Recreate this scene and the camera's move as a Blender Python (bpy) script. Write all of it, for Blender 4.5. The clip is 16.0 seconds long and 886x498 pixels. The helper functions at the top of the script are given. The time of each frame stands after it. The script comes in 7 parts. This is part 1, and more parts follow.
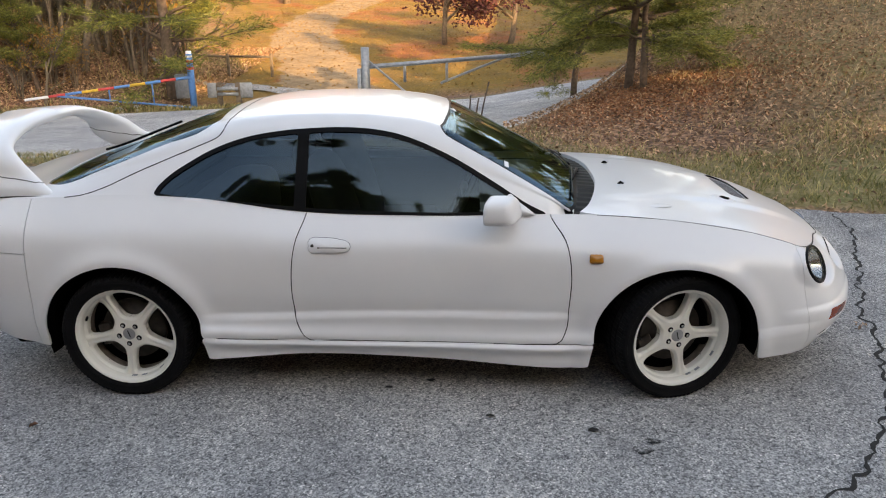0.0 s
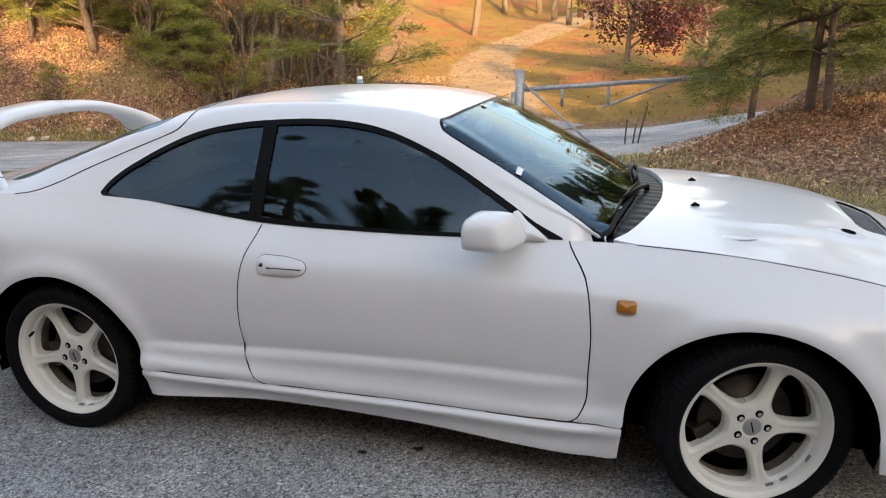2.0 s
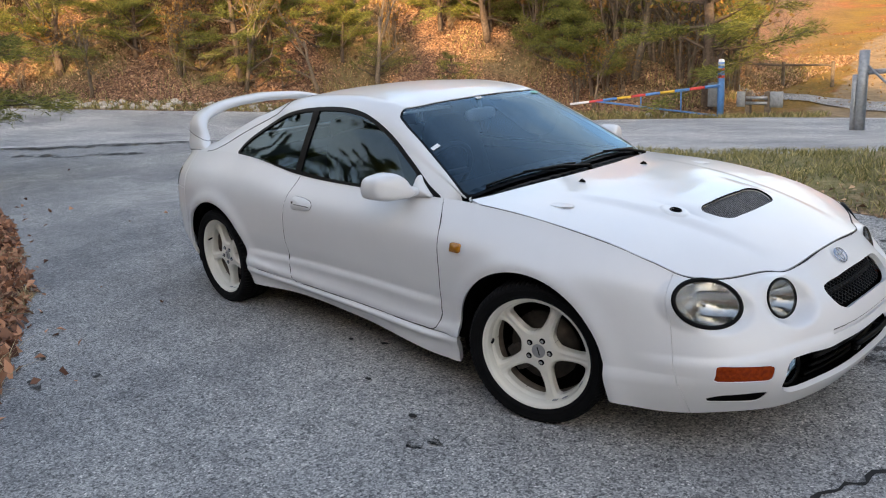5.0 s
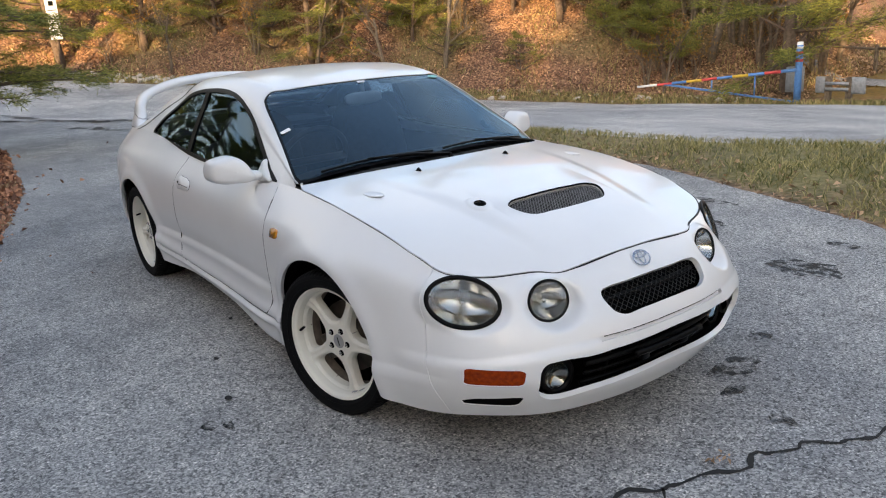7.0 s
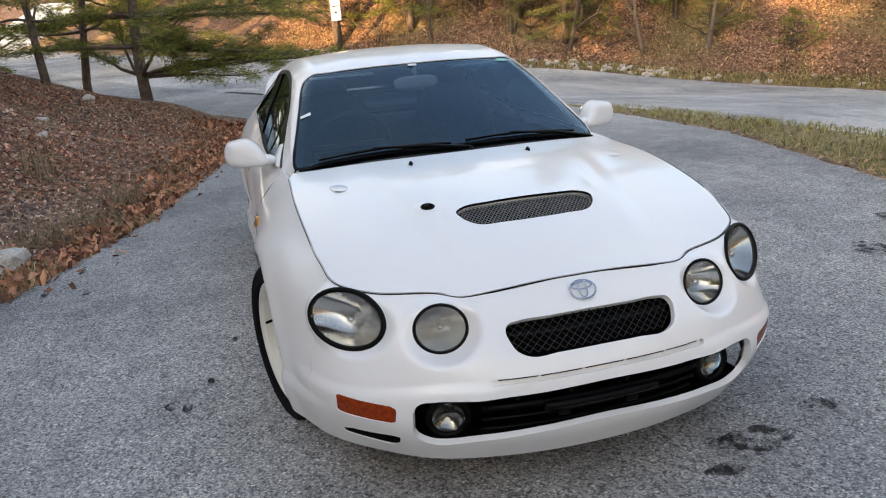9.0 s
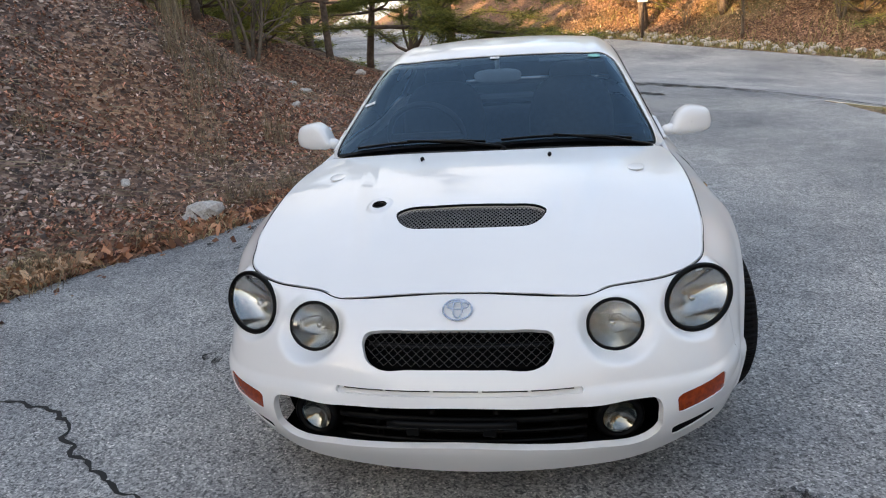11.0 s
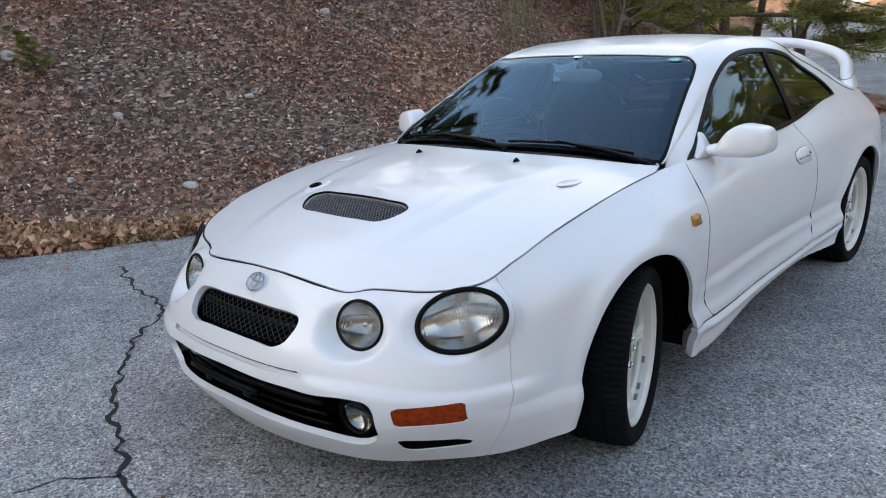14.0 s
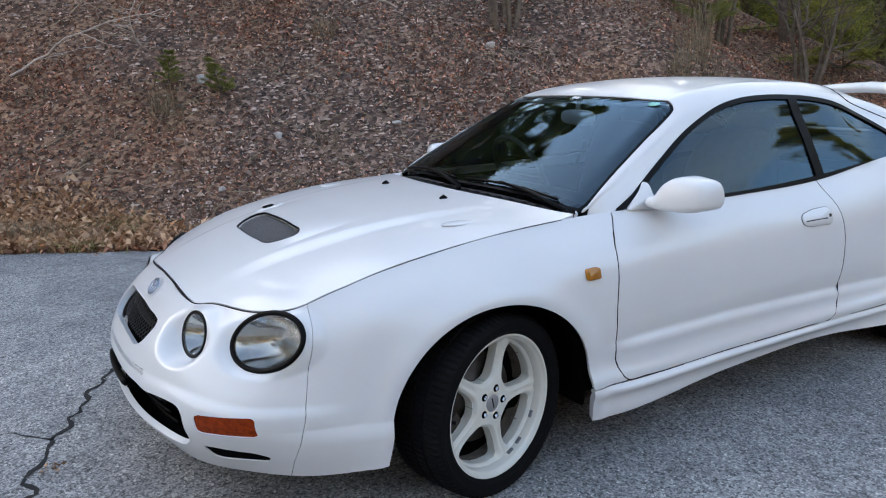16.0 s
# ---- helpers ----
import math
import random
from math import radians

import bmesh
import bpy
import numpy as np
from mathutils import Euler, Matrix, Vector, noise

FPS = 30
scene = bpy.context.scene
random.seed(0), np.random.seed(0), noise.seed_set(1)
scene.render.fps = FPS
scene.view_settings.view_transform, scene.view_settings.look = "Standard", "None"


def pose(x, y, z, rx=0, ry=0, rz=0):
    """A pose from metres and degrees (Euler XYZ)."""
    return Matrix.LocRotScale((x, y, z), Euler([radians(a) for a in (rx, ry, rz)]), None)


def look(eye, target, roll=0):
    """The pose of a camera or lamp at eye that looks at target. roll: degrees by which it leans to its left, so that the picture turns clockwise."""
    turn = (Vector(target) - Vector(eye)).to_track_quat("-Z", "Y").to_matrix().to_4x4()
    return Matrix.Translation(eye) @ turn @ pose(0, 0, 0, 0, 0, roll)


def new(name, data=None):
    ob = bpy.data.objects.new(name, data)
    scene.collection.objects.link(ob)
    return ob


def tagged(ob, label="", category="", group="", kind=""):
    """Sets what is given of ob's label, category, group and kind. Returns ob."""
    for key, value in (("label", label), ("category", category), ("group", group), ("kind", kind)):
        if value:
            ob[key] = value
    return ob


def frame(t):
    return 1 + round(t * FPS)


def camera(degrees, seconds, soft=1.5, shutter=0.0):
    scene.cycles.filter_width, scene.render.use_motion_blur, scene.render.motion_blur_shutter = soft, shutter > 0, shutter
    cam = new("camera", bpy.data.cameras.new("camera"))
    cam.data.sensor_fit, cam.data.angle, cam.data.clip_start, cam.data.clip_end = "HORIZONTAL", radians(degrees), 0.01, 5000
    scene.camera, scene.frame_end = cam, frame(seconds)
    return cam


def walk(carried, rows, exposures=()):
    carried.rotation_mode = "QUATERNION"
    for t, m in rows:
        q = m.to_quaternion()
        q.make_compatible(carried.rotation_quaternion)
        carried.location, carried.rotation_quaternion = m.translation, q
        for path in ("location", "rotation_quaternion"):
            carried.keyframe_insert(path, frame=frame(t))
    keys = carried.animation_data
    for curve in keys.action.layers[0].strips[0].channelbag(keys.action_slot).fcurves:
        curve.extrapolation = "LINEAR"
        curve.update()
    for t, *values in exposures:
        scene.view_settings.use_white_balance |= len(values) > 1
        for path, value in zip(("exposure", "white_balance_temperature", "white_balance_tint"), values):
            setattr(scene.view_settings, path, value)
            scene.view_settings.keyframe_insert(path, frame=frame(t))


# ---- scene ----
import collections

# ---------------------------------------------------------------- camera
cam = camera(59.9, 16.0, soft=1.1)
METRES, EYE, TILT, LEAN, TURN = 10.23, 1.795, -0.877, 0.869, 1.80
ROWS = [
    (0.0, 0.0, 0.0, 0.0, 0.06, -17.48, -0.2),
    (0.5, 0.0105, 0.0152, -0.007, -1.47, -18.04, -0.7),
    (1.0, 0.0202, 0.0398, -0.0141, 1.11, -17.25, -0.8),
    (1.5, 0.033, 0.0665, -0.0167, 5.49, -16.1, -0.11),
    (2.0, 0.066, 0.0873, -0.0253, 14.09, -15.09, 0.41),
    (2.5, 0.1008, 0.1, -0.0178, 22.35, -15.03, -0.48),
    (3.0, 0.13, 0.0934, -0.019, 26.89, -15.56, -0.41),
    (5.5, 0.3047, 0.0968, -0.0185, 46.34, -15.5, 2.58),
    (6.0, 0.3201, 0.1236, -0.0205, 46.98, -15.61, 2.09),
    (6.5, 0.3357, 0.1549, -0.0219, 48.98, -16.1, 2.16),
    (7.0, 0.3511, 0.1813, -0.021, 51.79, -16.69, 2.44),
    (7.5, 0.3573, 0.2105, -0.0229, 55.57, -17.12, 2.9),
    (8.0, 0.3611, 0.2388, -0.0233, 59.87, -17.46, 3.66),
    (8.5, 0.3714, 0.2705, -0.0239, 66.19, -17.31, 3.63),
    (9.0, 0.3746, 0.2975, -0.027, 72.37, -17.11, 3.29),
    (9.5, 0.3763, 0.3232, -0.0305, 78.31, -17.17, 3.01),
    (12.0, 0.3817, 0.4743, -0.0265, 107.95, -17.29, 2.87),
    (12.5, 0.3674, 0.5005, -0.0292, 113.81, -17.46, 2.76),
    (13.0, 0.3558, 0.5256, -0.0289, 119.27, -17.53, 2.49),
    (13.5, 0.3417, 0.5571, -0.0275, 124.34, -17.34, 2.36),
    (14.0, 0.3198, 0.5803, -0.03, 129.68, -16.88, 2.32),
    (14.5, 0.298, 0.5989, -0.029, 135.18, -16.26, 2.26),
    (15.0, 0.2795, 0.6272, -0.0291, 140.32, -15.51, 2.17),
    (15.5, 0.2596, 0.646, -0.0311, 144.64, -14.75, 1.85),
    (16.0, 0.2354, 0.6598, -0.0311, 148.27, -14.11, 1.37),
]
walk(cam, [(t, pose(0.308, -4.07, EYE, TILT, LEAN, TURN) @ pose(METRES * x, METRES * y, METRES * z, 90 + pitch, roll, yaw)) for t, x, y, z, yaw, pitch, roll in ROWS],
     exposures=[(0.0, 2.63, 8600, 12), (2.0, 2.65, 8300, 12), (3.0, 2.40, 7700, 11), (6.0, 2.50, 8000, 11), (9.0, 2.52, 8200, 11), (13.0, 2.55, 7600, 10), (16.0, 2.67, 7250, 10)])

# ---------------------------------------------------------------- world and sun
SUN_EL, SUN_AZ = 17.0, 150.0   # degrees; azimuth counted clockwise from +y
world = bpy.data.worlds.new("world")
scene.world = world
world.use_nodes = True
wn = world.node_tree.nodes
sky = wn.new("ShaderNodeTexSky")
sky.sky_type, sky.sun_disc = "NISHITA", False
sky.sun_elevation, sky.sun_rotation = radians(SUN_EL), radians(SUN_AZ)
sky.air_density, sky.dust_density, sky.ozone_density = 1.0, 3.2, 2.2
wl = world.node_tree.links
wc, wm, cl = wn.new("ShaderNodeTexCoord"), wn.new("ShaderNodeMapping"), wn.new("ShaderNodeTexNoise")
wm.inputs["Scale"].default_value = (1.0, 1.0, 2.6)
cl.inputs["Scale"].default_value, cl.inputs["Detail"].default_value, cl.inputs["Roughness"].default_value = 2.2, 6, 0.55
wl.new(wc.outputs["Generated"], wm.inputs["Vector"])
wl.new(wm.outputs[0], cl.inputs["Vector"])
cr = wn.new("ShaderNodeValToRGB")
cr.color_ramp.elements[0].position, cr.color_ramp.elements[1].position = 0.40, 0.64
wl.new(cl.outputs[0], cr.inputs[0])
wx = wn.new("ShaderNodeMix")
wx.data_type = "RGBA"
wx.inputs[7].default_value = (3.15, 3.11, 3.11, 1)      # soft evening cloud
ws, wr, wp = wn.new("ShaderNodeSeparateXYZ"), wn.new("ShaderNodeMapRange"), wn.new("ShaderNodeMath")
wl.new(wc.outputs["Generated"], ws.inputs[0])
wl.new(ws.outputs["Z"], wr.inputs[0])
wr.inputs[1].default_value, wr.inputs[2].default_value, wr.inputs[3].default_value, wr.inputs[4].default_value = 0.28, 0.75, 1.0, 0.06   # clouds lie low
wp.operation = "MULTIPLY"
wl.new(cr.outputs[0], wp.inputs[0])
wl.new(wr.outputs[0], wp.inputs[1])
wl.new(wp.outputs[0], wx.inputs[0])
wl.new(sky.outputs[0], wx.inputs[6])
wl.new(wx.outputs[2], wn["Background"].inputs[0])
wn["Background"].inputs[1].default_value = 0.118
sun = new("sun", bpy.data.lights.new("sun", "SUN"))
sun.data.energy, sun.data.angle, sun.data.color = 2.1, radians(0.6), (1.0, 0.72, 0.42)
_d = Vector((math.sin(radians(SUN_AZ)) * math.cos(radians(SUN_EL)), math.cos(radians(SUN_AZ)) * math.cos(radians(SUN_EL)), math.sin(radians(SUN_EL))))
sun.matrix_world = look(_d * 60, (0, 0, 0))


# ---------------------------------------------------------------- materials
def nodes_of(name):
    m = bpy.data.materials.new(name)
    m.use_nodes = True
    t = m.node_tree
    return m, t, t.nodes, t.links, t.nodes["Principled BSDF"]


def tex_noise(t, scale, detail=4, rough=0.55, coord="Object", stretch=None):
    n, l = t.nodes, t.links
    c = n.new("ShaderNodeTexCoord")
    q = n.new("ShaderNodeTexNoise")
    q.inputs["Scale"].default_value, q.inputs["Detail"].default_value, q.inputs["Roughness"].default_value = scale, detail, rough
    src = c.outputs[coord]
    if stretch:
        mp = n.new("ShaderNodeMapping")
        mp.inputs["Scale"].default_value = stretch
        l.new(src, mp.inputs["Vector"])
        src = mp.outputs[0]
    l.new(src, q.inputs["Vector"])
    return q


def ramp(t, src, stops):
    r = t.nodes.new("ShaderNodeValToRGB")
    e = r.color_ramp.elements
    while len(e) < len(stops):
        e.new(0.5)
    for k, (p, c) in zip(e, stops):
        k.position, k.color = p, (*c, 1) if len(c) == 3 else c
    t.links.new(src, r.inputs[0])
    return r


def mixc(t, fac, a, b, kind="MIX"):
    m = t.nodes.new("ShaderNodeMix")
    m.data_type, m.blend_type = "RGBA", kind
    for sock, v in ((m.inputs[0], fac), (m.inputs[6], a), (m.inputs[7], b)):
        if isinstance(v, (int, float)):
            sock.default_value = v
        elif isinstance(v, tuple):
            sock.default_value = (*v, 1)
        else:
            t.links.new(v, sock)
    return m.outputs[2]


def bump(t, src, strength, dist, p):
    b = t.nodes.new("ShaderNodeBump")
    b.inputs["Strength"].default_value, b.inputs["Distance"].default_value = strength, dist
    t.links.new(src, b.inputs["Height"])
    t.links.new(b.outputs[0], p.inputs["Normal"])
    return b


def simple(name, colour, rough=0.5, metal=0.0, vary=0.25, scale=12.0, bumpy=0.0, coat=0.0, spec=0.5):
    m, t, n, l, p = nodes_of(name)
    q = tex_noise(t, scale)
    lo = tuple(c * (1 - vary) for c in colour)
    hi = tuple(min(1, c * (1 + vary)) for c in colour)
    l.new(ramp(t, q.outputs[0], [(0.3, lo), (0.7, hi)]).outputs[0], p.inputs["Base Color"])
    p.inputs["Roughness"].default_value, p.inputs["Metallic"].default_value = rough, metal
    p.inputs["Coat Weight"].default_value = coat
    p.inputs["Specular IOR Level"].default_value = spec
    if bumpy:
        bump(t, tex_noise(t, scale * 6).outputs[0], 0.5, bumpy, p)
    return m


def leafy(name, lo, hi, rough=0.7, trans=0.25, half=0.46):
    m, t, n, l, p = nodes_of(name)
    g = n.new("ShaderNodeNewGeometry")
    mid = tuple(a + (b - a) * half for a, b in zip(lo, hi))
    r = ramp(t, g.outputs["Random Per Island"], [(0.0, lo), (0.62, mid), (1.0, hi)])
    l.new(r.outputs[0], p.inputs["Base Color"])
    p.inputs["Roughness"].default_value = rough
    tr = n.new("ShaderNodeBsdfTranslucent")
    l.new(r.outputs[0], tr.inputs[0])
    mx = n.new("ShaderNodeMixShader")
    mx.inputs[0].default_value = trans
    l.new(p.outputs[0], mx.inputs[1])
    l.new(tr.outputs[0], mx.inputs[2])
    l.new(mx.outputs[0], n["Material Output"].inputs[0])
    return m


def paint_white():
    m, t, n, l, p = nodes_of("white_paint")
    q = tex_noise(t, 2.5)
    l.new(ramp(t, q.outputs[0], [(0.3, (0.715, 0.716, 0.718)), (0.7, (0.755, 0.754, 0.750))]).outputs[0], p.inputs["Base Color"])
    p.inputs["Roughness"].default_value = 0.32
    p.inputs["Coat Weight"].default_value, p.inputs["Coat Roughness"].default_value = 0.6, 0.045
    return m


def glass_tint(name, tint, ior):
    """Dark car glass: a mirror by the angle over a tinted pane."""
    m, t, n, l, p = nodes_of(name)
    tr = n.new("ShaderNodeBsdfTransparent")
    tr.inputs[0].default_value = (*tint, 1)
    gl = n.new("ShaderNodeBsdfGlossy")
    gl.inputs["Roughness"].default_value = 0.01
    # mirror colour tinted blue, so that the reflected sky turns bluer
    gl.inputs["Color"].default_value = (0.60, 0.84, 1.0, 1)
    fr = n.new("ShaderNodeFresnel")
    fr.inputs[0].default_value = ior
    mx = n.new("ShaderNodeMixShader")
    l.new(fr.outputs[0], mx.inputs[0])
    l.new(tr.outputs[0], mx.inputs[1])
    l.new(gl.outputs[0], mx.inputs[2])
    l.new(mx.outputs[0], n["Material Output"].inputs[0])
    return m


def asphalt_mat(name="asphalt", gain=1.0):
    m, t, n, l, p = nodes_of(name)
    fine = tex_noise(t, 130, 3, 0.7)
    stones = n.new("ShaderNodeTexVoronoi")
    stones.inputs["Scale"].default_value = 150
    l.new(n.new("ShaderNodeTexCoord").outputs["Object"], stones.inputs["Vector"])
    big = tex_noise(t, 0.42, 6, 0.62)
    mid = tex_noise(t, 5.0, 4, 0.6)
    base = ramp(t, stones.outputs["Color"], [(0.10, (0.080, 0.082, 0.086)), (0.50, (0.212, 0.214, 0.217)), (0.82, (0.345, 0.345, 0.34)), (0.96, (0.56, 0.555, 0.54))])
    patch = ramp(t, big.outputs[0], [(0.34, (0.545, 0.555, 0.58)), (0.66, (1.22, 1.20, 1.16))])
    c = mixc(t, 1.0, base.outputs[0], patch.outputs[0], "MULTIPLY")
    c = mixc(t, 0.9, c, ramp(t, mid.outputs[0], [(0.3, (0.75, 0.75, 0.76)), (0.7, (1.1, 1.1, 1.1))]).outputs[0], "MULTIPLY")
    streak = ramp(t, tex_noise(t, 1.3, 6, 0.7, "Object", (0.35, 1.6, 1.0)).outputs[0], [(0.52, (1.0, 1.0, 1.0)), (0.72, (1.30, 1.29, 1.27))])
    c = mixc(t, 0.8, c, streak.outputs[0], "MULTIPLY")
    pits = ramp(t, tex_noise(t, 68, 3, 0.6).outputs[0], [(0.36, (0.22, 0.22, 0.23)), (0.47, (1.0, 1.0, 1.0))])
    c = mixc(t, 0.85, c, pits.outputs[0], "MULTIPLY")
    c = mixc(t, 1.0, c, (1.555 * gain, 1.53 * gain, 1.495 * gain), "MULTIPLY")
    l.new(c, p.inputs["Base Color"])
    p.inputs["Roughness"].default_value = 0.78
    bump(t, mixc(t, 0.5, mixc(t, 0.5, fine.outputs[0], stones.outputs["Distance"]), pits.outputs[0]), 0.8, 0.005, p)
    return m


def soil_mat():
    """Leaf litter, gravel and thin grass, told apart by the sheet's own cover attribute."""
    m, t, n, l, p = nodes_of("litter_soil")
    at = n.new("ShaderNodeVertexColor")
    at.layer_name = "cover"
    sep = n.new("ShaderNodeSeparateColor")
    l.new(at.outputs[0], sep.inputs[0])
    v = n.new("ShaderNodeTexVoronoi")
    v.inputs["Scale"].default_value = 22
    c = n.new("ShaderNodeTexCoord")
    l.new(c.outputs["Object"], v.inputs["Vector"])
    f = tex_noise(t, 9, 6, 0.7)
    b = tex_noise(t, 0.7, 5, 0.6)
    leaf = ramp(t, v.outputs["Color"], [(0.1, (0.042, 0.024, 0.016)), (0.5, (0.165, 0.082, 0.050)), (0.9, (0.42, 0.255, 0.160))])
    grav = ramp(t, v.outputs["Color"], [(0.1, (0.026, 0.019, 0.017)), (0.6, (0.118, 0.072, 0.056)), (0.95, (0.38, 0.27, 0.215))])
    gras = ramp(t, f.outputs[0], [(0.3, (0.095, 0.098, 0.032)), (0.5, (0.185, 0.165, 0.065)), (0.72, (0.33, 0.255, 0.135))])
    gold = ramp(t, f.outputs[0], [(0.3, (0.10, 0.070, 0.005)), (0.7, (0.30, 0.165, 0.014))])
    fallen = ramp(t, tex_noise(t, 0.22, 5, 0.65).outputs[0], [(0.50, (0.0, 0.0, 0.0)), (0.60, (0.8, 0.8, 0.8))])
    drift = ramp(t, f.outputs[0], [(0.3, (0.16, 0.042, 0.010)), (0.7, (0.38, 0.110, 0.028))])
    meadow = mixc(t, fallen.outputs[0], gold.outputs[0], drift.outputs[0])
    x = mixc(t, sep.outputs["Red"], leaf.outputs[0], gras.outputs[0])
    x = mixc(t, sep.outputs["Green"], x, grav.outputs[0])
    x = mixc(t, sep.outputs["Blue"], x, meadow)
    rag = n.new("ShaderNodeMath")
    rag.operation = "MULTIPLY_ADD"
    l.new(tex_noise(t, 1.1, 5, 0.65).outputs[0], rag.inputs[0])
    rag.inputs[1].default_value = 0.9
    l.new(at.outputs["Alpha"], rag.inputs[2])
    trod = ramp(t, rag.outputs[0], [(0.86, (0.0, 0.0, 0.0)), (1.0, (1.0, 1.0, 1.0))])
    sand = ramp(t, tex_noise(t, 3.5, 6, 0.7).outputs[0], [(0.3, (0.20, 0.135, 0.070)), (0.7, (0.36, 0.255, 0.145))])
    x = mixc(t, trod.outputs[0], x, sand.outputs[0])
    x = mixc(t, 0.55, x, ramp(t, b.outputs[0], [(0.3, (0.50, 0.47, 0.45)), (0.7, (1.35, 1.30, 1.25))]).outputs[0], "MULTIPLY")
    l.new(x, p.inputs["Base Color"])
    p.inputs["Roughness"].default_value = 0.95
    bump(t, mixc(t, 0.5, v.outputs["Distance"], f.outputs[0]), 0.9, 0.03, p)
    return m


def stain_mat(name, scale):
    """A dark soaked-in stain, broken into ragged specks."""
    m, t, n, l, p = nodes_of(name)
    p.inputs["Base Color"].default_value = (0.022, 0.021, 0.021, 1)
    p.inputs["Roughness"].default_value = 0.6
    p.inputs["Specular IOR Level"].default_value = 0.2
    q = ramp(t, tex_noise(t, scale, 8, 0.72).outputs[0], [(0.44, (0.0, 0.0, 0.0)), (0.56, (0.85, 0.85, 0.85))])
    tr, mx = n.new("ShaderNodeBsdfTransparent"), n.new("ShaderNodeMixShader")
    l.new(q.outputs[0], mx.inputs[0])
    l.new(tr.outputs[0], mx.inputs[1])
    l.new(p.outputs[0], mx.inputs[2])
    l.new(mx.outputs[0], n["Material Output"].inputs[0])
    return m


def mesh_grille_mat():
    return simple("dull_wire_mesh", (0.018, 0.018, 0.020), 0.45, 0.2, 0.2, 30)


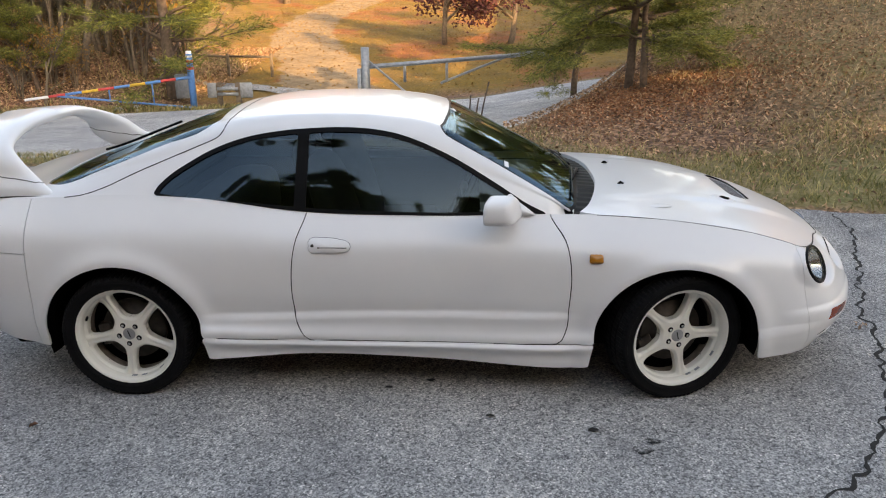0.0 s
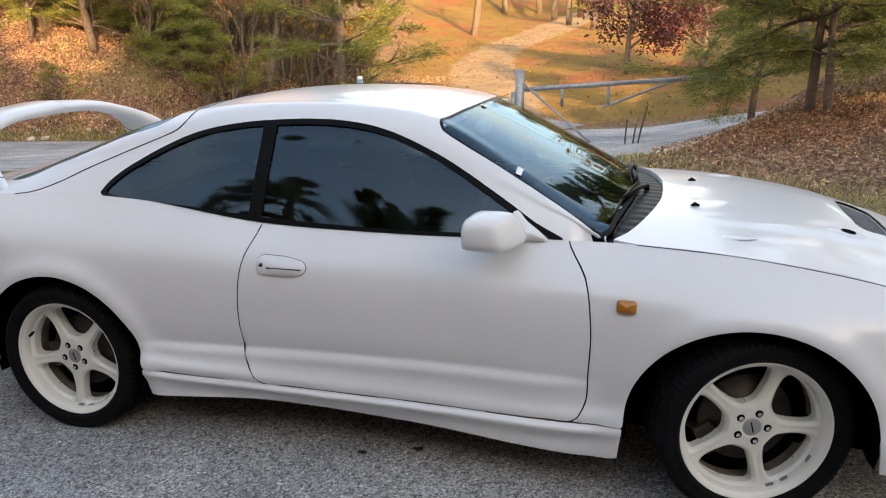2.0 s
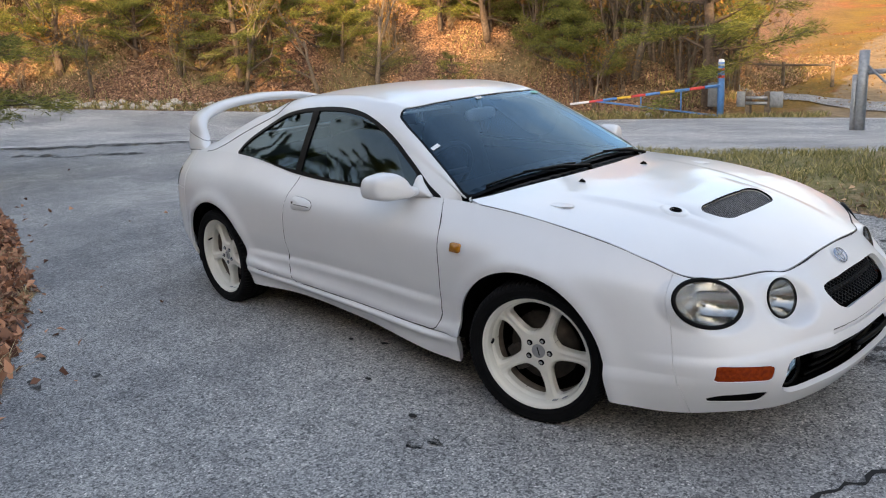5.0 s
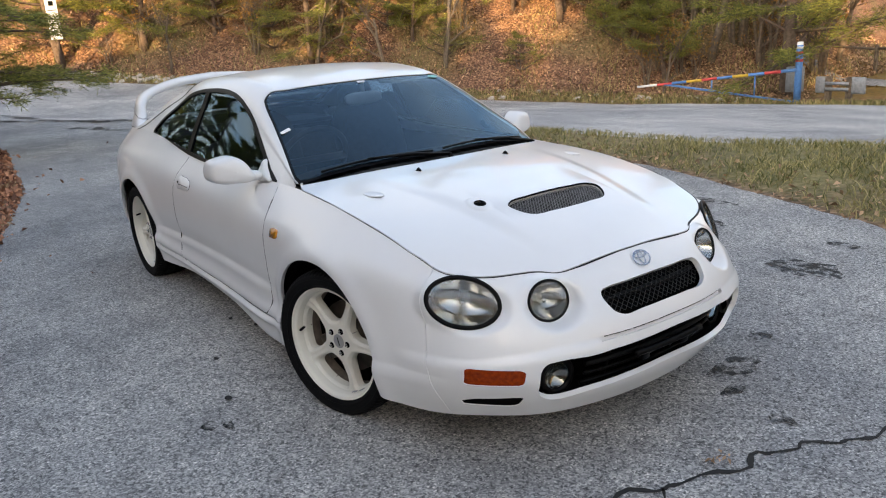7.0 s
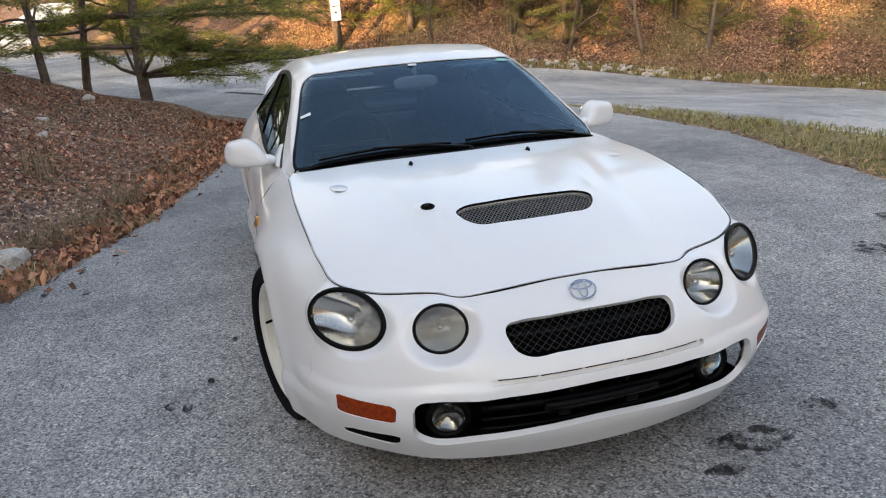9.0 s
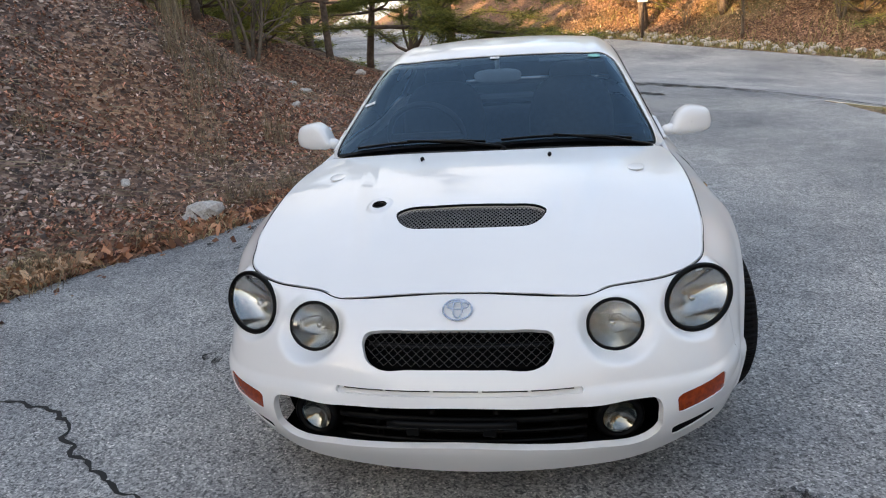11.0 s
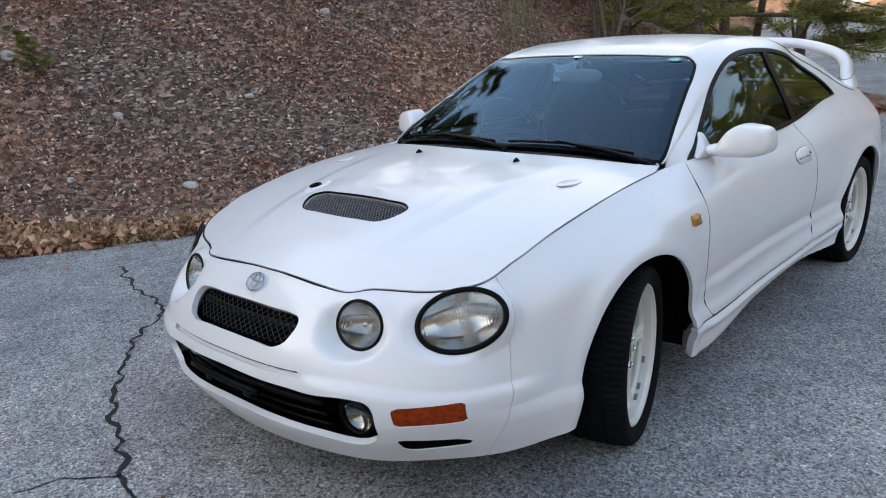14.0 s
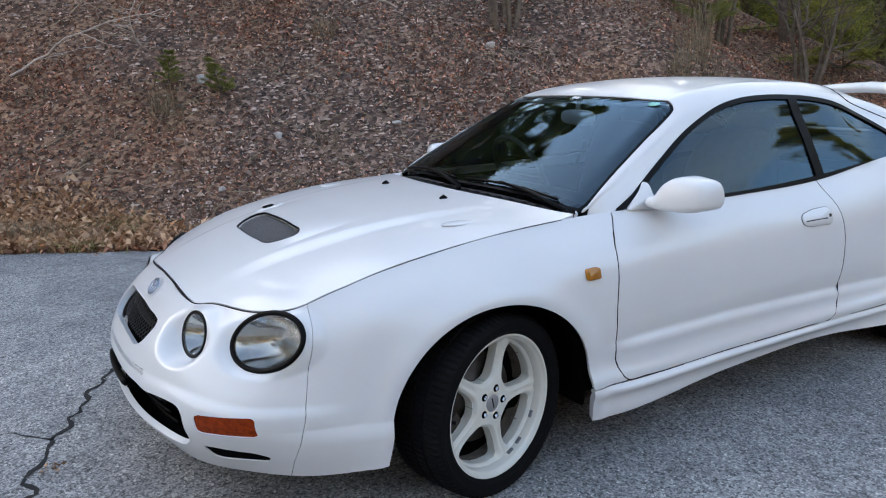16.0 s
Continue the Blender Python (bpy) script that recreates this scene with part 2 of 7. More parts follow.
M = dict(
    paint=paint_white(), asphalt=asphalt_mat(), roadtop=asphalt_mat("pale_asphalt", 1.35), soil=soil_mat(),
    glass=glass_tint("windscreen_glass", (0.60, 0.68, 0.72), 1.72), foglens=glass_tint("fog_glass", (0.80, 0.80, 0.78), 1.2), tint=glass_tint("tinted_glass", (0.33, 0.36, 0.37), 1.62),
    # cavity: near-black, puts the shade of gaps and openings into its colour
    trim=simple("black_trim", (0.0018, 0.0018, 0.002), 0.42, 0, 0.2, 20, spec=0.10), cavity=simple("cavity_shade_black", (0.0015, 0.0015, 0.0015), 0.95, spec=0.05),
    rubber=simple("tyre_rubber", (0.0045, 0.0045, 0.005), 0.8, 0, 0.3, 18, 0.0006, spec=0.12), rim=simple("cream_wheel_paint", (0.72, 0.70, 0.63), 0.35, 0, 0.05, 8, 0, 0.4),
    # barrel: dirt brown, also darkened for the shade inside the wheel
    steel=simple("brake_steel", (0.055, 0.045, 0.038), 0.5, 0.6, 0.35, 20), barrel=simple("dusty_shaded_barrel", (0.14, 0.115, 0.095), 0.8, 0, 0.3, 30, spec=0.2), chrome=simple("chrome", (0.72, 0.73, 0.75), 0.12, 1.0, 0.04, 5), emblem=simple("blued_chrome", (0.34, 0.40, 0.50), 0.22, 1.0, 0.1, 30),
    amber=simple("amber_lens", (0.25, 0.029, 0.002), 0.22, 0, 0.35, 70, 0.0, 0.0, 0.25), mustard=simple("side_marker_lens", (0.42, 0.155, 0.006), 0.2, 0, 0.15, 60, 0, 0.6),
    red=simple("tail_lens", (0.016, 0.0015, 0.002), 0.2, 0, 0.2, 40, 0, 0.0, 0.25), seat=simple("dark_seat_cloth", (0.034, 0.035, 0.038), 0.85, 0, 0.2, 40),
    dash=simple("dashboard_plastic", (0.026, 0.027, 0.030), 0.6, 0, 0.15, 30), mesh=mesh_grille_mat(),
    reflector=simple("lamp_reflector", (0.50, 0.505, 0.50), 0.09, 0.97, 0.06, 40), ventmesh=simple("pale_wire_mesh", (0.17, 0.17, 0.175), 0.4, 0.5, 0.2, 30), grey=simple("galvanised_steel", (0.30, 0.32, 0.34), 0.5, 0.5, 0.2, 14),
    blue=simple("blue_paint", (0.075, 0.22, 0.52), 0.45, 0, 0.2, 12), yellow=simple("yellow_paint", (0.62, 0.40, 0.05), 0.5, 0, 0.2, 12),
    fogbowl=simple("fog_reflector", (0.36, 0.36, 0.345), 0.14, 0.95, 0.15, 60), cap=simple("grey_cap", (0.33, 0.33, 0.33), 0.4, 0.4, 0.1, 30), redp=simple("red_paint", (0.55, 0.06, 0.06), 0.5, 0, 0.2, 12), white=simple("white_sign", (0.78, 0.79, 0.80), 0.5, 0, 0.05, 12),
    bark=simple("bark", (0.115, 0.082, 0.062), 0.95, 0, 0.45, 14, 0.02), barkpale=simple("pale_bark", (0.15, 0.115, 0.085), 0.95, 0, 0.35, 14, 0.02),
    stone=simple("pale_stone", (0.50, 0.46, 0.42), 0.9, 0, 0.3, 8, 0.01), crack=simple("crack_tar", (0.016, 0.015, 0.014), 0.9),
    stain=stain_mat("oil_stain", 16.0), tar=stain_mat("tar_patch", 2.6),
    needles=leafy("pine_needles", (0.060, 0.080, 0.016), (0.36, 0.35, 0.075)), plum=leafy("plum_leaves", (0.045, 0.012, 0.018), (0.16, 0.05, 0.05)),
    leaf=leafy("dry_leaves", (0.085, 0.028, 0.016), (0.78, 0.385, 0.22)), gold=leafy("golden_leaves", (0.20, 0.10, 0.025), (0.46, 0.27, 0.08)),
    blade=leafy("grass_blades", (0.090, 0.105, 0.025), (0.58, 0.47, 0.22)), chip=leafy("stone_chips", (0.032, 0.021, 0.017), (0.68, 0.50, 0.41), 0.9, 0.0),
    brickred=simple('red_brown_siding', (0.28, 0.10, 0.07), 0.8, 0, 0.2, 3), dashlight=simple('pale_grey_plastic', (0.62, 0.63, 0.62), 0.6, 0, 0.1, 20), teal=simple('teal_sticker', (0.20, 0.52, 0.46), 0.5, 0, 0.3, 60),
    shred=leafy("leaf_shreds", (0.066, 0.033, 0.027), (0.98, 0.69, 0.56), 0.8, 0.1, 0.33), rust=leafy("rusty_shreds", (0.095, 0.034, 0.023), (0.86, 0.41, 0.27), 0.8, 0.1, 0.36), yellowneedle=leafy("yellow_green_needles", (0.13, 0.14, 0.022), (0.46, 0.43, 0.08)), straw=leafy("dry_straw", (0.24, 0.165, 0.075), (0.68, 0.53, 0.31), 0.9, 0.1),
    # russet: leaf colour lightened in part for sun on hillside and mound
    deadwood=simple("bleached_deadwood", (0.52, 0.43, 0.37), 0.9, 0, 0.25, 14), twig=leafy("dry_twigs", (0.12, 0.085, 0.05), (0.36, 0.28, 0.18), 0.9, 0.0), russet=leafy("russet_leaves", (0.125, 0.068, 0.037), (0.72, 0.47, 0.29)), redneedle=leafy("fallen_needles", (0.20, 0.085, 0.040), (0.50, 0.235, 0.115), 0.9, 0.0), tan=leafy("tan_leaves", (0.26, 0.125, 0.062), (0.84, 0.55, 0.34)), bleached=leafy("bleached_leaves", (0.21, 0.145, 0.110), (0.88, 0.70, 0.57), 0.85, 0.1, 0.35),
)


# ---------------------------------------------------------------- mesh helpers
def mesh_data(name, verts, faces, material, smooth=True):
    me = bpy.data.meshes.new(name)
    me.from_pydata([tuple(v) for v in np.asarray(verts).tolist()], [], [tuple(f) for f in faces])
    if smooth and len(me.polygons):
        me.polygons.foreach_set("use_smooth", [True] * len(me.polygons))
    me.materials.append(material)
    return me


def part(name, src, material, parent=None, label="", smooth=True):
    """Link a bmesh, a (verts, faces) pair or a mesh as one object under a thing."""
    if isinstance(src, tuple):
        me = mesh_data(name, src[0], src[1], material, smooth)
    elif isinstance(src, bmesh.types.BMesh):
        me = bpy.data.meshes.new(name)
        src.to_mesh(me)
        src.free()
        me.materials.append(material)
        if smooth:
            me.polygons.foreach_set("use_smooth", [True] * len(me.polygons))
    else:
        me = src
    ob = new(name, me)
    if parent:
        ob.parent = parent
    if label:
        ob["label"] = label
    return ob


def thing(name, label, category, at=(0, 0, 0), rz=0.0, group="", kind=""):
    ob = new(name)
    ob.empty_display_size = 0.1
    ob.matrix_basis = pose(*at, 0, 0, rz)
    return tagged(ob, label, category, group, kind)


def spline(knots, vals, at):
    """Smooth curve through values at rising knots (cubic Hermite)."""
    k, v, x = np.asarray(knots, float), np.asarray(vals, float), np.asarray(at, float)
    s = (v[1:] - v[:-1]) / (k[1:] - k[:-1]).reshape((-1,) + (1,) * (v.ndim - 1))
    h = (k[1:] - k[:-1]).reshape((-1,) + (1,) * (v.ndim - 1))
    d = np.empty_like(v)
    d[0], d[-1] = s[0], s[-1]
    d[1:-1] = (s[:-1] * h[1:] + s[1:] * h[:-1]) / (h[1:] + h[:-1])
    i = np.clip(np.searchsorted(k, x) - 1, 0, len(k) - 2)
    shape = x.shape + (1,) * (v.ndim - 1)
    hh = (k[i + 1] - k[i]).reshape(shape)
    u = ((x - k[i]) / (k[i + 1] - k[i])).reshape(shape)
    return (2 * u**3 - 3 * u**2 + 1) * v[i] + (u**3 - 2 * u**2 + u) * hh * d[i] + (-2 * u**3 + 3 * u**2) * v[i + 1] + (u**3 - u**2) * hh * d[i + 1]


def closed(points, n=12):
    """A smooth closed outline through a few points."""
    p = np.asarray(points, float)
    q = np.concatenate([p[-3:], p, p[:3]])
    k = np.concatenate([[0], np.cumsum(np.maximum(np.linalg.norm(np.diff(q, axis=0), axis=1), 1e-6))])
    return spline(k, q, np.linspace(k[3], k[3 + len(p)], n * len(p), endpoint=False))


def poly_sd(x, y, poly):
    """Signed distance to a closed outline, positive inside."""
    shape = np.shape(x)
    px, py = np.ravel(x), np.ravel(y)
    best, inside = np.full(px.shape, 1e9), np.zeros(px.shape, bool)
    for (ax, ay), (bx, by) in zip(poly, np.roll(poly, -1, axis=0)):
        dx, dy = bx - ax, by - ay
        u = np.clip(((px - ax) * dx + (py - ay) * dy) / (dx * dx + dy * dy + 1e-12), 0, 1)
        best = np.minimum(best, (px - ax - u * dx) ** 2 + (py - ay - u * dy) ** 2)
        if ay != by:
            inside ^= ((ay > py) != (by > py)) & (px < dx * (py - ay) / dy + ax)
    r = np.sqrt(best)
    return np.where(inside, r, -r).reshape(shape)


def clipped(P, F, flip=False):
    """The part of a grid surface where the field is positive, cut along its zero line."""
    n, m = F.shape
    F = np.where(np.abs(F) < 1e-7, 1e-7, F)
    ins = F > 0
    c = ins[:-1, :-1].astype(int) + ins[1:, :-1] + ins[1:, 1:] + ins[:-1, 1:]
    index = -np.ones((n, m), int)
    index[ins] = np.arange(ins.sum())
    verts = [P[ins]]
    count = int(ins.sum())
    faces = []
    fi, fj = np.nonzero(c == 4)
    for i, j in zip(fi.tolist(), fj.tolist()):
        faces.append((index[i, j], index[i + 1, j], index[i + 1, j + 1], index[i, j + 1]))
    cut, extra = {}, []
    for i, j in zip(*[a.tolist() for a in np.nonzero((c > 0) & (c < 4))]):
        ring = [(i, j), (i + 1, j), (i + 1, j + 1), (i, j + 1)]
        out = []
        for a, b in zip(ring, ring[1:] + ring[:1]):
            if ins[a]:
                out.append(int(index[a]))
            if ins[a] != ins[b]:
                key = (a, b) if a < b else (b, a)
                if key not in cut:
                    f = F[key[0]] / (F[key[0]] - F[key[1]])
                    cut[key] = count + len(extra)
                    extra.append(P[key[0]] * (1 - f) + P[key[1]] * f)
                out.append(cut[key])
        if len(out) > 2:
            faces.append(tuple(out))
    if extra:
        verts.append(np.array(extra))
    faces = [tuple(int(k) for k in f) for f in faces]
    if flip:
        faces = [f[::-1] for f in faces]
    return np.concatenate(verts) if count + len(extra) else np.zeros((0, 3)), faces


def mirrored(vf):
    return vf[0] * np.array([1, -1, 1]), [f[::-1] for f in vf[1]]


def joined(*many):
    verts, faces, n = [], [], 0
    for v, f in many:
        verts.append(np.asarray(v, float))
        faces += [tuple(int(k) + n for k in g) for g in f]
        n += len(v)
    return np.concatenate(verts), faces


def panel(name, vf, material, parent, lip=0.012, label="", weld=False):
    """A sheet-metal panel: its open edges are folded inwards."""
    me = mesh_data(name, vf[0], vf[1], material)
    bm = bmesh.new()
    bm.from_mesh(me)
    if weld:
        bmesh.ops.remove_doubles(bm, verts=[v for v in bm.verts if abs(v.co.y) < 1e-4], dist=1e-4)
    bm.normal_update()
    if lip:
        rim = [e for e in bm.edges if len(e.link_faces) == 1]
        way = {v: v.normal.copy() for e in rim for v in e.verts}
        r = bmesh.ops.extrude_edge_only(bm, edges=rim)
        fresh = [g for g in r["geom"] if isinstance(g, bmesh.types.BMVert)]
        for v in fresh:
            near = [e.other_vert(v) for e in v.link_edges if e.other_vert(v) in way]
            if near:
                v.co -= way[near[0]] * lip
        for e in rim:
            e.smooth = False
    bm.to_mesh(me)
    bm.free()
    ob = new(name, me)
    ob.parent = parent
    if label:
        ob["label"] = label
    return ob


def tube(path, radius, sides=6, close=False, taper=None):
    """A round bar along points."""
    p = [Vector(q) for q in path]
    n = len(p)
    verts, faces = [], []
    up = None
    for i in range(n):
        a = p[(i - 1) % n] if close or i else p[i]
        b = p[(i + 1) % n] if close or i < n - 1 else p[i]
        d = (b - a).normalized() if (b - a).length > 1e-9 else Vector((0, 0, 1))
        if up is None:
            up = d.orthogonal().normalized()
        up = (up - d * up.dot(d))
        up = up.normalized() if up.length > 1e-6 else d.orthogonal().normalized()
        side = d.cross(up)
        r = radius * (taper[i] if taper is not None else 1)
        for k in range(sides):
            w = 2 * math.pi * k / sides
            verts.append(p[i] + (up * math.cos(w) + side * math.sin(w)) * r)
    m = n if close else n - 1
    for i in range(m):
        for k in range(sides):
            a, b = i * sides + k, i * sides + (k + 1) % sides
            c, d = ((i + 1) % n) * sides + k, ((i + 1) % n) * sides + (k + 1) % sides
            faces.append((a, b, d, c))
    if not close:
        faces.append(tuple(range(sides))[::-1])
        faces.append(tuple((n - 1) * sides + k for k in range(sides)))
    return np.array([tuple(v) for v in verts]), faces


def box_vf(x0, x1, y0, y1, z0, z1):
    v = np.array([(x, y, z) for x in (x0, x1) for y in (y0, y1) for z in (z0, z1)], float)
    return v, [(0, 1, 3, 2), (4, 6, 7, 5), (0, 4, 5, 1), (2, 3, 7, 6), (0, 2, 6, 4), (1, 5, 7, 3)]


def bevelled(vf, r, segs=2):
    me = bpy.data.meshes.new("tmp")
    me.from_pydata([tuple(v) for v in vf[0]], [], vf[1])
    bm = bmesh.new()
    bm.from_mesh(me)
    bpy.data.meshes.remove(me)
    bmesh.ops.bevel(bm, geom=bm.edges[:], offset=r, segments=segs, affect="EDGES", profile=0.5)
    return bm


def lathe(profile, n=48, axis_y=True):
    """Turn a (radius, offset) profile round the y axis."""
    verts, faces = [], []
    for k in range(n):
        w = 2 * math.pi * k / n
        for r, o in profile:
            verts.append((r * math.cos(w), o, r * math.sin(w)))
    m = len(profile)
    for k in range(n):
        for i in range(m - 1):
            a, b = k * m + i, ((k + 1) % n) * m + i
            faces.append((a, a + 1, b + 1, b))
    return np.array(verts), faces


# ---------------------------------------------------------------- lie of the land
def ramp01(x, a, b):
    u = np.clip((np.asarray(x, float) - a) / (b - a), 0, 1)
    return u * u * (3 - 2 * u)


def bank_edge(x):
    """The drive's edge below the gravel bank."""
    return np.interp(x, [-40, -20, -14.7, -13.0, -11.5, -10.3, -5.5, -2.6, -1.0, -0.3, 0.4, 1.05, 1.6, 2.6, 4.5, 9, 30], [-14.0, -7.0, -4.0, -2.4, -1.1, -0.62, -1.05, -1.68, -2.3, -2.70, -2.98, -3.28, -3.58, -4.15, -5.0, -6.4, -10])


def verge_edge(x):
    """The drive's edge along the grass verge."""
    return np.interp(x, [-8.2, -7.0, -5.1, -3.3, -0.6, 1.5, 2.74, 3.8, 6.0, 10, 30], [3.95, 4.14, 4.26, 4.31, 3.78, 3.08, 2.46, 2.2, 1.6, 0.8, -2])


def road_near(x):
    """The near edge of the main road."""
    return np.interp(x, [-60, -20, -14.8, -10.3, -6.2, -3.6, -1.3, 0.3, 1.2, 3.0, 8, 30], [-22, -3.0, 0.3, 3.2, 4.62, 4.95, 5.35, 5.95, 7.2, 10.2, 16.5, 40])


def road_far(x):
    return np.interp(x, [-60, -40, -30, -28.1, -26.3, -24.5, -23.1, -21.4, -19.8, -18.0, -16.3, -14.2, -12.0, -9.5, -7.6, -3, 2, 8, 30], [-16, -7, -1.2, 0.6, 2.9, 4.2, 5.7, 7.9, 10.6, 12.0, 13.9, 15.9, 16.6, 16.9, 17.5, 19.2, 20.5, 22, 46])


def wiggle(x, y, s, seed=0.0):
    return np.sin(x * 1.7 * s + seed) * np.cos(y * 1.3 * s + 0.5 + seed) + 0.6 * np.sin(x * 3.1 * s + y * 2.3 * s + 1.1 + seed) + 0.35 * np.cos(y * 5.3 * s - x * 4.1 * s + seed)


def land(x, y):
    """Height of the ground."""
    x, y = np.asarray(x, float), np.asarray(y, float)
    q = np.clip(y - road_near(x), 0, None) * 0.93
    z = -0.1 * np.clip(q, 0, 13.5)
    z = z * ramp01(x, -30, -12) + 0.042 * np.clip(-x - 14.5, 0, 40)      # the road climbs round the bend
    # bank behind the drive
    d = np.clip(bank_edge(x) - y, 0, None)
    low = 0.10 * ramp01(-x, 3.0, 5.0) * ramp01(x, -8.0, -5.5)
    rise = np.where(d < 3.2, 0.11 * d * d, 1.126 + 0.62 * (d - 3.2)) + low * np.clip(d, 0, 3)
    rise = np.where(d > 22, 1.126 + 0.62 * 18.8 + 0.12 * (d - 22), rise)
    keep = ramp01(x, -14.5, -9.0)
    rise = rise * (1 - 0.35 * ramp01(-x, 5.5, 8.0))
    rise = rise + 0.38 * ramp01(d, 0.1, 1.4) * ramp01(-x, 6.5, 9.0) * ramp01(x, -14.0, -10.5)
    rise = np.minimum(rise, 0.58 + 14 * ramp01(x, -7.5, -3.0) ** 1.3 + 0.42 * np.clip(-2.4 - y, 0, 30) * ramp01(x, -15, -8))      # the bank runs out low at its far end
    z = z + rise * (0.10 + 0.90 * keep) * np.where(x < -14, ramp01(x, -26, -14), 1)
    # hillside across the road
    e = np.clip(y - road_far(x), 0, None)
    hill = (0.16 * np.clip(e, 0, 1.2) + 0.42 * np.clip(e - 1.2, 0, 26)) * ramp01(-x - 0.30 * e, 7.2, 11.0)
    z = z + hill + 0.075 * np.clip(e - 1.5, 0, 60)      # the field beyond the road climbs too
    # mound beside the verge
    v = np.clip(y - verge_edge(x), 0, None)
    side = ramp01(x, 0.6, 4.5)
    inroad = np.clip(y - road_near(x), 0, None)
    mound = side * (0.075 * v + 0.010 * v * v * ramp01(x, 2, 6)) + 0.05 * ramp01(v, 0, 0.5) * ramp01(road_near(x) - y, 0, 0.5)
    mound = mound * np.clip(1 - inroad / 3.0, 0, 1) + np.clip(x - 4, 0, 12) * 0.10 * ramp01(v, 0, 6) * np.clip(1 - inroad / 6, 0, 1)
    z = z + mound
    # far woods rise
    far = np.hypot(x, y)
    z = z + 0.16 * np.clip(far - 75, 0, 140) + 0.03 * wiggle(x, y, 0.9) * ramp01(np.minimum(np.minimum(np.abs(y - bank_edge(x)), 9), 9), 0.5, 3) * off_road(x, y)
    return z


def road_field(x, y):
    """Positive on asphalt."""
    drive = np.minimum(y - bank_edge(x), np.where(x > -7.9, verge_edge(x) - y, road_near(x) + 0.6 - y))
    main = np.minimum(y - road_near(x), road_far(x) - y)
    ragged = 0.03 * wiggle(x, y, 6.0) + 0.02 * wiggle(x, y, 17.0, 2.0)
    return np.maximum(drive, main) + ragged * 0.6


def off_road(x, y):
    return ramp01(-np.maximum(np.minimum(y - bank_edge(x), verge_edge(x) - y), np.minimum(y - road_near(x), road_far(x) - y)), 0.0, 0.6)


def spread(lo, hi, fine_lo, fine_hi, step, grow=1.12):
    """Grid lines, fine in the middle and wider outwards."""
    a = list(np.arange(fine_lo, fine_hi + step / 2, step))
    s = step
    while a[-1] < hi:
        s *= grow
        a.append(a[-1] + s)
    s = step
    while a[0] > lo:
        s *= grow
        a.insert(0, a[0] - s)
    return np.array(a)


# the gravel path across the field: x, y and width along its middle
PATH = [(-4.2, 20.9, 3.6), (-4.6, 22.8, 3.2), (-5.5, 27.0, 3.1), (-6.9, 31.0, 3.3), (-8.2, 36.5, 2.9), (-8.75, 44.5, 2.7), (-7.8, 55.0, 3.4), (-7.5, 62.0, 3.4), (-7.0, 74.0, 3.0)]


def cover(x, y):
    """Grass, gravel, golden-field and path shares of the ground."""
    v = np.minimum(y - verge_edge(x), road_near(x) - y + 0.4)
    patch = ramp01(wiggle(x, y, 0.55, 1.0), -0.6, 0.7)
    g = ramp01(v, 0.0, 0.15) * (1 - (0.95 - 0.6 * ramp01(x, 3.2, 5.0)) * ramp01(x, 0.2, 1.6) * ramp01(y - verge_edge(x), 1.0, 2.4)) * (0.7 + 0.3 * patch)
    g = np.maximum(g, ramp01(y - road_far(x), 0, 0.4) * ramp01(0.9 - (y - road_far(x)), 0, 0.3) * 0.6)
    g = np.maximum(g, 0.55 * ramp01(y - road_far(x), 0.8, 3.0) * ramp01(-x, 8, 10) * ramp01(wiggle(x, y, 0.33, 3.0), 0.2, 1.1))
    d = bank_edge(x) - y
    grav = ramp01(d, 0.5, 1.3) * (1 - ramp01(d, 5.5, 8)) * ramp01(x, -7, -4.5) * (1 - ramp01(x, 1.0, 3.0)) * ramp01(wiggle(x, y, 0.45, 0.3), -0.9, 0.6) * 0.85
    gold = ramp01(y - road_far(x), 0.5, 3.0) * ramp01(x + 0.25 * np.clip(y - road_far(x), 0, 99), -9.5, -6.0) * (0.85 + 0.15 * patch)
    way = np.full(np.shape(x), 9.0)
    for (ax, ay, aw), (bx, by, bw) in zip(PATH[:-1], PATH[1:]):
        u = np.clip(((x - ax) * (bx - ax) + (y - ay) * (by - ay)) / ((bx - ax) ** 2 + (by - ay) ** 2), 0, 1)
        way = np.minimum(way, np.hypot(x - ax - u * (bx - ax), y - ay - u * (by - ay)) - (aw + u * (bw - aw)) / 2)
    return np.stack([g * (1 - gold), grav, gold, ramp01(-way, -0.9, 0.9)], -1)


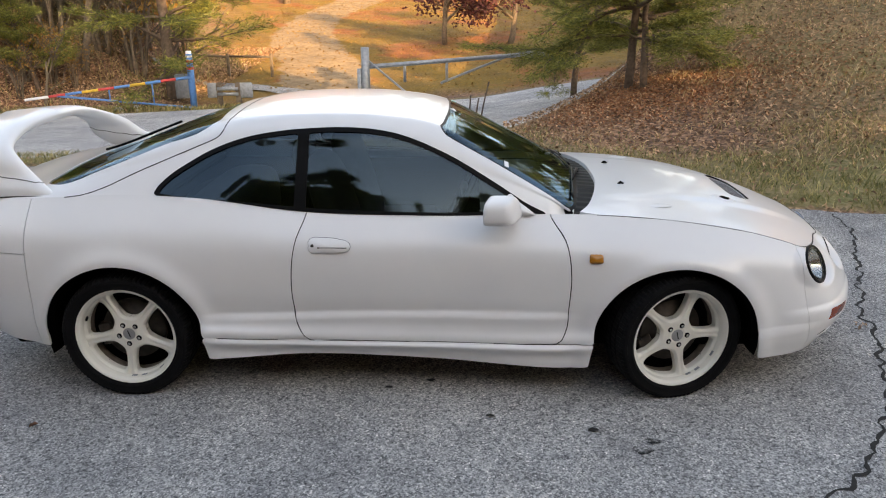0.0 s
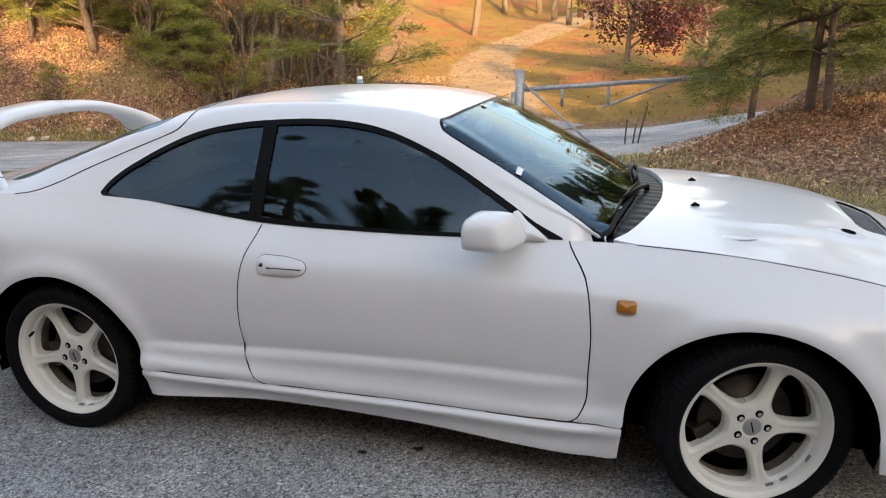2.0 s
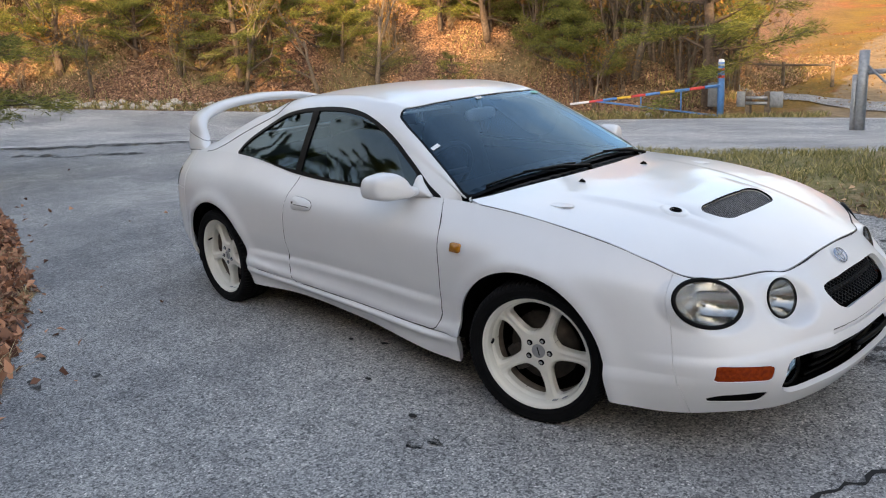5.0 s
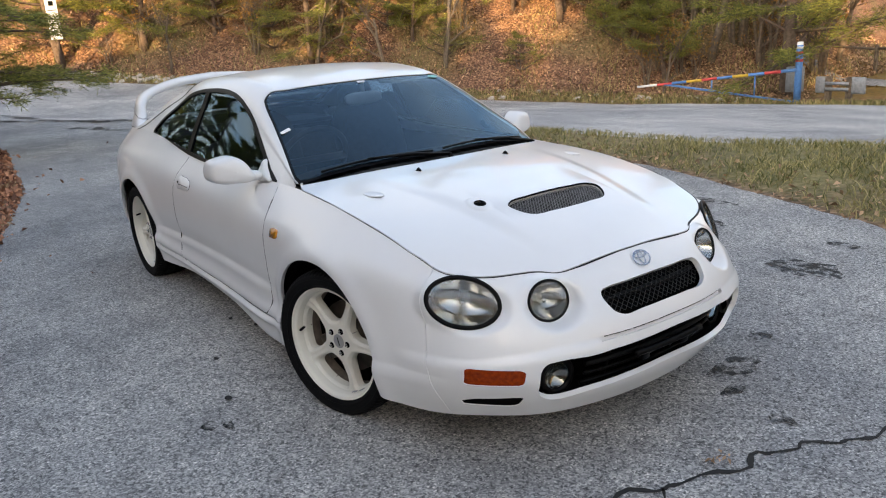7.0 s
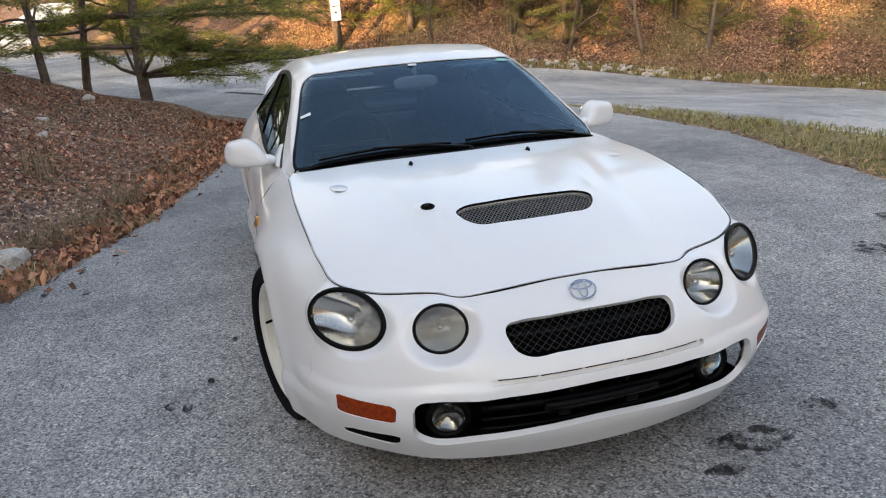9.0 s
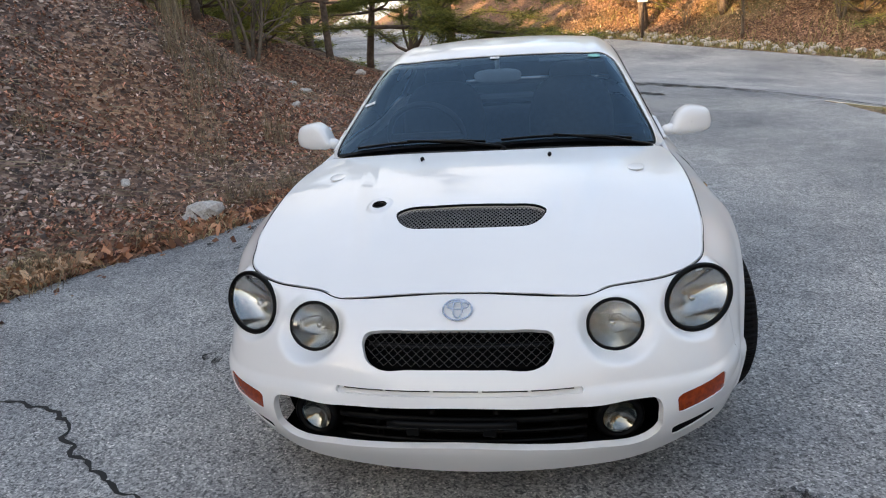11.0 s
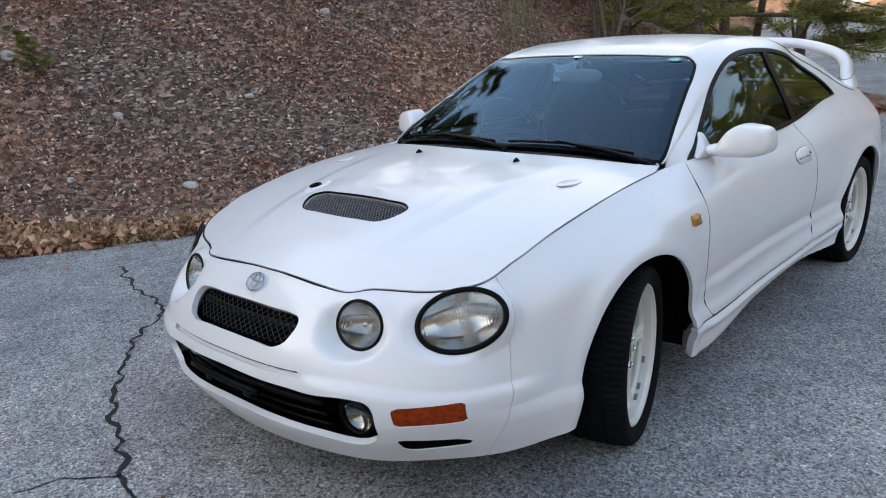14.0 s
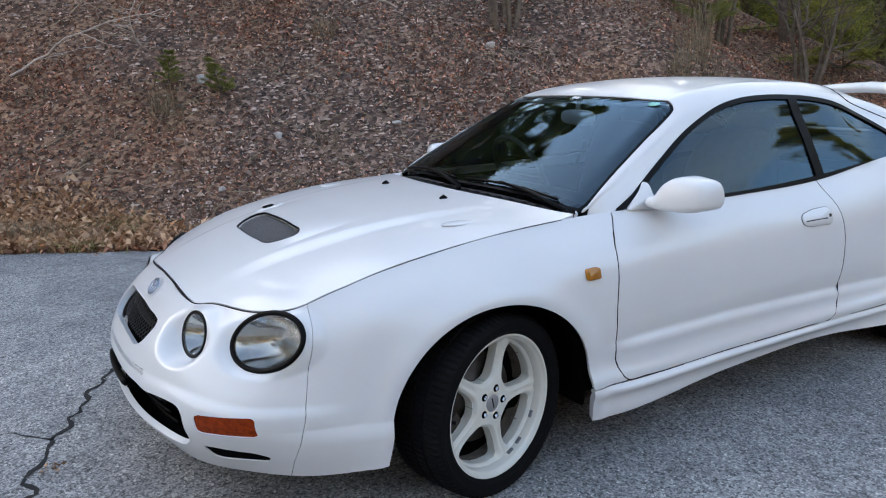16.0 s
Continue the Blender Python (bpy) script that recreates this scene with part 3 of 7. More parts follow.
def ground_sheet():
    xs = spread(-420, 420, -26, 9, 0.16, 1.10)
    ys = np.concatenate([spread(-420, 24, -10, 24, 0.16, 1.10)[:-1], spread(24, 420, 24, 58, 0.30, 1.10)])
    X, Y = np.meshgrid(xs, ys, indexing="ij")
    F = road_field(X, Y)
    Z = land(X, Y)
    P = np.stack([X, Y, Z], -1)
    vf = clipped(P, -(F - 0.02))
    ob = part("ground", vf, M["soil"])
    me = ob.data
    col = me.color_attributes.new("cover", "FLOAT_COLOR", "POINT")
    col.data.foreach_set("color", cover(vf[0][:, 0], vf[0][:, 1]).ravel())
    tagged(ob, "leaf-strewn soil, gravel bank, thin grass and golden fields", "ground", kind="structure")
    near = (np.abs(X) < 75) & (np.abs(Y) < 75)
    lift = P + np.array([0, 0, 0.006])
    main = Y - road_near(X)
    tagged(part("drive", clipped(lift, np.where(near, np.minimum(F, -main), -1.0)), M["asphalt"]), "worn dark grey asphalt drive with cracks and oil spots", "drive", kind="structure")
    tagged(part("road", clipped(lift, np.where(near, np.minimum(F, main), -1.0)), M["roadtop"]), "paler grey asphalt road curving past the drive", "road", kind="structure")


ground_sheet()


# ---------------------------------------------------------------- the car: lofted body lines (x ahead, y outwards, z up)
WB = 1.2675


def hood_centre(x):
    return spline([0.70, 0.95, 1.20, 1.40, 1.60, 1.80, 1.95, 2.045, 2.12], [0.905, 0.884, 0.863, 0.838, 0.800, 0.750, 0.702, 0.664, 0.63], x)


def hood_edge_z(x):
    return spline([0.60, 0.86, 1.11, 1.37, 1.62, 1.83, 2.05], [0.853, 0.846, 0.832, 0.801, 0.750, 0.678, 0.57], x)


def hood_half(x):
    return spline([0.60, 0.86, 1.20, 1.50, 1.70, 1.83, 2.05], [0.74, 0.722, 0.735, 0.730, 0.715, 0.690, 0.62], x)


def hood_z(x, y):
    a = np.abs(y) / hood_half(x)
    z = hood_centre(x) - (hood_centre(x) - hood_edge_z(x)) * np.clip(a, 0, 1.2) ** 2.5
    ridge = 0.30 + 0.16 * (2.03 - np.asarray(x, float))
    z = z + 0.011 * ramp01(ridge + 0.04 - np.abs(y), 0, 0.08) * ramp01(x, 0.90, 1.50) * ramp01(-np.asarray(x, float), -2.02, -1.75)
    hump = ramp01(x, 1.38, 1.63) * ramp01(-np.asarray(x, float), -1.76, -1.64) * np.clip(1 - (np.asarray(y, float) / 0.29) ** 6, 0, 1)
    collar = ramp01(1 - ((np.asarray(x, float) - 1.568) / 0.062) ** 2 - ((np.asarray(y, float) + 0.318) / 0.044) ** 2, 0, 0.35)
    return z + 0.012 * hump + 0.006 * collar


_F_X = [2.046, 2.040, 1.985, 1.915, 1.825, 1.72, 1.60, WB, 0.88]
_F_Y = [0.0, 0.310, 0.425, 0.58, 0.685, 0.712, 0.726, 0.736, 0.724]
LINES = dict(
    A=([2.157, 2.132, 2.086, 2.016, 1.894, 1.750, 1.60, WB, 0.86, 0.10, -0.45, -0.93, -WB, -1.66, -1.88, -2.05, -2.16, -2.18],
       [0.0, 0.28, 0.45, 0.57, 0.70, 0.785, 0.835, 0.835, 0.850, 0.815, 0.825, 0.850, 0.84, 0.83, 0.77, 0.63, 0.35, 0.0],
       [0.168, 0.171, 0.175, 0.180, 0.186, 0.191, 0.207, 0.20, 0.161, 0.192, 0.213, 0.197, 0.20, 0.25, 0.26, 0.27, 0.27, 0.27]),
    B=([2.225, 2.203, 2.155, 2.084, 1.957, 1.792, 1.60, WB, 0.86, 0.10, -0.45, -0.93, -WB, -1.66, -1.91, -2.09, -2.20, -2.22],
       [0.0, 0.28, 0.45, 0.58, 0.715, 0.80, 0.850, 0.865, 0.879, 0.863, 0.867, 0.879, 0.87, 0.855, 0.79, 0.64, 0.35, 0.0],
       [0.262, 0.264, 0.268, 0.272, 0.276, 0.28, 0.28, 0.28, 0.272, 0.277, 0.296, 0.312, 0.31, 0.34, 0.35, 0.36, 0.36, 0.36]),
    C=([2.247, 2.224, 2.171, 2.094, 1.980, 1.807, 1.60, WB, 0.86, 0.10, -0.45, -0.93, -WB, -1.66, -1.92, -2.10, -2.21, -2.23],
       [0.0, 0.28, 0.45, 0.595, 0.722, 0.805, 0.855, 0.878, 0.861, 0.843, 0.846, 0.861, 0.885, 0.865, 0.80, 0.65, 0.35, 0.0],
       [0.392, 0.394, 0.396, 0.398, 0.40, 0.40, 0.40, 0.40, 0.365, 0.375, 0.385, 0.40, 0.42, 0.46, 0.47, 0.47, 0.47, 0.47]),
    D=([2.211, 2.192, 2.140, 2.060, 1.949, 1.790, 1.60, WB, 0.86, 0.10, -0.45, -0.93, -WB, -1.66, -1.92, -2.08, -2.18, -2.20],
       [0.0, 0.28, 0.45, 0.58, 0.702, 0.79, 0.852, 0.886, 0.877, 0.869, 0.870, 0.880, 0.892, 0.868, 0.80, 0.64, 0.35, 0.0],
       [0.498, 0.50, 0.50, 0.50, 0.502, 0.51, 0.515, 0.53, 0.50, 0.51, 0.52, 0.54, 0.57, 0.60, 0.60, 0.60, 0.60, 0.60]),
    E=([2.126, 2.116, 2.068, 1.988, 1.886, 1.751, 1.60, WB, 0.86, 0.10, -0.45, -0.93, -WB, -1.66, -1.91, -2.05, -2.15, -2.17],
       [0.0, 0.28, 0.44, 0.575, 0.70, 0.772, 0.826, 0.868, 0.866, 0.862, 0.862, 0.862, 0.862, 0.838, 0.775, 0.62, 0.34, 0.0],
       [0.592, 0.594, 0.596, 0.60, 0.606, 0.625, 0.645, 0.675, 0.69, 0.705, 0.72, 0.74, 0.76, 0.77, 0.77, 0.76, 0.76, 0.76]),
    F=(_F_X + [0.10, -0.45, -0.93, -WB, -1.56, -1.80, -1.98, -2.09, -2.11],
       _F_Y + [0.768, 0.760, 0.748, 0.740, 0.728, 0.69, 0.60, 0.33, 0.0],
       [float(hood_z(a, b)) for a, b in zip(_F_X, _F_Y)] + [0.856, 0.874, 0.935, 0.950, 0.936, 0.925, 0.915, 0.91, 0.91]),
)
ARCH_Z = 0.300
ARCHES = ((WB - 0.030, 0.370, 0.343), (-WB - 0.017, 0.369, 0.356))      # middle, half width and height of each wheel opening


def arch_field(x, z):
    """Distance outwards from the nearer wheel opening."""
    out = None
    for xc, rx, rz in ARCHES:
        q = np.hypot((x - xc) / rx, (np.maximum(z, ARCH_Z) - ARCH_Z) / rz)
        f = np.where(z < ARCH_Z, np.abs(x - xc) - rx - 0.12 * (ARCH_Z - z), (q - 1) * 0.355)
        out = f if out is None else np.minimum(out, f)
    return out


def body_side(nu=460, nv=96):
    """The left flank, from the nose's middle round to the tail's middle."""
    L = [np.stack([np.array(c, float) for c in LINES[k]], -1) for k in "ABCDEF"]
    mid = L[2]
    knots = np.concatenate([[0], np.cumsum(np.linalg.norm(np.diff(mid, axis=0), axis=1))])
    us = np.linspace(0, knots[-1], nu)
    k2 = np.concatenate([[-knots[1]], knots, [2 * knots[-1] - knots[-2]]])
    flip = np.array([1, -1, 1])
    curves = []
    for l in L:
        g = np.concatenate([[l[1] * flip], l, [l[-2] * flip]])
        curves.append(spline(k2, g, us))
    C = np.stack(curves, 0)
    w = np.array([0, 0.7, 1.9, 2.8, 3.8, 5.0])
    vs = np.linspace(0, 5.0, nv)
    P = np.swapaxes(spline(w, C, vs), 0, 1)
    P[0, :, 1] = 0
    P[-1, :, 1] = 0
    # arch flares
    P[..., 1] += 0.016 * np.exp(-(((arch_field(P[..., 0], P[..., 2]) - 0.02) / 0.045) ** 2)) * (P[..., 1] > 0.7)
    # the fold along the foot of the door, and the one across the bumper's corner
    x, z = P[..., 0], P[..., 2]
    top = np.interp(x, [-0.95, -0.7, -0.3, 0.2, 0.7, 0.9], [0.416, 0.421, 0.430, 0.436, 0.430, 0.416])
    up = np.sin(np.clip((top - z) / 0.036, 0, 1) * math.pi / 2)
    P[..., 1] += 0.022 * up * (1 - 0.75 * ramp01(top - z, 0.075, 0.16)) * ramp01(x, -0.98, -0.75) * ramp01(-x, -0.84, -0.62) * (z < 0.5)
    up = np.sin(np.clip((0.352 - z) / 0.05, 0, 1) * math.pi / 2)
    P[..., 1] += 0.013 * up * ramp01(x, 1.35, 1.5) * ramp01(-x, -1.99, -1.80)
    return P


def normals_of(P):
    du = np.gradient(P, axis=0)
    dv = np.gradient(P, axis=1)
    n = np.cross(du, dv)
    return n / (np.linalg.norm(n, axis=-1, keepdims=True) + 1e-12)


class Disc:
    """An oval laid on the body: centre, axes across and up, half sizes."""

    def __init__(self, centre, normal, a, b, tilt=0.0, power=2.0):
        self.c, self.n = np.array(centre, float), np.array(normal, float)
        self.n /= np.linalg.norm(self.n)
        s = np.cross([0, 0, 1], self.n)
        s /= np.linalg.norm(s)
        u = np.cross(self.n, s)
        ct, st = math.cos(radians(tilt)), math.sin(radians(tilt))
        self.s, self.u, self.a, self.b, self.p = s * ct + u * st, u * ct - s * st, a, b, power

    def r(self, P):
        d = P - self.c
        q = (np.abs(d @ self.s / self.a) ** self.p + np.abs(d @ self.u / self.b) ** self.p) ** (1 / self.p)
        return np.where(np.abs(d @ self.n) < 0.16, q, 9.0)

    def sd(self, P):
        return (self.r(P) - 1) * min(self.a, self.b)

    def rim(self, n=40, lift=0.0):
        out = []
        for k in range(n):
            w = 2 * math.pi * k / n
            c, s = math.cos(w), math.sin(w)
            e = 2 / self.p
            out.append(self.c + self.s * self.a * math.copysign(abs(c) ** e, c) + self.u * self.b * math.copysign(abs(s) ** e, s) + self.n * lift)
        return out


HEAD = Disc((1.903, 0.672, 0.593), (0.757, 0.507, 0.412), 0.124, 0.083, 14.5)
INNER = Disc((2.055, 0.426, 0.573), (0.939, 0.190, 0.285), 0.076, 0.068)
def even(half):
    """A symmetric outline from its right-hand half, top to bottom."""
    return np.array(half + [(-y, z) for y, z in half[::-1] if y > 0])


GRILLE = closed(even([(0, 0.588), (0.12, 0.588), (0.225, 0.587), (0.254, 0.582), (0.263, 0.566), (0.258, 0.545), (0.244, 0.520), (0.222, 0.508), (0.12, 0.505), (0, 0.505)]), 5)
INTAKE = closed(even([(0, 0.412), (0.20, 0.408), (0.373, 0.405), (0.49, 0.405), (0.532, 0.397), (0.546, 0.372), (0.547, 0.335), (0.543, 0.290), (0.520, 0.268), (0.36, 0.268), (0.20, 0.280), (0, 0.290)]), 5)
AMBER = np.array([(0.588, 0.380), (0.600, 0.388), (0.730, 0.399), (0.739, 0.393), (0.739, 0.345), (0.730, 0.338), (0.602, 0.331), (0.592, 0.336)])
SLOT = np.array([(0.578, 0.276), (0.60, 0.280), (0.70, 0.276), (0.728, 0.264), (0.716, 0.246), (0.60, 0.234), (0.581, 0.238)])
PLATE = np.array([(-0.335, 0.440), (-0.335, 0.456), (0.335, 0.456), (0.335, 0.440)])
DOOR = closed([(-0.421, 0.93), (-0.421, 0.888), (-0.466, 0.76), (-0.488, 0.62), (-0.489, 0.47), (-0.472, 0.36), (-0.428, 0.302), (-0.30, 0.296), (0.20, 0.287), (0.62, 0.283), (0.715, 0.290), (0.742, 0.335), (0.752, 0.45), (0.757, 0.62), (0.735, 0.75), (0.665, 0.86), (0.66, 0.93), (0.2, 0.99)], 6)

SIDE = body_side()
NRM = normals_of(SIDE)
# each lamp's glass is flat: the body bends to it, in a scoop
_free = ramp01(np.linspace(5.0, 0.0, SIDE.shape[1]), 0.02, 0.35)[None, :]
for _disc, _r0, _r1 in ((INNER, 1.58, 1.0), (HEAD, 1.40, 1.0)):
    _r = _disc.r(SIDE)
    _d = (SIDE - _disc.c) @ _disc.n
    SIDE = SIDE - _disc.n * (_d * ramp01(_r0 - _r, 0, _r0 - _r1) * _free)[..., None]
NRM = normals_of(SIDE)
# the bumper stands out in a soft shelf below the lamps
_u = np.sin(np.clip((0.452 - 0.03 * ramp01(SIDE[..., 1], 0.4, 0.75) - SIDE[..., 2]) / 0.035, 0, 1) * math.pi / 2)
SIDE = SIDE + NRM * (0.010 * _u * ramp01(SIDE[..., 2], 0.28, 0.40) * ramp01(SIDE[..., 0], 1.68, 1.84) * ramp01(SIDE[..., 1], 0.27, 0.38))[..., None]
NRM = normals_of(SIDE)
X, Y, Z = SIDE[..., 0], SIDE[..., 1], SIDE[..., 2]
front = X > 1.6
GAP = 0.0022
SEAM = 1.815
f_arch = arch_field(X, Z)
f_nose = X - (SEAM + 0.06 * np.clip((0.55 - Z) / 0.3, -1, 1))      # bumper seam ahead of the front wheel
f_tail = -(X + 1.70)
f_skirt = spline([-1.0, -0.45, 0.2, 0.70, 0.86], [0.318, 0.300, 0.290, 0.284, 0.286], np.clip(X, -1, 0.86)) - 0.004 - Z
skirt_zone = np.minimum(X + WB - 0.2, WB - 0.2 - X)
f_skirt = np.where(skirt_zone > 0, f_skirt, -1.0)
f_door = poly_sd(X, Z, DOOR)
f_holes = np.minimum.reduce([HEAD.sd(SIDE), INNER.sd(SIDE),
                             np.where(front, -poly_sd(Y, Z, GRILLE), 1), np.where(front, -poly_sd(Y, Z, INTAKE), 1),
                             np.where(front, -poly_sd(Y, Z, AMBER), 1), np.where(front, -poly_sd(Y, Z, SLOT), 1), np.where(front, -poly_sd(Y, Z, PLATE), 1)])

car = thing("car", "white two-door sports coupe with cream five-spoke wheels, parked on asphalt", "car")


def both(field, surface=None):
    s = SIDE if surface is None else surface
    l = clipped(s, field)
    return l, mirrored(l)


l, r = both(np.minimum.reduce([f_nose - 0.0008, f_arch, f_holes]))
panel("front_bumper", joined(l, r), M["paint"], car, 0.02, "white front bumper with lamp openings", weld=True)
for vf in both(np.minimum.reduce([-f_nose - 0.0008, f_arch, X - 0.30, -f_door - GAP, -f_skirt - GAP, HEAD.sd(SIDE)])):
    panel("front_fender", vf, M["paint"], car, 0.015)
door_parts = [panel("door", vf, M["paint"], car, 0.02) for vf in both(np.minimum(f_door - GAP, -f_skirt - GAP))]
for vf in both(np.minimum.reduce([f_arch, 0.30 - X, -f_door - GAP, -f_skirt - GAP, -f_tail - GAP])):
    panel("quarter_panel", vf, M["paint"], car, 0.015)
for vf in both(np.minimum.reduce([f_skirt - 0.0005, f_arch, skirt_zone])):
    v = vf[0].copy()
    top = spline([-1.0, -0.45, 0.2, 0.70, 0.86], [0.318, 0.300, 0.290, 0.284, 0.286], np.clip(v[:, 0], -1, 0.86)) - 0.004
    u = np.clip(top - v[:, 2], 0, 0.2)
    # a proud upper ledge, a hollow under it and a flared lower edge
    v[:, 1] += np.sign(v[:, 1]) * (0.25 + 0.75 * ramp01(0.872 - v[:, 0], 0.0, 0.16) * ramp01(v[:, 0] + 0.91, 0.0, 0.10)) * (0.004 + 0.020 * ramp01(u, 0.0, 0.018) - 0.016 * ramp01(u, 0.022, 0.055) + 0.014 * ramp01(u, 0.060, 0.115))
    panel("side_skirt", (v, vf[1]), M["paint"], car, 0.03)
l, r = both(np.minimum.reduce([f_tail - GAP, f_arch, 0.70 - Z]))
panel("rear_bumper", joined(l, r), M["paint"], car, 0.02, weld=True)
l, r = both(np.minimum.reduce([f_tail - GAP, f_arch, Z - 0.703, -(np.minimum(np.minimum(Y - 0.30, 0.822 - Z), np.minimum(Z - 0.705, -1.83 - X)))]))
panel("rear_panel", joined(l, r), M["paint"], car, 0.015, weld=True)
for vf in both(np.minimum(np.minimum(Y - 0.30, 0.822 - Z), np.minimum(Z - 0.705, -1.83 - X))):
    panel("tail_lamp", vf, M["red"], car, 0.01, "dark red tail lamp lens")
# near-black shell as shade behind the gaps, and the floor of the car
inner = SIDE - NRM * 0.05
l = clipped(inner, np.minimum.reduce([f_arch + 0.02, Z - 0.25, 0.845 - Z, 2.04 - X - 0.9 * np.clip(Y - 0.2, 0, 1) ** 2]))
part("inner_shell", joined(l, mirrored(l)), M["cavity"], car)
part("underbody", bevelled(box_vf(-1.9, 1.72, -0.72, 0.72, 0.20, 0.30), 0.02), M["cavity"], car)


# ---------------------------------------------------------------- hood
def hood():
    out = [(x, y) for x, y in zip(_F_X, _F_Y)]
    left = np.array(out)
    fine = spline(np.arange(len(out)), left, np.linspace(0, len(out) - 1, 60))
    cowl = [(0.80, 0.700), (0.855, 0.60), (0.905, 0.42), (0.942, 0.20), (0.950, 0.0)]
    cw = spline(np.arange(5), np.array(cowl), np.linspace(0, 4, 30))
    half = np.concatenate([fine, cw])
    poly = np.concatenate([half, (half * [1, -1])[::-1]])
    xs, ys = np.linspace(0.74, 2.06, 230), np.linspace(-0.76, 0.76, 260)
    A, B = np.meshgrid(xs, ys, indexing="ij")
    P = np.stack([A, B, hood_z(A, B)], -1)
    vent = closed([(1.632, -0.220), (1.621, -0.12), (1.617, 0.0), (1.621, 0.12), (1.632, 0.220), (1.646, 0.238), (1.696, 0.230), (1.734, 0.198), (1.748, 0.10), (1.751, 0.0), (1.748, -0.10), (1.734, -0.198), (1.696, -0.230), (1.646, -0.238)], 6)
    return P, poly_sd(A, B, poly), A, B, vent


HP, hood_f, HA, HB, VENT = hood()
vent_f = poly_sd(HA, HB, VENT)
noz = np.hypot((HA - 1.575), (HB + 0.318)) - 0.022
panel("hood", clipped(HP, np.minimum.reduce([hood_f - 0.005, -vent_f, noz])), M["paint"], car, 0.02, "white hood with a mesh heat vent")


# ---------------------------------------------------------------- roof, pillars and glass
def greenhouse(nx=330, nv=120):
    top = SIDE[:, -1]
    order = np.argsort(top[:, 0])
    xs = np.concatenate([np.linspace(-2.105, -1.0, 90, endpoint=False), np.linspace(-1.0, 0.98, nx - 90)])
    yb, zb = np.interp(xs, top[order, 0], top[order, 1]), np.interp(xs, top[order, 0], top[order, 2])
    sink = ramp01(xs, 0.66, 0.80)
    yb, zb = yb - 0.05 * sink, zb - 0.10 * sink
    k = [-2.11, -2.0, -1.80, -1.64, -1.35, -1.09, -0.89, -0.75, -0.42, -0.10, 0.17, 0.45, 0.66, 0.787, 0.90, 1.0]
    yr = spline(k, [0.02, 0.35, 0.53, 0.586, 0.585, 0.565, 0.53, 0.545, 0.545, 0.542, 0.548, 0.614, 0.664, 0.692, 0.69, 0.68], xs)
    zr = spline(k, [0.91, 0.93, 0.948, 0.982, 1.078, 1.168, 1.222, 1.245, 1.262, 1.252, 1.205, 1.060, 0.938, 0.862, 0.80, 0.74], xs)
    zc = spline(k, [0.912, 0.935, 0.965, 1.004, 1.108, 1.200, 1.255, 1.277, 1.297, 1.284, 1.237, 1.108, 1.003, 0.936, 0.878, 0.826], xs)
    yr = np.minimum(yr, yb - 0.003)
    rows = []
    for f, o in ((0.0, 0.0), (0.33, 0.010), (0.66, 0.012), (0.90, 0.008)):
        rows.append(np.stack([xs, yb + (yr - yb) * f + o * np.clip((yb - yr) * 6, 0, 1), zb + (zr - zb) * f], -1))
    for f in (0.93, 0.80, 0.55, 0.28, 0.0):
        rows.append(np.stack([xs, yr * f, zc - (zc - zr) * f**2.3], -1))
    R = np.stack(rows, 0)
    w = np.array([0, 1.0, 2.0, 2.75, 3.25, 3.8, 4.7, 5.6, 6.5])
    P = np.swapaxes(spline(w, R, np.linspace(0, 6.5, nv)), 0, 1)
    P[:, -1, 1] = 0
    return P[::-1]


GH = greenhouse()
GX, GY, GZ = GH[..., 0], GH[..., 1], GH[..., 2]
WIND = closed([(0.86, 0.0), (0.855, 0.15), (0.835, 0.35), (0.808, 0.55), (0.790, 0.655), (0.765, 0.693), (0.73, 0.689), (0.60, 0.657), (0.40, 0.608), (0.25, 0.572), (0.195, 0.550), (0.176, 0.515), (0.184, 0.40), (0.196, 0.20), (0.20, 0.0)] +
              [(0.196, -0.20), (0.184, -0.40), (0.176, -0.515), (0.195, -0.550), (0.25, -0.572), (0.40, -0.608), (0.60, -0.657), (0.73, -0.689), (0.765, -0.693), (0.790, -0.655), (0.808, -0.55), (0.835, -0.35), (0.855, -0.15)], 4)
BACK = closed([(-0.90, 0.0), (-0.89, 0.30), (-0.885, 0.47), (-0.93, 0.530), (-1.10, 0.582), (-1.40, 0.632), (-1.60, 0.645), (-1.66, 0.615), (-1.69, 0.40), (-1.71, 0.0), (-1.69, -0.40), (-1.66, -0.615), (-1.60, -0.645), (-1.40, -0.632), (-1.10, -0.582), (-0.93, -0.530), (-0.885, -0.47), (-0.89, -0.30)], 4)
DLO = closed([(-1.118, 0.955), (-1.085, 0.997), (-0.965, 1.080), (-0.735, 1.176), (-0.551, 1.208), (-0.42, 1.217), (-0.29, 1.220), (-0.134, 1.211), (-0.03, 1.193), (0.178, 1.117), (0.407, 0.992), (0.56, 0.897), (0.651, 0.840), (0.645, 0.838), (0.481, 0.845), (0.104, 0.851), (-0.438, 0.873), (-0.792, 0.906), (-1.04, 0.928), (-1.10, 0.940)], 5)
f_wind = np.where(GX > 0.05, poly_sd(GX, GY, WIND), -1)
f_back = np.where(GX < -0.7, poly_sd(GX, GY, BACK), -1)
f_dlo = np.where(GY > 0.45, poly_sd(GX, GZ, DLO), -1)
f_cowl = np.interp(GY, [0, 0.15, 0.35, 0.55, 0.655, 0.70, 0.72], [0.856, 0.851, 0.831, 0.804, 0.788, 0.778, 0.98]) - GX
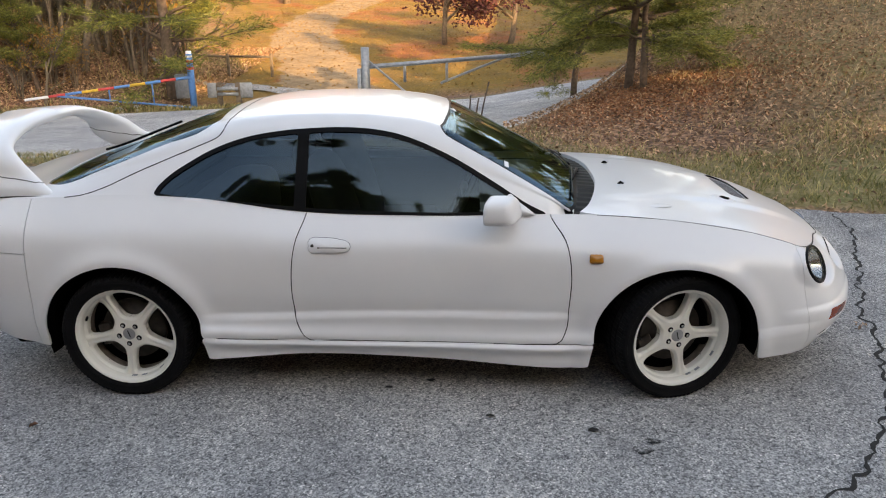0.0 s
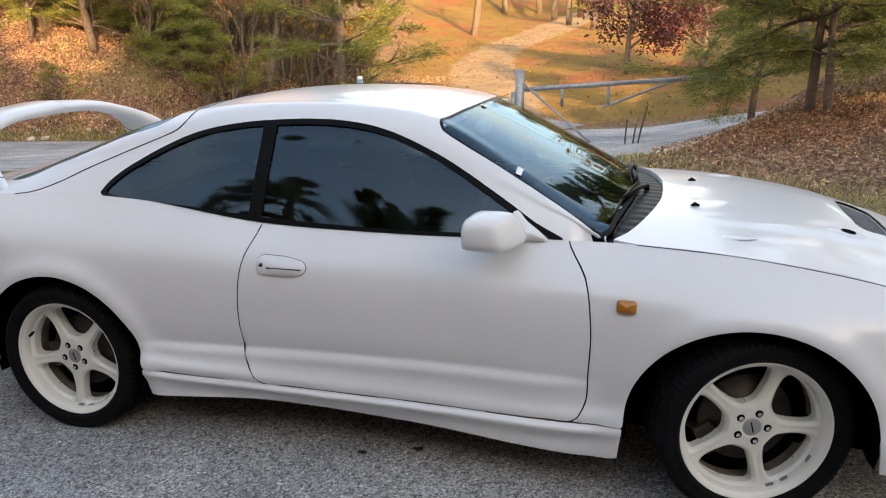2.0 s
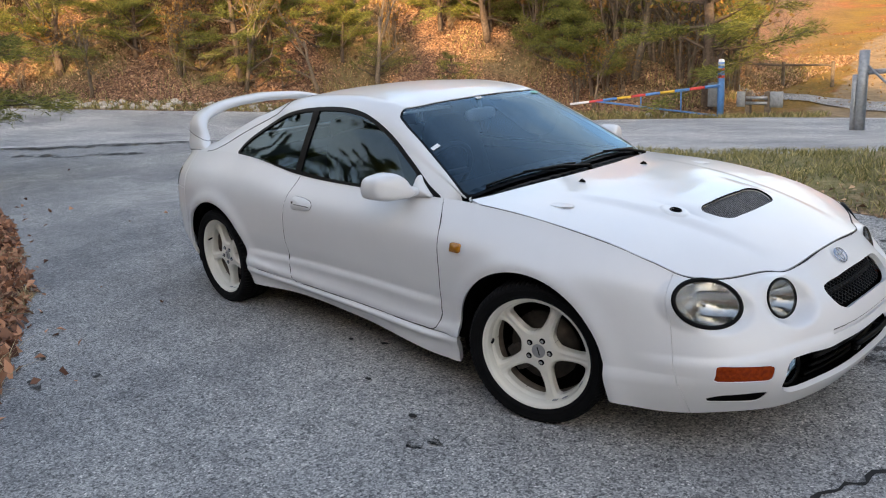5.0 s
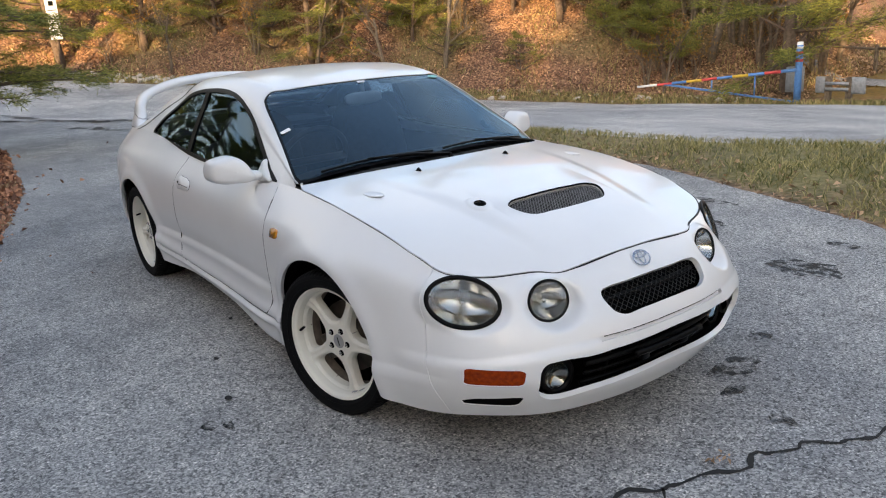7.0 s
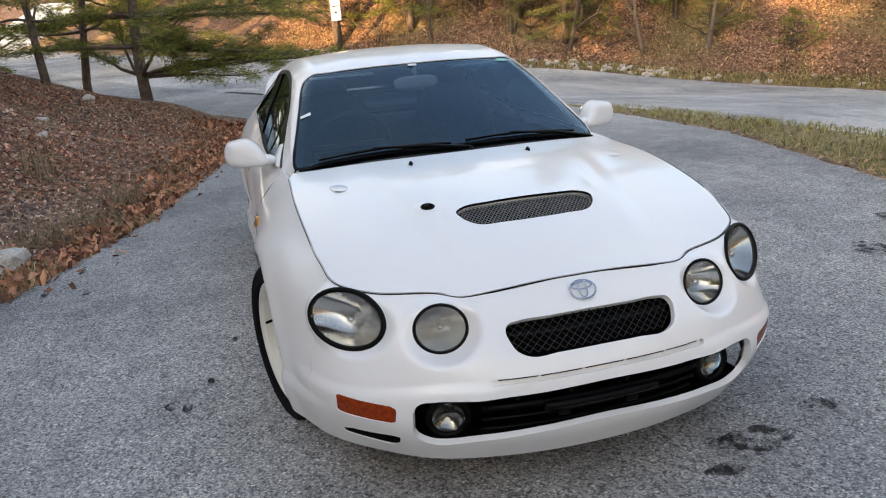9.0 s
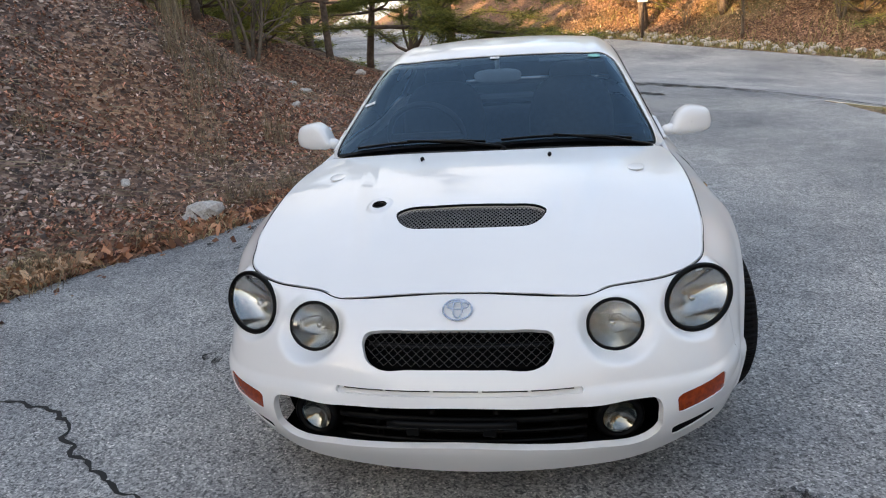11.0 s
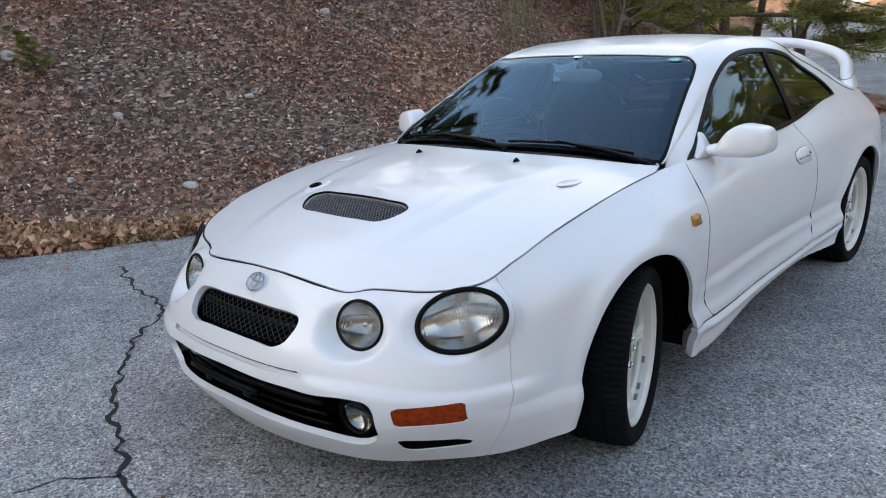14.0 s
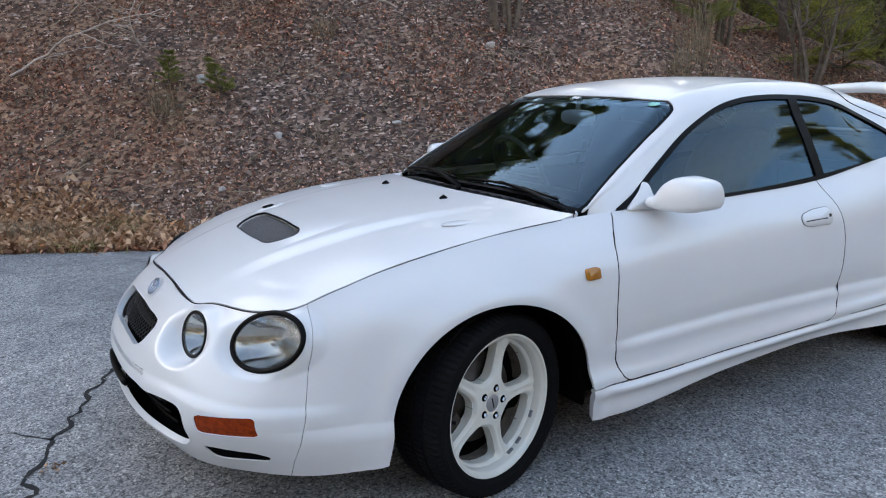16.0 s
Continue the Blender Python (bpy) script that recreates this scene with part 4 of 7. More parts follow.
l = clipped(GH, np.minimum.reduce([-f_wind, -f_back, -f_dlo, f_cowl]))
panel("roof", joined(l, mirrored(l)), M["paint"], car, 0.012, "white roof, pillars and rear hatch", weld=True)
GN = normals_of(GH)
l = clipped(GH - GN * 0.022, np.minimum.reduce([-f_wind - 0.008, -f_back - 0.008, -f_dlo - 0.008, GZ - 0.86, GX + 1.7]))
part("headliner", joined(l, mirrored(l)), M["seat"], car, "dark grey cloth headliner")
IN = GH - GN * 0.004
l = clipped(IN, f_wind - 0.010)
part("windscreen", joined(l, mirrored(l)), M["glass"], car, "blue-grey windscreen glass").visible_shadow = False
l = clipped(IN, np.minimum(f_wind + 0.002, 0.013 - f_wind))
part("windscreen_seal", joined(l, mirrored(l)), M["trim"], car)
l = clipped(IN, f_back - 0.006)
part("rear_window", joined(l, mirrored(l)), M["glass"], car).visible_shadow = False
l = clipped(IN, np.minimum(f_back + 0.002, 0.008 - f_back))
part("rear_window_seal", joined(l, mirrored(l)), M["trim"], car)
pillar = -0.445 + (GZ - 0.87) * 0.03
f_split = np.abs(GX - pillar + 0.012) - 0.026
OUT = GH + GN * 0.003
for k, vf in enumerate((clipped(OUT, np.minimum(f_dlo + 0.001, np.maximum(0.0175 - f_dlo, -f_split))),)):
    for w in (vf, mirrored(vf)):
        panel("window_trim", w, M["trim"], car, 0.008, "black rubber window surround")
for vf in (clipped(IN, np.minimum.reduce([f_dlo - 0.015, f_split, GX - pillar])), clipped(IN, np.minimum.reduce([f_dlo - 0.015, f_split, pillar - GX]))):
    for w in (vf, mirrored(vf)):
        part("side_window", w, M["tint"], car, "dark tinted side glass").visible_shadow = False

# cowl behind the hood
CA, CB = np.meshgrid(np.linspace(0.68, 1.0, 60), np.linspace(-0.72, 0.72, 120), indexing="ij")
half_cowl = np.interp(CA, [0.68, 0.76, 0.80, 1.0], [0.66, 0.70, 0.706, 0.70])
part("cowl", clipped(np.stack([CA, CB, hood_z(CA, CB) - 0.020 + 0.002 * np.sin(CB * 90)], -1), half_cowl - np.abs(CB)), M["trim"], car, "ribbed black plastic cowl")


def glass_at(y, x):
    """Height of the screen above a point of the plan."""
    d = (GX - x) ** 2 + (GY - abs(y)) ** 2
    i = np.unravel_index(np.argmin(d), d.shape)
    n = GN[i]
    return float(GZ[i] - (n[0] * (x - GX[i]) + n[1] * (abs(y) - GY[i])) / n[2])


def wiper(pivot, tip):
    """A wiper: arm, blade and pivot cap."""
    a = np.array([pivot, tip], float)
    path = [a[0] + (a[1] - a[0]) * f for f in np.linspace(0, 1, 12)]
    blade = [(x, y, glass_at(y, x) + 0.007) for x, y in path[1:]]
    w = part("wiper", tube(blade, 0.0055, 6), M["trim"], car)
    mid = path[7]
    arm = [(pivot[0] + 0.03, pivot[1] + 0.02, glass_at(pivot[1], pivot[0]) - 0.012), (path[3][0] + 0.018, path[3][1], glass_at(path[3][1], path[3][0]) + 0.004), (mid[0], mid[1], glass_at(mid[1], mid[0]) + 0.013)]
    part("wiper_arm", tube(arm, 0.008, 6, taper=[1.1, 1.0, 0.6]), M["trim"], w)
    part("pivot_cap", tube([(arm[0][0], arm[0][1], arm[0][2] - 0.02), (arm[0][0], arm[0][1], arm[0][2] + 0.003)], 0.011, 10), M["trim"], w)


wiper((0.860, 0.04), (0.788, -0.58))
wiper((0.785, 0.640), (0.848, 0.05))

# ---------------------------------------------------------------- lamps, grilles, badge
_fx = SIDE[(X > 1.75) & (Y < 0.6) & (Z > 0.2)]
_A = np.stack([np.ones(len(_fx)), _fx[:, 1] ** 2, _fx[:, 1] ** 4, _fx[:, 2], _fx[:, 2] ** 2, _fx[:, 2] ** 3, _fx[:, 1] ** 2 * _fx[:, 2]], -1)
_co = np.linalg.lstsq(_A, _fx[:, 0], rcond=None)[0]


def nose_x(y, z):
    return _co[0] + _co[1] * y**2 + _co[2] * y**4 + _co[3] * z + _co[4] * z**2 + _co[5] * z**3 + _co[6] * y**2 * z


NRM = normals_of(SIDE)


def dished(disc, scale, depth, out, n=96, m=18, flute=0.0):
    """A domed or dished oval on a lamp's plane."""
    v, f = [tuple(disc.c + disc.n * (out + depth))], []
    for i in range(1, m + 1):
        q = i / m
        for k in range(n):
            w = 2 * math.pi * k / n
            v.append(tuple(disc.c + disc.s * disc.a * scale * q * math.cos(w) + disc.u * disc.b * scale * q * math.sin(w) + disc.n * (out + depth * (1 - q**2.4) + flute * math.sin(q * math.cos(w) * 96) * (1 - q**6))))
    f += [(0, 1 + k, 1 + (k + 1) % n) for k in range(n)]
    f += [(1 + i * n + k, 1 + (i + 1) * n + k, 1 + (i + 1) * n + (k + 1) % n, 1 + i * n + (k + 1) % n) for i in range(m - 1) for k in range(n)]
    return np.array(v), f


def skin_x(y, z):
    """How far ahead the nose's skin lies."""
    d = (Y - abs(y)) ** 2 + (Z - z) ** 2 + np.where(X > 1.6, 0, 9)
    return float(X[np.unravel_index(np.argmin(d), d.shape)])


def lamp(name, disc, ring, label):
    """A glazed lamp set in the nose, with bowl, bulb shield and rubber ring, on both sides."""
    lens, bowl = dished(disc, 1.0, 0.014, 0.002), dished(disc, 0.99, -0.060, -0.004, 180, 64, flute=0.0003)
    seal = tube([tuple(p) for p in disc.rim(64, 0.0)], ring, 8, True)
    c = disc.c - disc.n * 0.045
    bulb = tube([tuple(c - disc.n * 0.01), tuple(c + disc.n * 0.012), tuple(c + disc.n * 0.022)], 0.013, 14, taper=[1, 1, 0.5])
    for m in (lambda v: v, mirrored):
        lamp_body = part(name, m(bowl), M["reflector"], car, label)
        part("lens", m(lens), M["lens"], lamp_body, "clear fluted glass lens").visible_shadow = False
        part("seal", m(seal), M["trim"], lamp_body, "black rubber ring")
        part("bulb_shield", m(bulb), M["reflector"], lamp_body)


def lens_mat():
    m, t, n, l, p = nodes_of("clear_lens")
    tr, gl = n.new("ShaderNodeBsdfTransparent"), n.new("ShaderNodeBsdfGlossy")
    tr.inputs[0].default_value = (0.90, 0.91, 0.90, 1)
    gl.inputs["Roughness"].default_value = 0.05
    c, w = n.new("ShaderNodeTexCoord"), n.new("ShaderNodeTexWave")
    w.bands_direction = "Y"
    w.inputs["Scale"].default_value = 46
    l.new(c.outputs["Object"], w.inputs["Vector"])
    b = n.new("ShaderNodeBump")
    b.inputs["Strength"].default_value, b.inputs["Distance"].default_value = 0.5, 0.004
    l.new(w.outputs[0], b.inputs["Height"])
    l.new(b.outputs[0], gl.inputs["Normal"])
    df = n.new("ShaderNodeBsdfDiffuse")
    df.inputs[0].default_value = (0.62, 0.62, 0.58, 1)
    m1, m2 = n.new("ShaderNodeMixShader"), n.new("ShaderNodeMixShader")
    m1.inputs[0].default_value, m2.inputs[0].default_value = 0.10, 0.03
    l.new(tr.outputs[0], m1.inputs[1]), l.new(gl.outputs[0], m1.inputs[2])
    l.new(m1.outputs[0], m2.inputs[1]), l.new(df.outputs[0], m2.inputs[2])
    l.new(m2.outputs[0], n["Material Output"].inputs[0])
    return m


M["lens"] = lens_mat()
lamp("headlamp", HEAD, 0.0085, "oval headlamp with a black rubber ring")
lamp("inner_headlamp", INNER, 0.0055, "round inner headlamp in a scooped recess")

# bumper_slot is a shallow near-black sheet drawn as the slot's shade
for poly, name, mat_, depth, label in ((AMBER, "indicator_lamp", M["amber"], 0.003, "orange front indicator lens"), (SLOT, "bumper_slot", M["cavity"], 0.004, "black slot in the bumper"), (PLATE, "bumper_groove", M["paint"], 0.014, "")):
    f = np.where(front, poly_sd(Y, Z, poly), -1) + 0.001
    l = clipped(SIDE - NRM * depth, f)
    if name == "bumper_groove":
        part(name, joined(l, mirrored(l)), mat_, car)
    else:
        for vf in (l, mirrored(l)):
            part(name, vf, mat_, car, label)


for y0, y1 in ((-0.31, -0.20), (-0.19, -0.07), (-0.06, 0.06), (0.07, 0.19), (0.20, 0.31)):
    part("groove_slit", tube([(skin_x(y, 0.4535) - 0.006, y, 0.4530) for y in np.linspace(y0, y1, 8)], 0.0036, 5), M["trim"], car)


def lattice(poly, place, pitch, slope, radius):
    """Diagonal wires inside an outline; place(u, v) gives the point."""
    lo, hi = poly.min(0), poly.max(0)
    many = []
    for sgn in (1, -1):
        span = hi[0] - lo[0] + (hi[1] - lo[1]) / slope
        for k in np.arange(-span, span, pitch):
            pts = []
            for v in np.linspace(lo[1], hi[1], 14):
                u = (lo[0] + hi[0]) / 2 + k + sgn * (v - lo[1]) / slope
                pts.append((u, v))
            q = np.array(pts)
            ok = poly_sd(q[:, 0], q[:, 1], poly) > -0.006
            run = [tuple(place(a, b)) for (a, b), o in zip(pts, ok) if o]
            if len(run) > 1:
                many.append(tube(run, radius, 4))
    return joined(*many)


grille = part("grille", lattice(GRILLE, lambda y, z: (nose_x(y, z) - 0.022, y, z), 0.026, 0.74, 0.0011), M["mesh"], car, "black diamond mesh grille")
# near-black sheet stands for the shade behind the mesh
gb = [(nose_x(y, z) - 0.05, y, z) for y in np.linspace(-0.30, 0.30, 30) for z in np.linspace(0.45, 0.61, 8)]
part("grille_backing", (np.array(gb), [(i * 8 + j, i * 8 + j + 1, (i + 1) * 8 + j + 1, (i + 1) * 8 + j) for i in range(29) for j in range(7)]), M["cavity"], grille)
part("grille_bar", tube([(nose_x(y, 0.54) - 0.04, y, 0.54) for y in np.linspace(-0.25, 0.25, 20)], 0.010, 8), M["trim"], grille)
# the intake's inner shade is a near-black sheet set back
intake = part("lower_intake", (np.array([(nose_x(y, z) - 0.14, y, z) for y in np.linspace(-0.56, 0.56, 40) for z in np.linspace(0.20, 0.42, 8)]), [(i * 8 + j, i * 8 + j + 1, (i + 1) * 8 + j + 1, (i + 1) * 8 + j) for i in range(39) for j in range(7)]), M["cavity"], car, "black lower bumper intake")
# dark shelf added so that no bright ground shows through the intake
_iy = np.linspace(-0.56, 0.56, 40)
part("intake_dark_shelf", (np.array([(nose_x(y, 0.27) - f, y, 0.262 - 0.02 * abs(y)) for y in _iy for f in (0.022, 0.15)]), [(2 * i, 2 * i + 1, 2 * i + 3, 2 * i + 2) for i in range(39)]), M["cavity"], intake)
for z, rad in ((0.305, 0.007), (0.262, 0.009), (0.345, 0.012)):
    part("crossbar", tube([(nose_x(y, z) - 0.075, y, z) for y in np.linspace(-0.345, 0.345, 24)], rad, 6), M["trim"], intake)
for y in (-0.24, -0.08, 0.10, 0.26):
    part("strut", tube([(nose_x(y, 0.25) - 0.085, y, 0.245), (nose_x(y, 0.36) - 0.085, y, 0.37)], 0.010, 6), M["trim"], intake)
for y in (-0.125, 0.085):
    part("plate_bracket", bevelled(box_vf(nose_x(y, 0.335) - 0.05, nose_x(y, 0.335) - 0.025, y - 0.018, y + 0.018, 0.318, 0.352), 0.004), M["trim"], intake)
part("plate_holder", tube([(nose_x(y, 0.365) - 0.012, y, 0.362) for y in np.linspace(-0.19, 0.16, 10)], 0.012, 6), M["trim"], intake)
for s in (1, -1):
    c = Vector((nose_x(0.437, 0.292) - 0.076, s * 0.436, 0.312))
    fog = part("fog_lamp", lathe([(0.0, -0.035), (0.03, -0.03), (0.048, -0.01), (0.051, 0.002), (0.063, 0.004), (0.072, -0.004), (0.070, -0.05)], 32), M["trim"], car, "round fog lamp in a black ring")
    bowl = part("fog_bowl", lathe([(0.0, -0.030), (0.03, -0.024), (0.047, -0.004)], 32), M["fogbowl"], fog)
    bowl.location = (0, 0.003, 0)
    lens = part("fog_lens", lathe([(0.0, 0.007), (0.03, 0.0055), (0.043, 0.003), (0.049, 0.0)], 32), M["foglens"], fog)
    lens.visible_shadow = False
    fog.matrix_basis = Matrix.Translation(c) @ pose(0, 0, 0, 0, 0, -90 + s * 12) @ pose(0, 0, 0, 0, 0, 0)
badge_at = Vector((nose_x(0, 0.634) + 0.004, 0, 0.634))
_sl = Vector((0, 1, 0)), Vector((-0.66, 0, 0.75)).normalized()


def oval(a, b, off=(0, 0), n=36):
    return [tuple(badge_at + _sl[0] * (off[0] + a * math.cos(2 * math.pi * k / n)) + _sl[1] * (off[1] + b * math.sin(2 * math.pi * k / n))) for k in range(n)]


badge = part("badge", tube(oval(0.040, 0.030), 0.0026, 6, True), M["emblem"], car, "bluish chrome oval badge")
part("badge_ring", tube(oval(0.013, 0.026, (0, 0.002)), 0.0022, 6, True), M["emblem"], badge)
part("badge_bar", tube(oval(0.030, 0.011, (0, 0.012)), 0.0022, 6, True), M["emblem"], badge)

def egg(c, rx, ry, rz, p=2.6, nu=40, nv=24, shear=0.0):
    """A rounded box."""
    verts, faces = [], []
    f = lambda v, e: math.copysign(abs(v) ** e, v)
    e = 2 / p
    for i in range(nv + 1):
        a = math.pi * (i / nv - 0.5)
        for j in range(nu):
            b = 2 * math.pi * j / nu
            x, y, z = f(math.cos(a), e) * f(math.cos(b), e), f(math.cos(a), e) * f(math.sin(b), e), f(math.sin(a), e)
            verts.append((c[0] + rx * x + shear * y * ry, c[1] + ry * y, c[2] + rz * z))
    for i in range(nv):
        for j in range(nu):
            faces.append((i * nu + j, i * nu + (j + 1) % nu, (i + 1) * nu + (j + 1) % nu, (i + 1) * nu + j))
    return np.array(verts), faces


# hood vent, nozzles, blisters
part("vent_mesh", lattice(VENT[:, ::-1], lambda y, x: (x, y, float(hood_z(x, y)) - 0.014), 0.0135, 1.3, 0.0015), M["ventmesh"], car, "dark wire mesh over the hood vent")
# shade under the vent, made as a near-black sheet
part("vent_shade_sheet", clipped(np.stack([HA, HB, HP[..., 2] - 0.035], -1), vent_f + 0.01), M["cavity"], car)
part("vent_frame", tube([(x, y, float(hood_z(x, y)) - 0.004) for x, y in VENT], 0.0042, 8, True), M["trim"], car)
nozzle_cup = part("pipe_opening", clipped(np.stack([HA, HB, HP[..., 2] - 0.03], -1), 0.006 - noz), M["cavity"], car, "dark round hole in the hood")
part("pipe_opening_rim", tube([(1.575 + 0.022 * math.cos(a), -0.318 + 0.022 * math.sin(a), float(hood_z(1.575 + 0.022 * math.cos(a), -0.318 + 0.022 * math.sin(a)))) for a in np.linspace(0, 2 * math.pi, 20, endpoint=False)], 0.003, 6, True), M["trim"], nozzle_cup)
# near-black plug makes the hole look deep in shade
part("pipe_shade_plug", tube([(1.575, -0.318, float(hood_z(1.575, -0.318)) + f) for f in (0.0005, -0.035)], 0.0212, 24), M["cavity"], nozzle_cup)
for x, y in ((1.07, -0.25), (1.07, 0.25)):
    z = float(hood_z(x, y))
    part("washer_nozzle", tube([(x - 0.012, y, z - 0.002), (x, y, z + 0.008), (x + 0.016, y, z + 0.002)], 0.008, 8, taper=[1, 1, 0.5]), M["trim"], car)
for s in (1, -1):
    z = float(hood_z(1.138, s * 0.56))
    part("hood_blister", egg((1.180, s * 0.56, z - 0.0065), 0.075, 0.034, 0.0060, 2.0, 32, 16), M["paint"], car)

# black tubes filling the shut lines, in place of their shade
_hl = np.array([(x, y) for x, y in zip(_F_X, _F_Y)])
_hf = spline(np.arange(len(_hl)), _hl, np.linspace(0, len(_hl) - 1, 90))
_hz = [(x, y, float(hood_z(x, y)) - 0.0012) for x, y in _hf]
_gp = [(x, -y, z) for x, y, z in _hz[::-1]] + _hz[1:]
part("hood_gap", tube(_gp, 0.0024, 6, taper=[0.60 + 0.40 * float(ramp01(p[0], 1.80, 1.86)) for p in _gp]), M["trim"], car)

# ---------------------------------------------------------------- doors' fittings, mirrors, markers
def flank_y(x, z):
    d = (X - x) ** 2 + (Z - z) ** 2 + np.where(Y > 0.6, 0, 9)
    i = np.unravel_index(np.argmin(d), d.shape)
    return float(Y[i])


def slab(outline, at_y, thick):
    """A thin plate on the flank with a rounded edge; outline in x and z."""
    o = np.asarray(outline)
    c = o.mean(0)
    n = len(o)
    rings = []
    for f, t in ((1.0, -0.004), (1.0, thick * 0.6), (0.94, thick), (0.0, thick)):
        q = c + (o - c) * f
        rings.append(np.array([(a, at_y(a, b) + t, b) for a, b in q]))
    faces = [(r * n + k, (r + 1) * n + k, (r + 1) * n + (k + 1) % n, r * n + (k + 1) % n) for r in range(3) for k in range(n)]
    return np.concatenate(rings), faces


# black tube drawn for the shade in the door's shut line
_dl = [(a, flank_y(a, b) - 0.0015, b) for a, b in DOOR if b < 0.865]
for m in (lambda v: v, mirrored):
    part("door_gap", m(tube(_dl, 0.0028, 5)), M["trim"], car)

HANDLE = closed([(-0.405, 0.745), (-0.408, 0.760), (-0.395, 0.772), (-0.345, 0.775), (-0.270, 0.768), (-0.228, 0.755), (-0.219, 0.738), (-0.228, 0.722), (-0.260, 0.714), (-0.345, 0.712), (-0.395, 0.714), (-0.408, 0.728)], 3)
for d, m in zip(door_parts, (lambda v: v, mirrored)):
    h = part("door_handle", m(slab(HANDLE, flank_y, 0.008)), M["paint"], d, "white flush pull handle")
    rim = [(a, flank_y(a, b) + 0.001, b) for a, b in HANDLE]
    part("handle_gap", m(tube(rim, 0.0015, 5, True)), M["trim"], h)
    part("grip_slot", m(tube([(a, flank_y(a, 0.736) + 0.0075, 0.735 - 0.01 * (a + 0.3)) for a in np.linspace(-0.365, -0.235, 10)], 0.0030, 6)), M["trim"], h)
    part("key_hole", m(tube([(-0.388, flank_y(-0.388, 0.744) + 0.002, 0.744), (-0.388, flank_y(-0.388, 0.744) + 0.0095, 0.744)], 0.0075, 12)), M["steel"], h)


def pane_y(x, z):
    """The side glass's distance from the car's middle."""
    d = (GX - x) ** 2 + (GZ - z) ** 2 + np.where((GY > 0.45) & (np.arange(GX.shape[1])[None, :] < 62), 0, 9)
    return float(GY[np.unravel_index(np.argmin(d), d.shape)])


def mirror_shell():
    """The housing: an angular outline swept forward into a rounded front."""
    o = closed([(0.772, 0.866), (0.783, 0.892), (0.822, 0.952), (0.846, 0.967), (0.905, 0.966), (0.950, 0.950), (0.964, 0.915), (0.958, 0.868), (0.925, 0.853), (0.85, 0.848), (0.79, 0.853)], 4)
    c = np.array((0.868, 0.905))
    rings = []
    for dx, f in ((0.0, 0.86), (-0.004, 0.95), (0.004, 0.99), (0.020, 1.0), (0.062, 1.0), (0.084, 0.98), (0.099, 0.93), (0.110, 0.82), (0.116, 0.6), (0.119, 0.3), (0.120, 0.02)):
        q = c + (o - c) * f
        rings.append(np.column_stack([0.400 + dx - 0.34 * (q[:, 0] - 0.868) - 0.10 * (q[:, 1] - 0.905) * (dx > 0.05), q[:, 0], q[:, 1]]))
    n = len(o)
    return np.concatenate(rings), [(r * n + k, r * n + (k + 1) % n, (r + 1) * n + (k + 1) % n, (r + 1) * n + k) for r in range(len(rings) - 1) for k in range(n)], o


for m in (lambda v: v, mirrored):
    sv, sf, _ = mirror_shell()
    mir = part("door_mirror", m((sv, sf)), M["paint"], car, "white door mirror housing")
    foot = closed([(0.600, 0.853), (0.56, 0.850), (0.48, 0.850), (0.466, 0.860), (0.476, 0.905), (0.480, 0.934), (0.488, 0.938), (0.525, 0.909), (0.585, 0.866)], 3)
    part("mirror_foot", m(slab(foot, lambda a, b: pane_y(a, b) + 0.002, 0.014)), M["paint"], mir)
    arm = egg((0.492, 0.786, 0.874), 0.040, 0.044, 0.024, 2.4, 28, 14, shear=-0.25)
    arm[0][:, 2] += 0.22 * np.clip(arm[0][:, 1] - 0.78, 0, 1)
    part("mirror_arm", m(arm), M["paint"], mir)
    part("mirror_seam", m(tube([(0.478, 0.781, 0.862), (0.482, 0.786, 0.885), (0.470, 0.800, 0.915)], 0.0018, 4)), M["trim"], mir)
    part("mirror_glass", m(egg((0.400, 0.872, 0.908), 0.006, 0.070, 0.044, 3.0, 24, 12, shear=-0.0)), M["chrome"], mir)
    mk = np.array([(0.837, 0.668), (0.837, 0.690), (0.840, 0.695), (0.847, 0.697), (0.888, 0.696), (0.895, 0.693), (0.897, 0.687), (0.897, 0.667), (0.893, 0.661), (0.887, 0.659), (0.846, 0.660), (0.839, 0.662)]) + np.array([-0.003, 0.007])
    part("side_marker", m(slab(mk, flank_y, 0.011)), M["mustard"], car, "amber side marker lens")

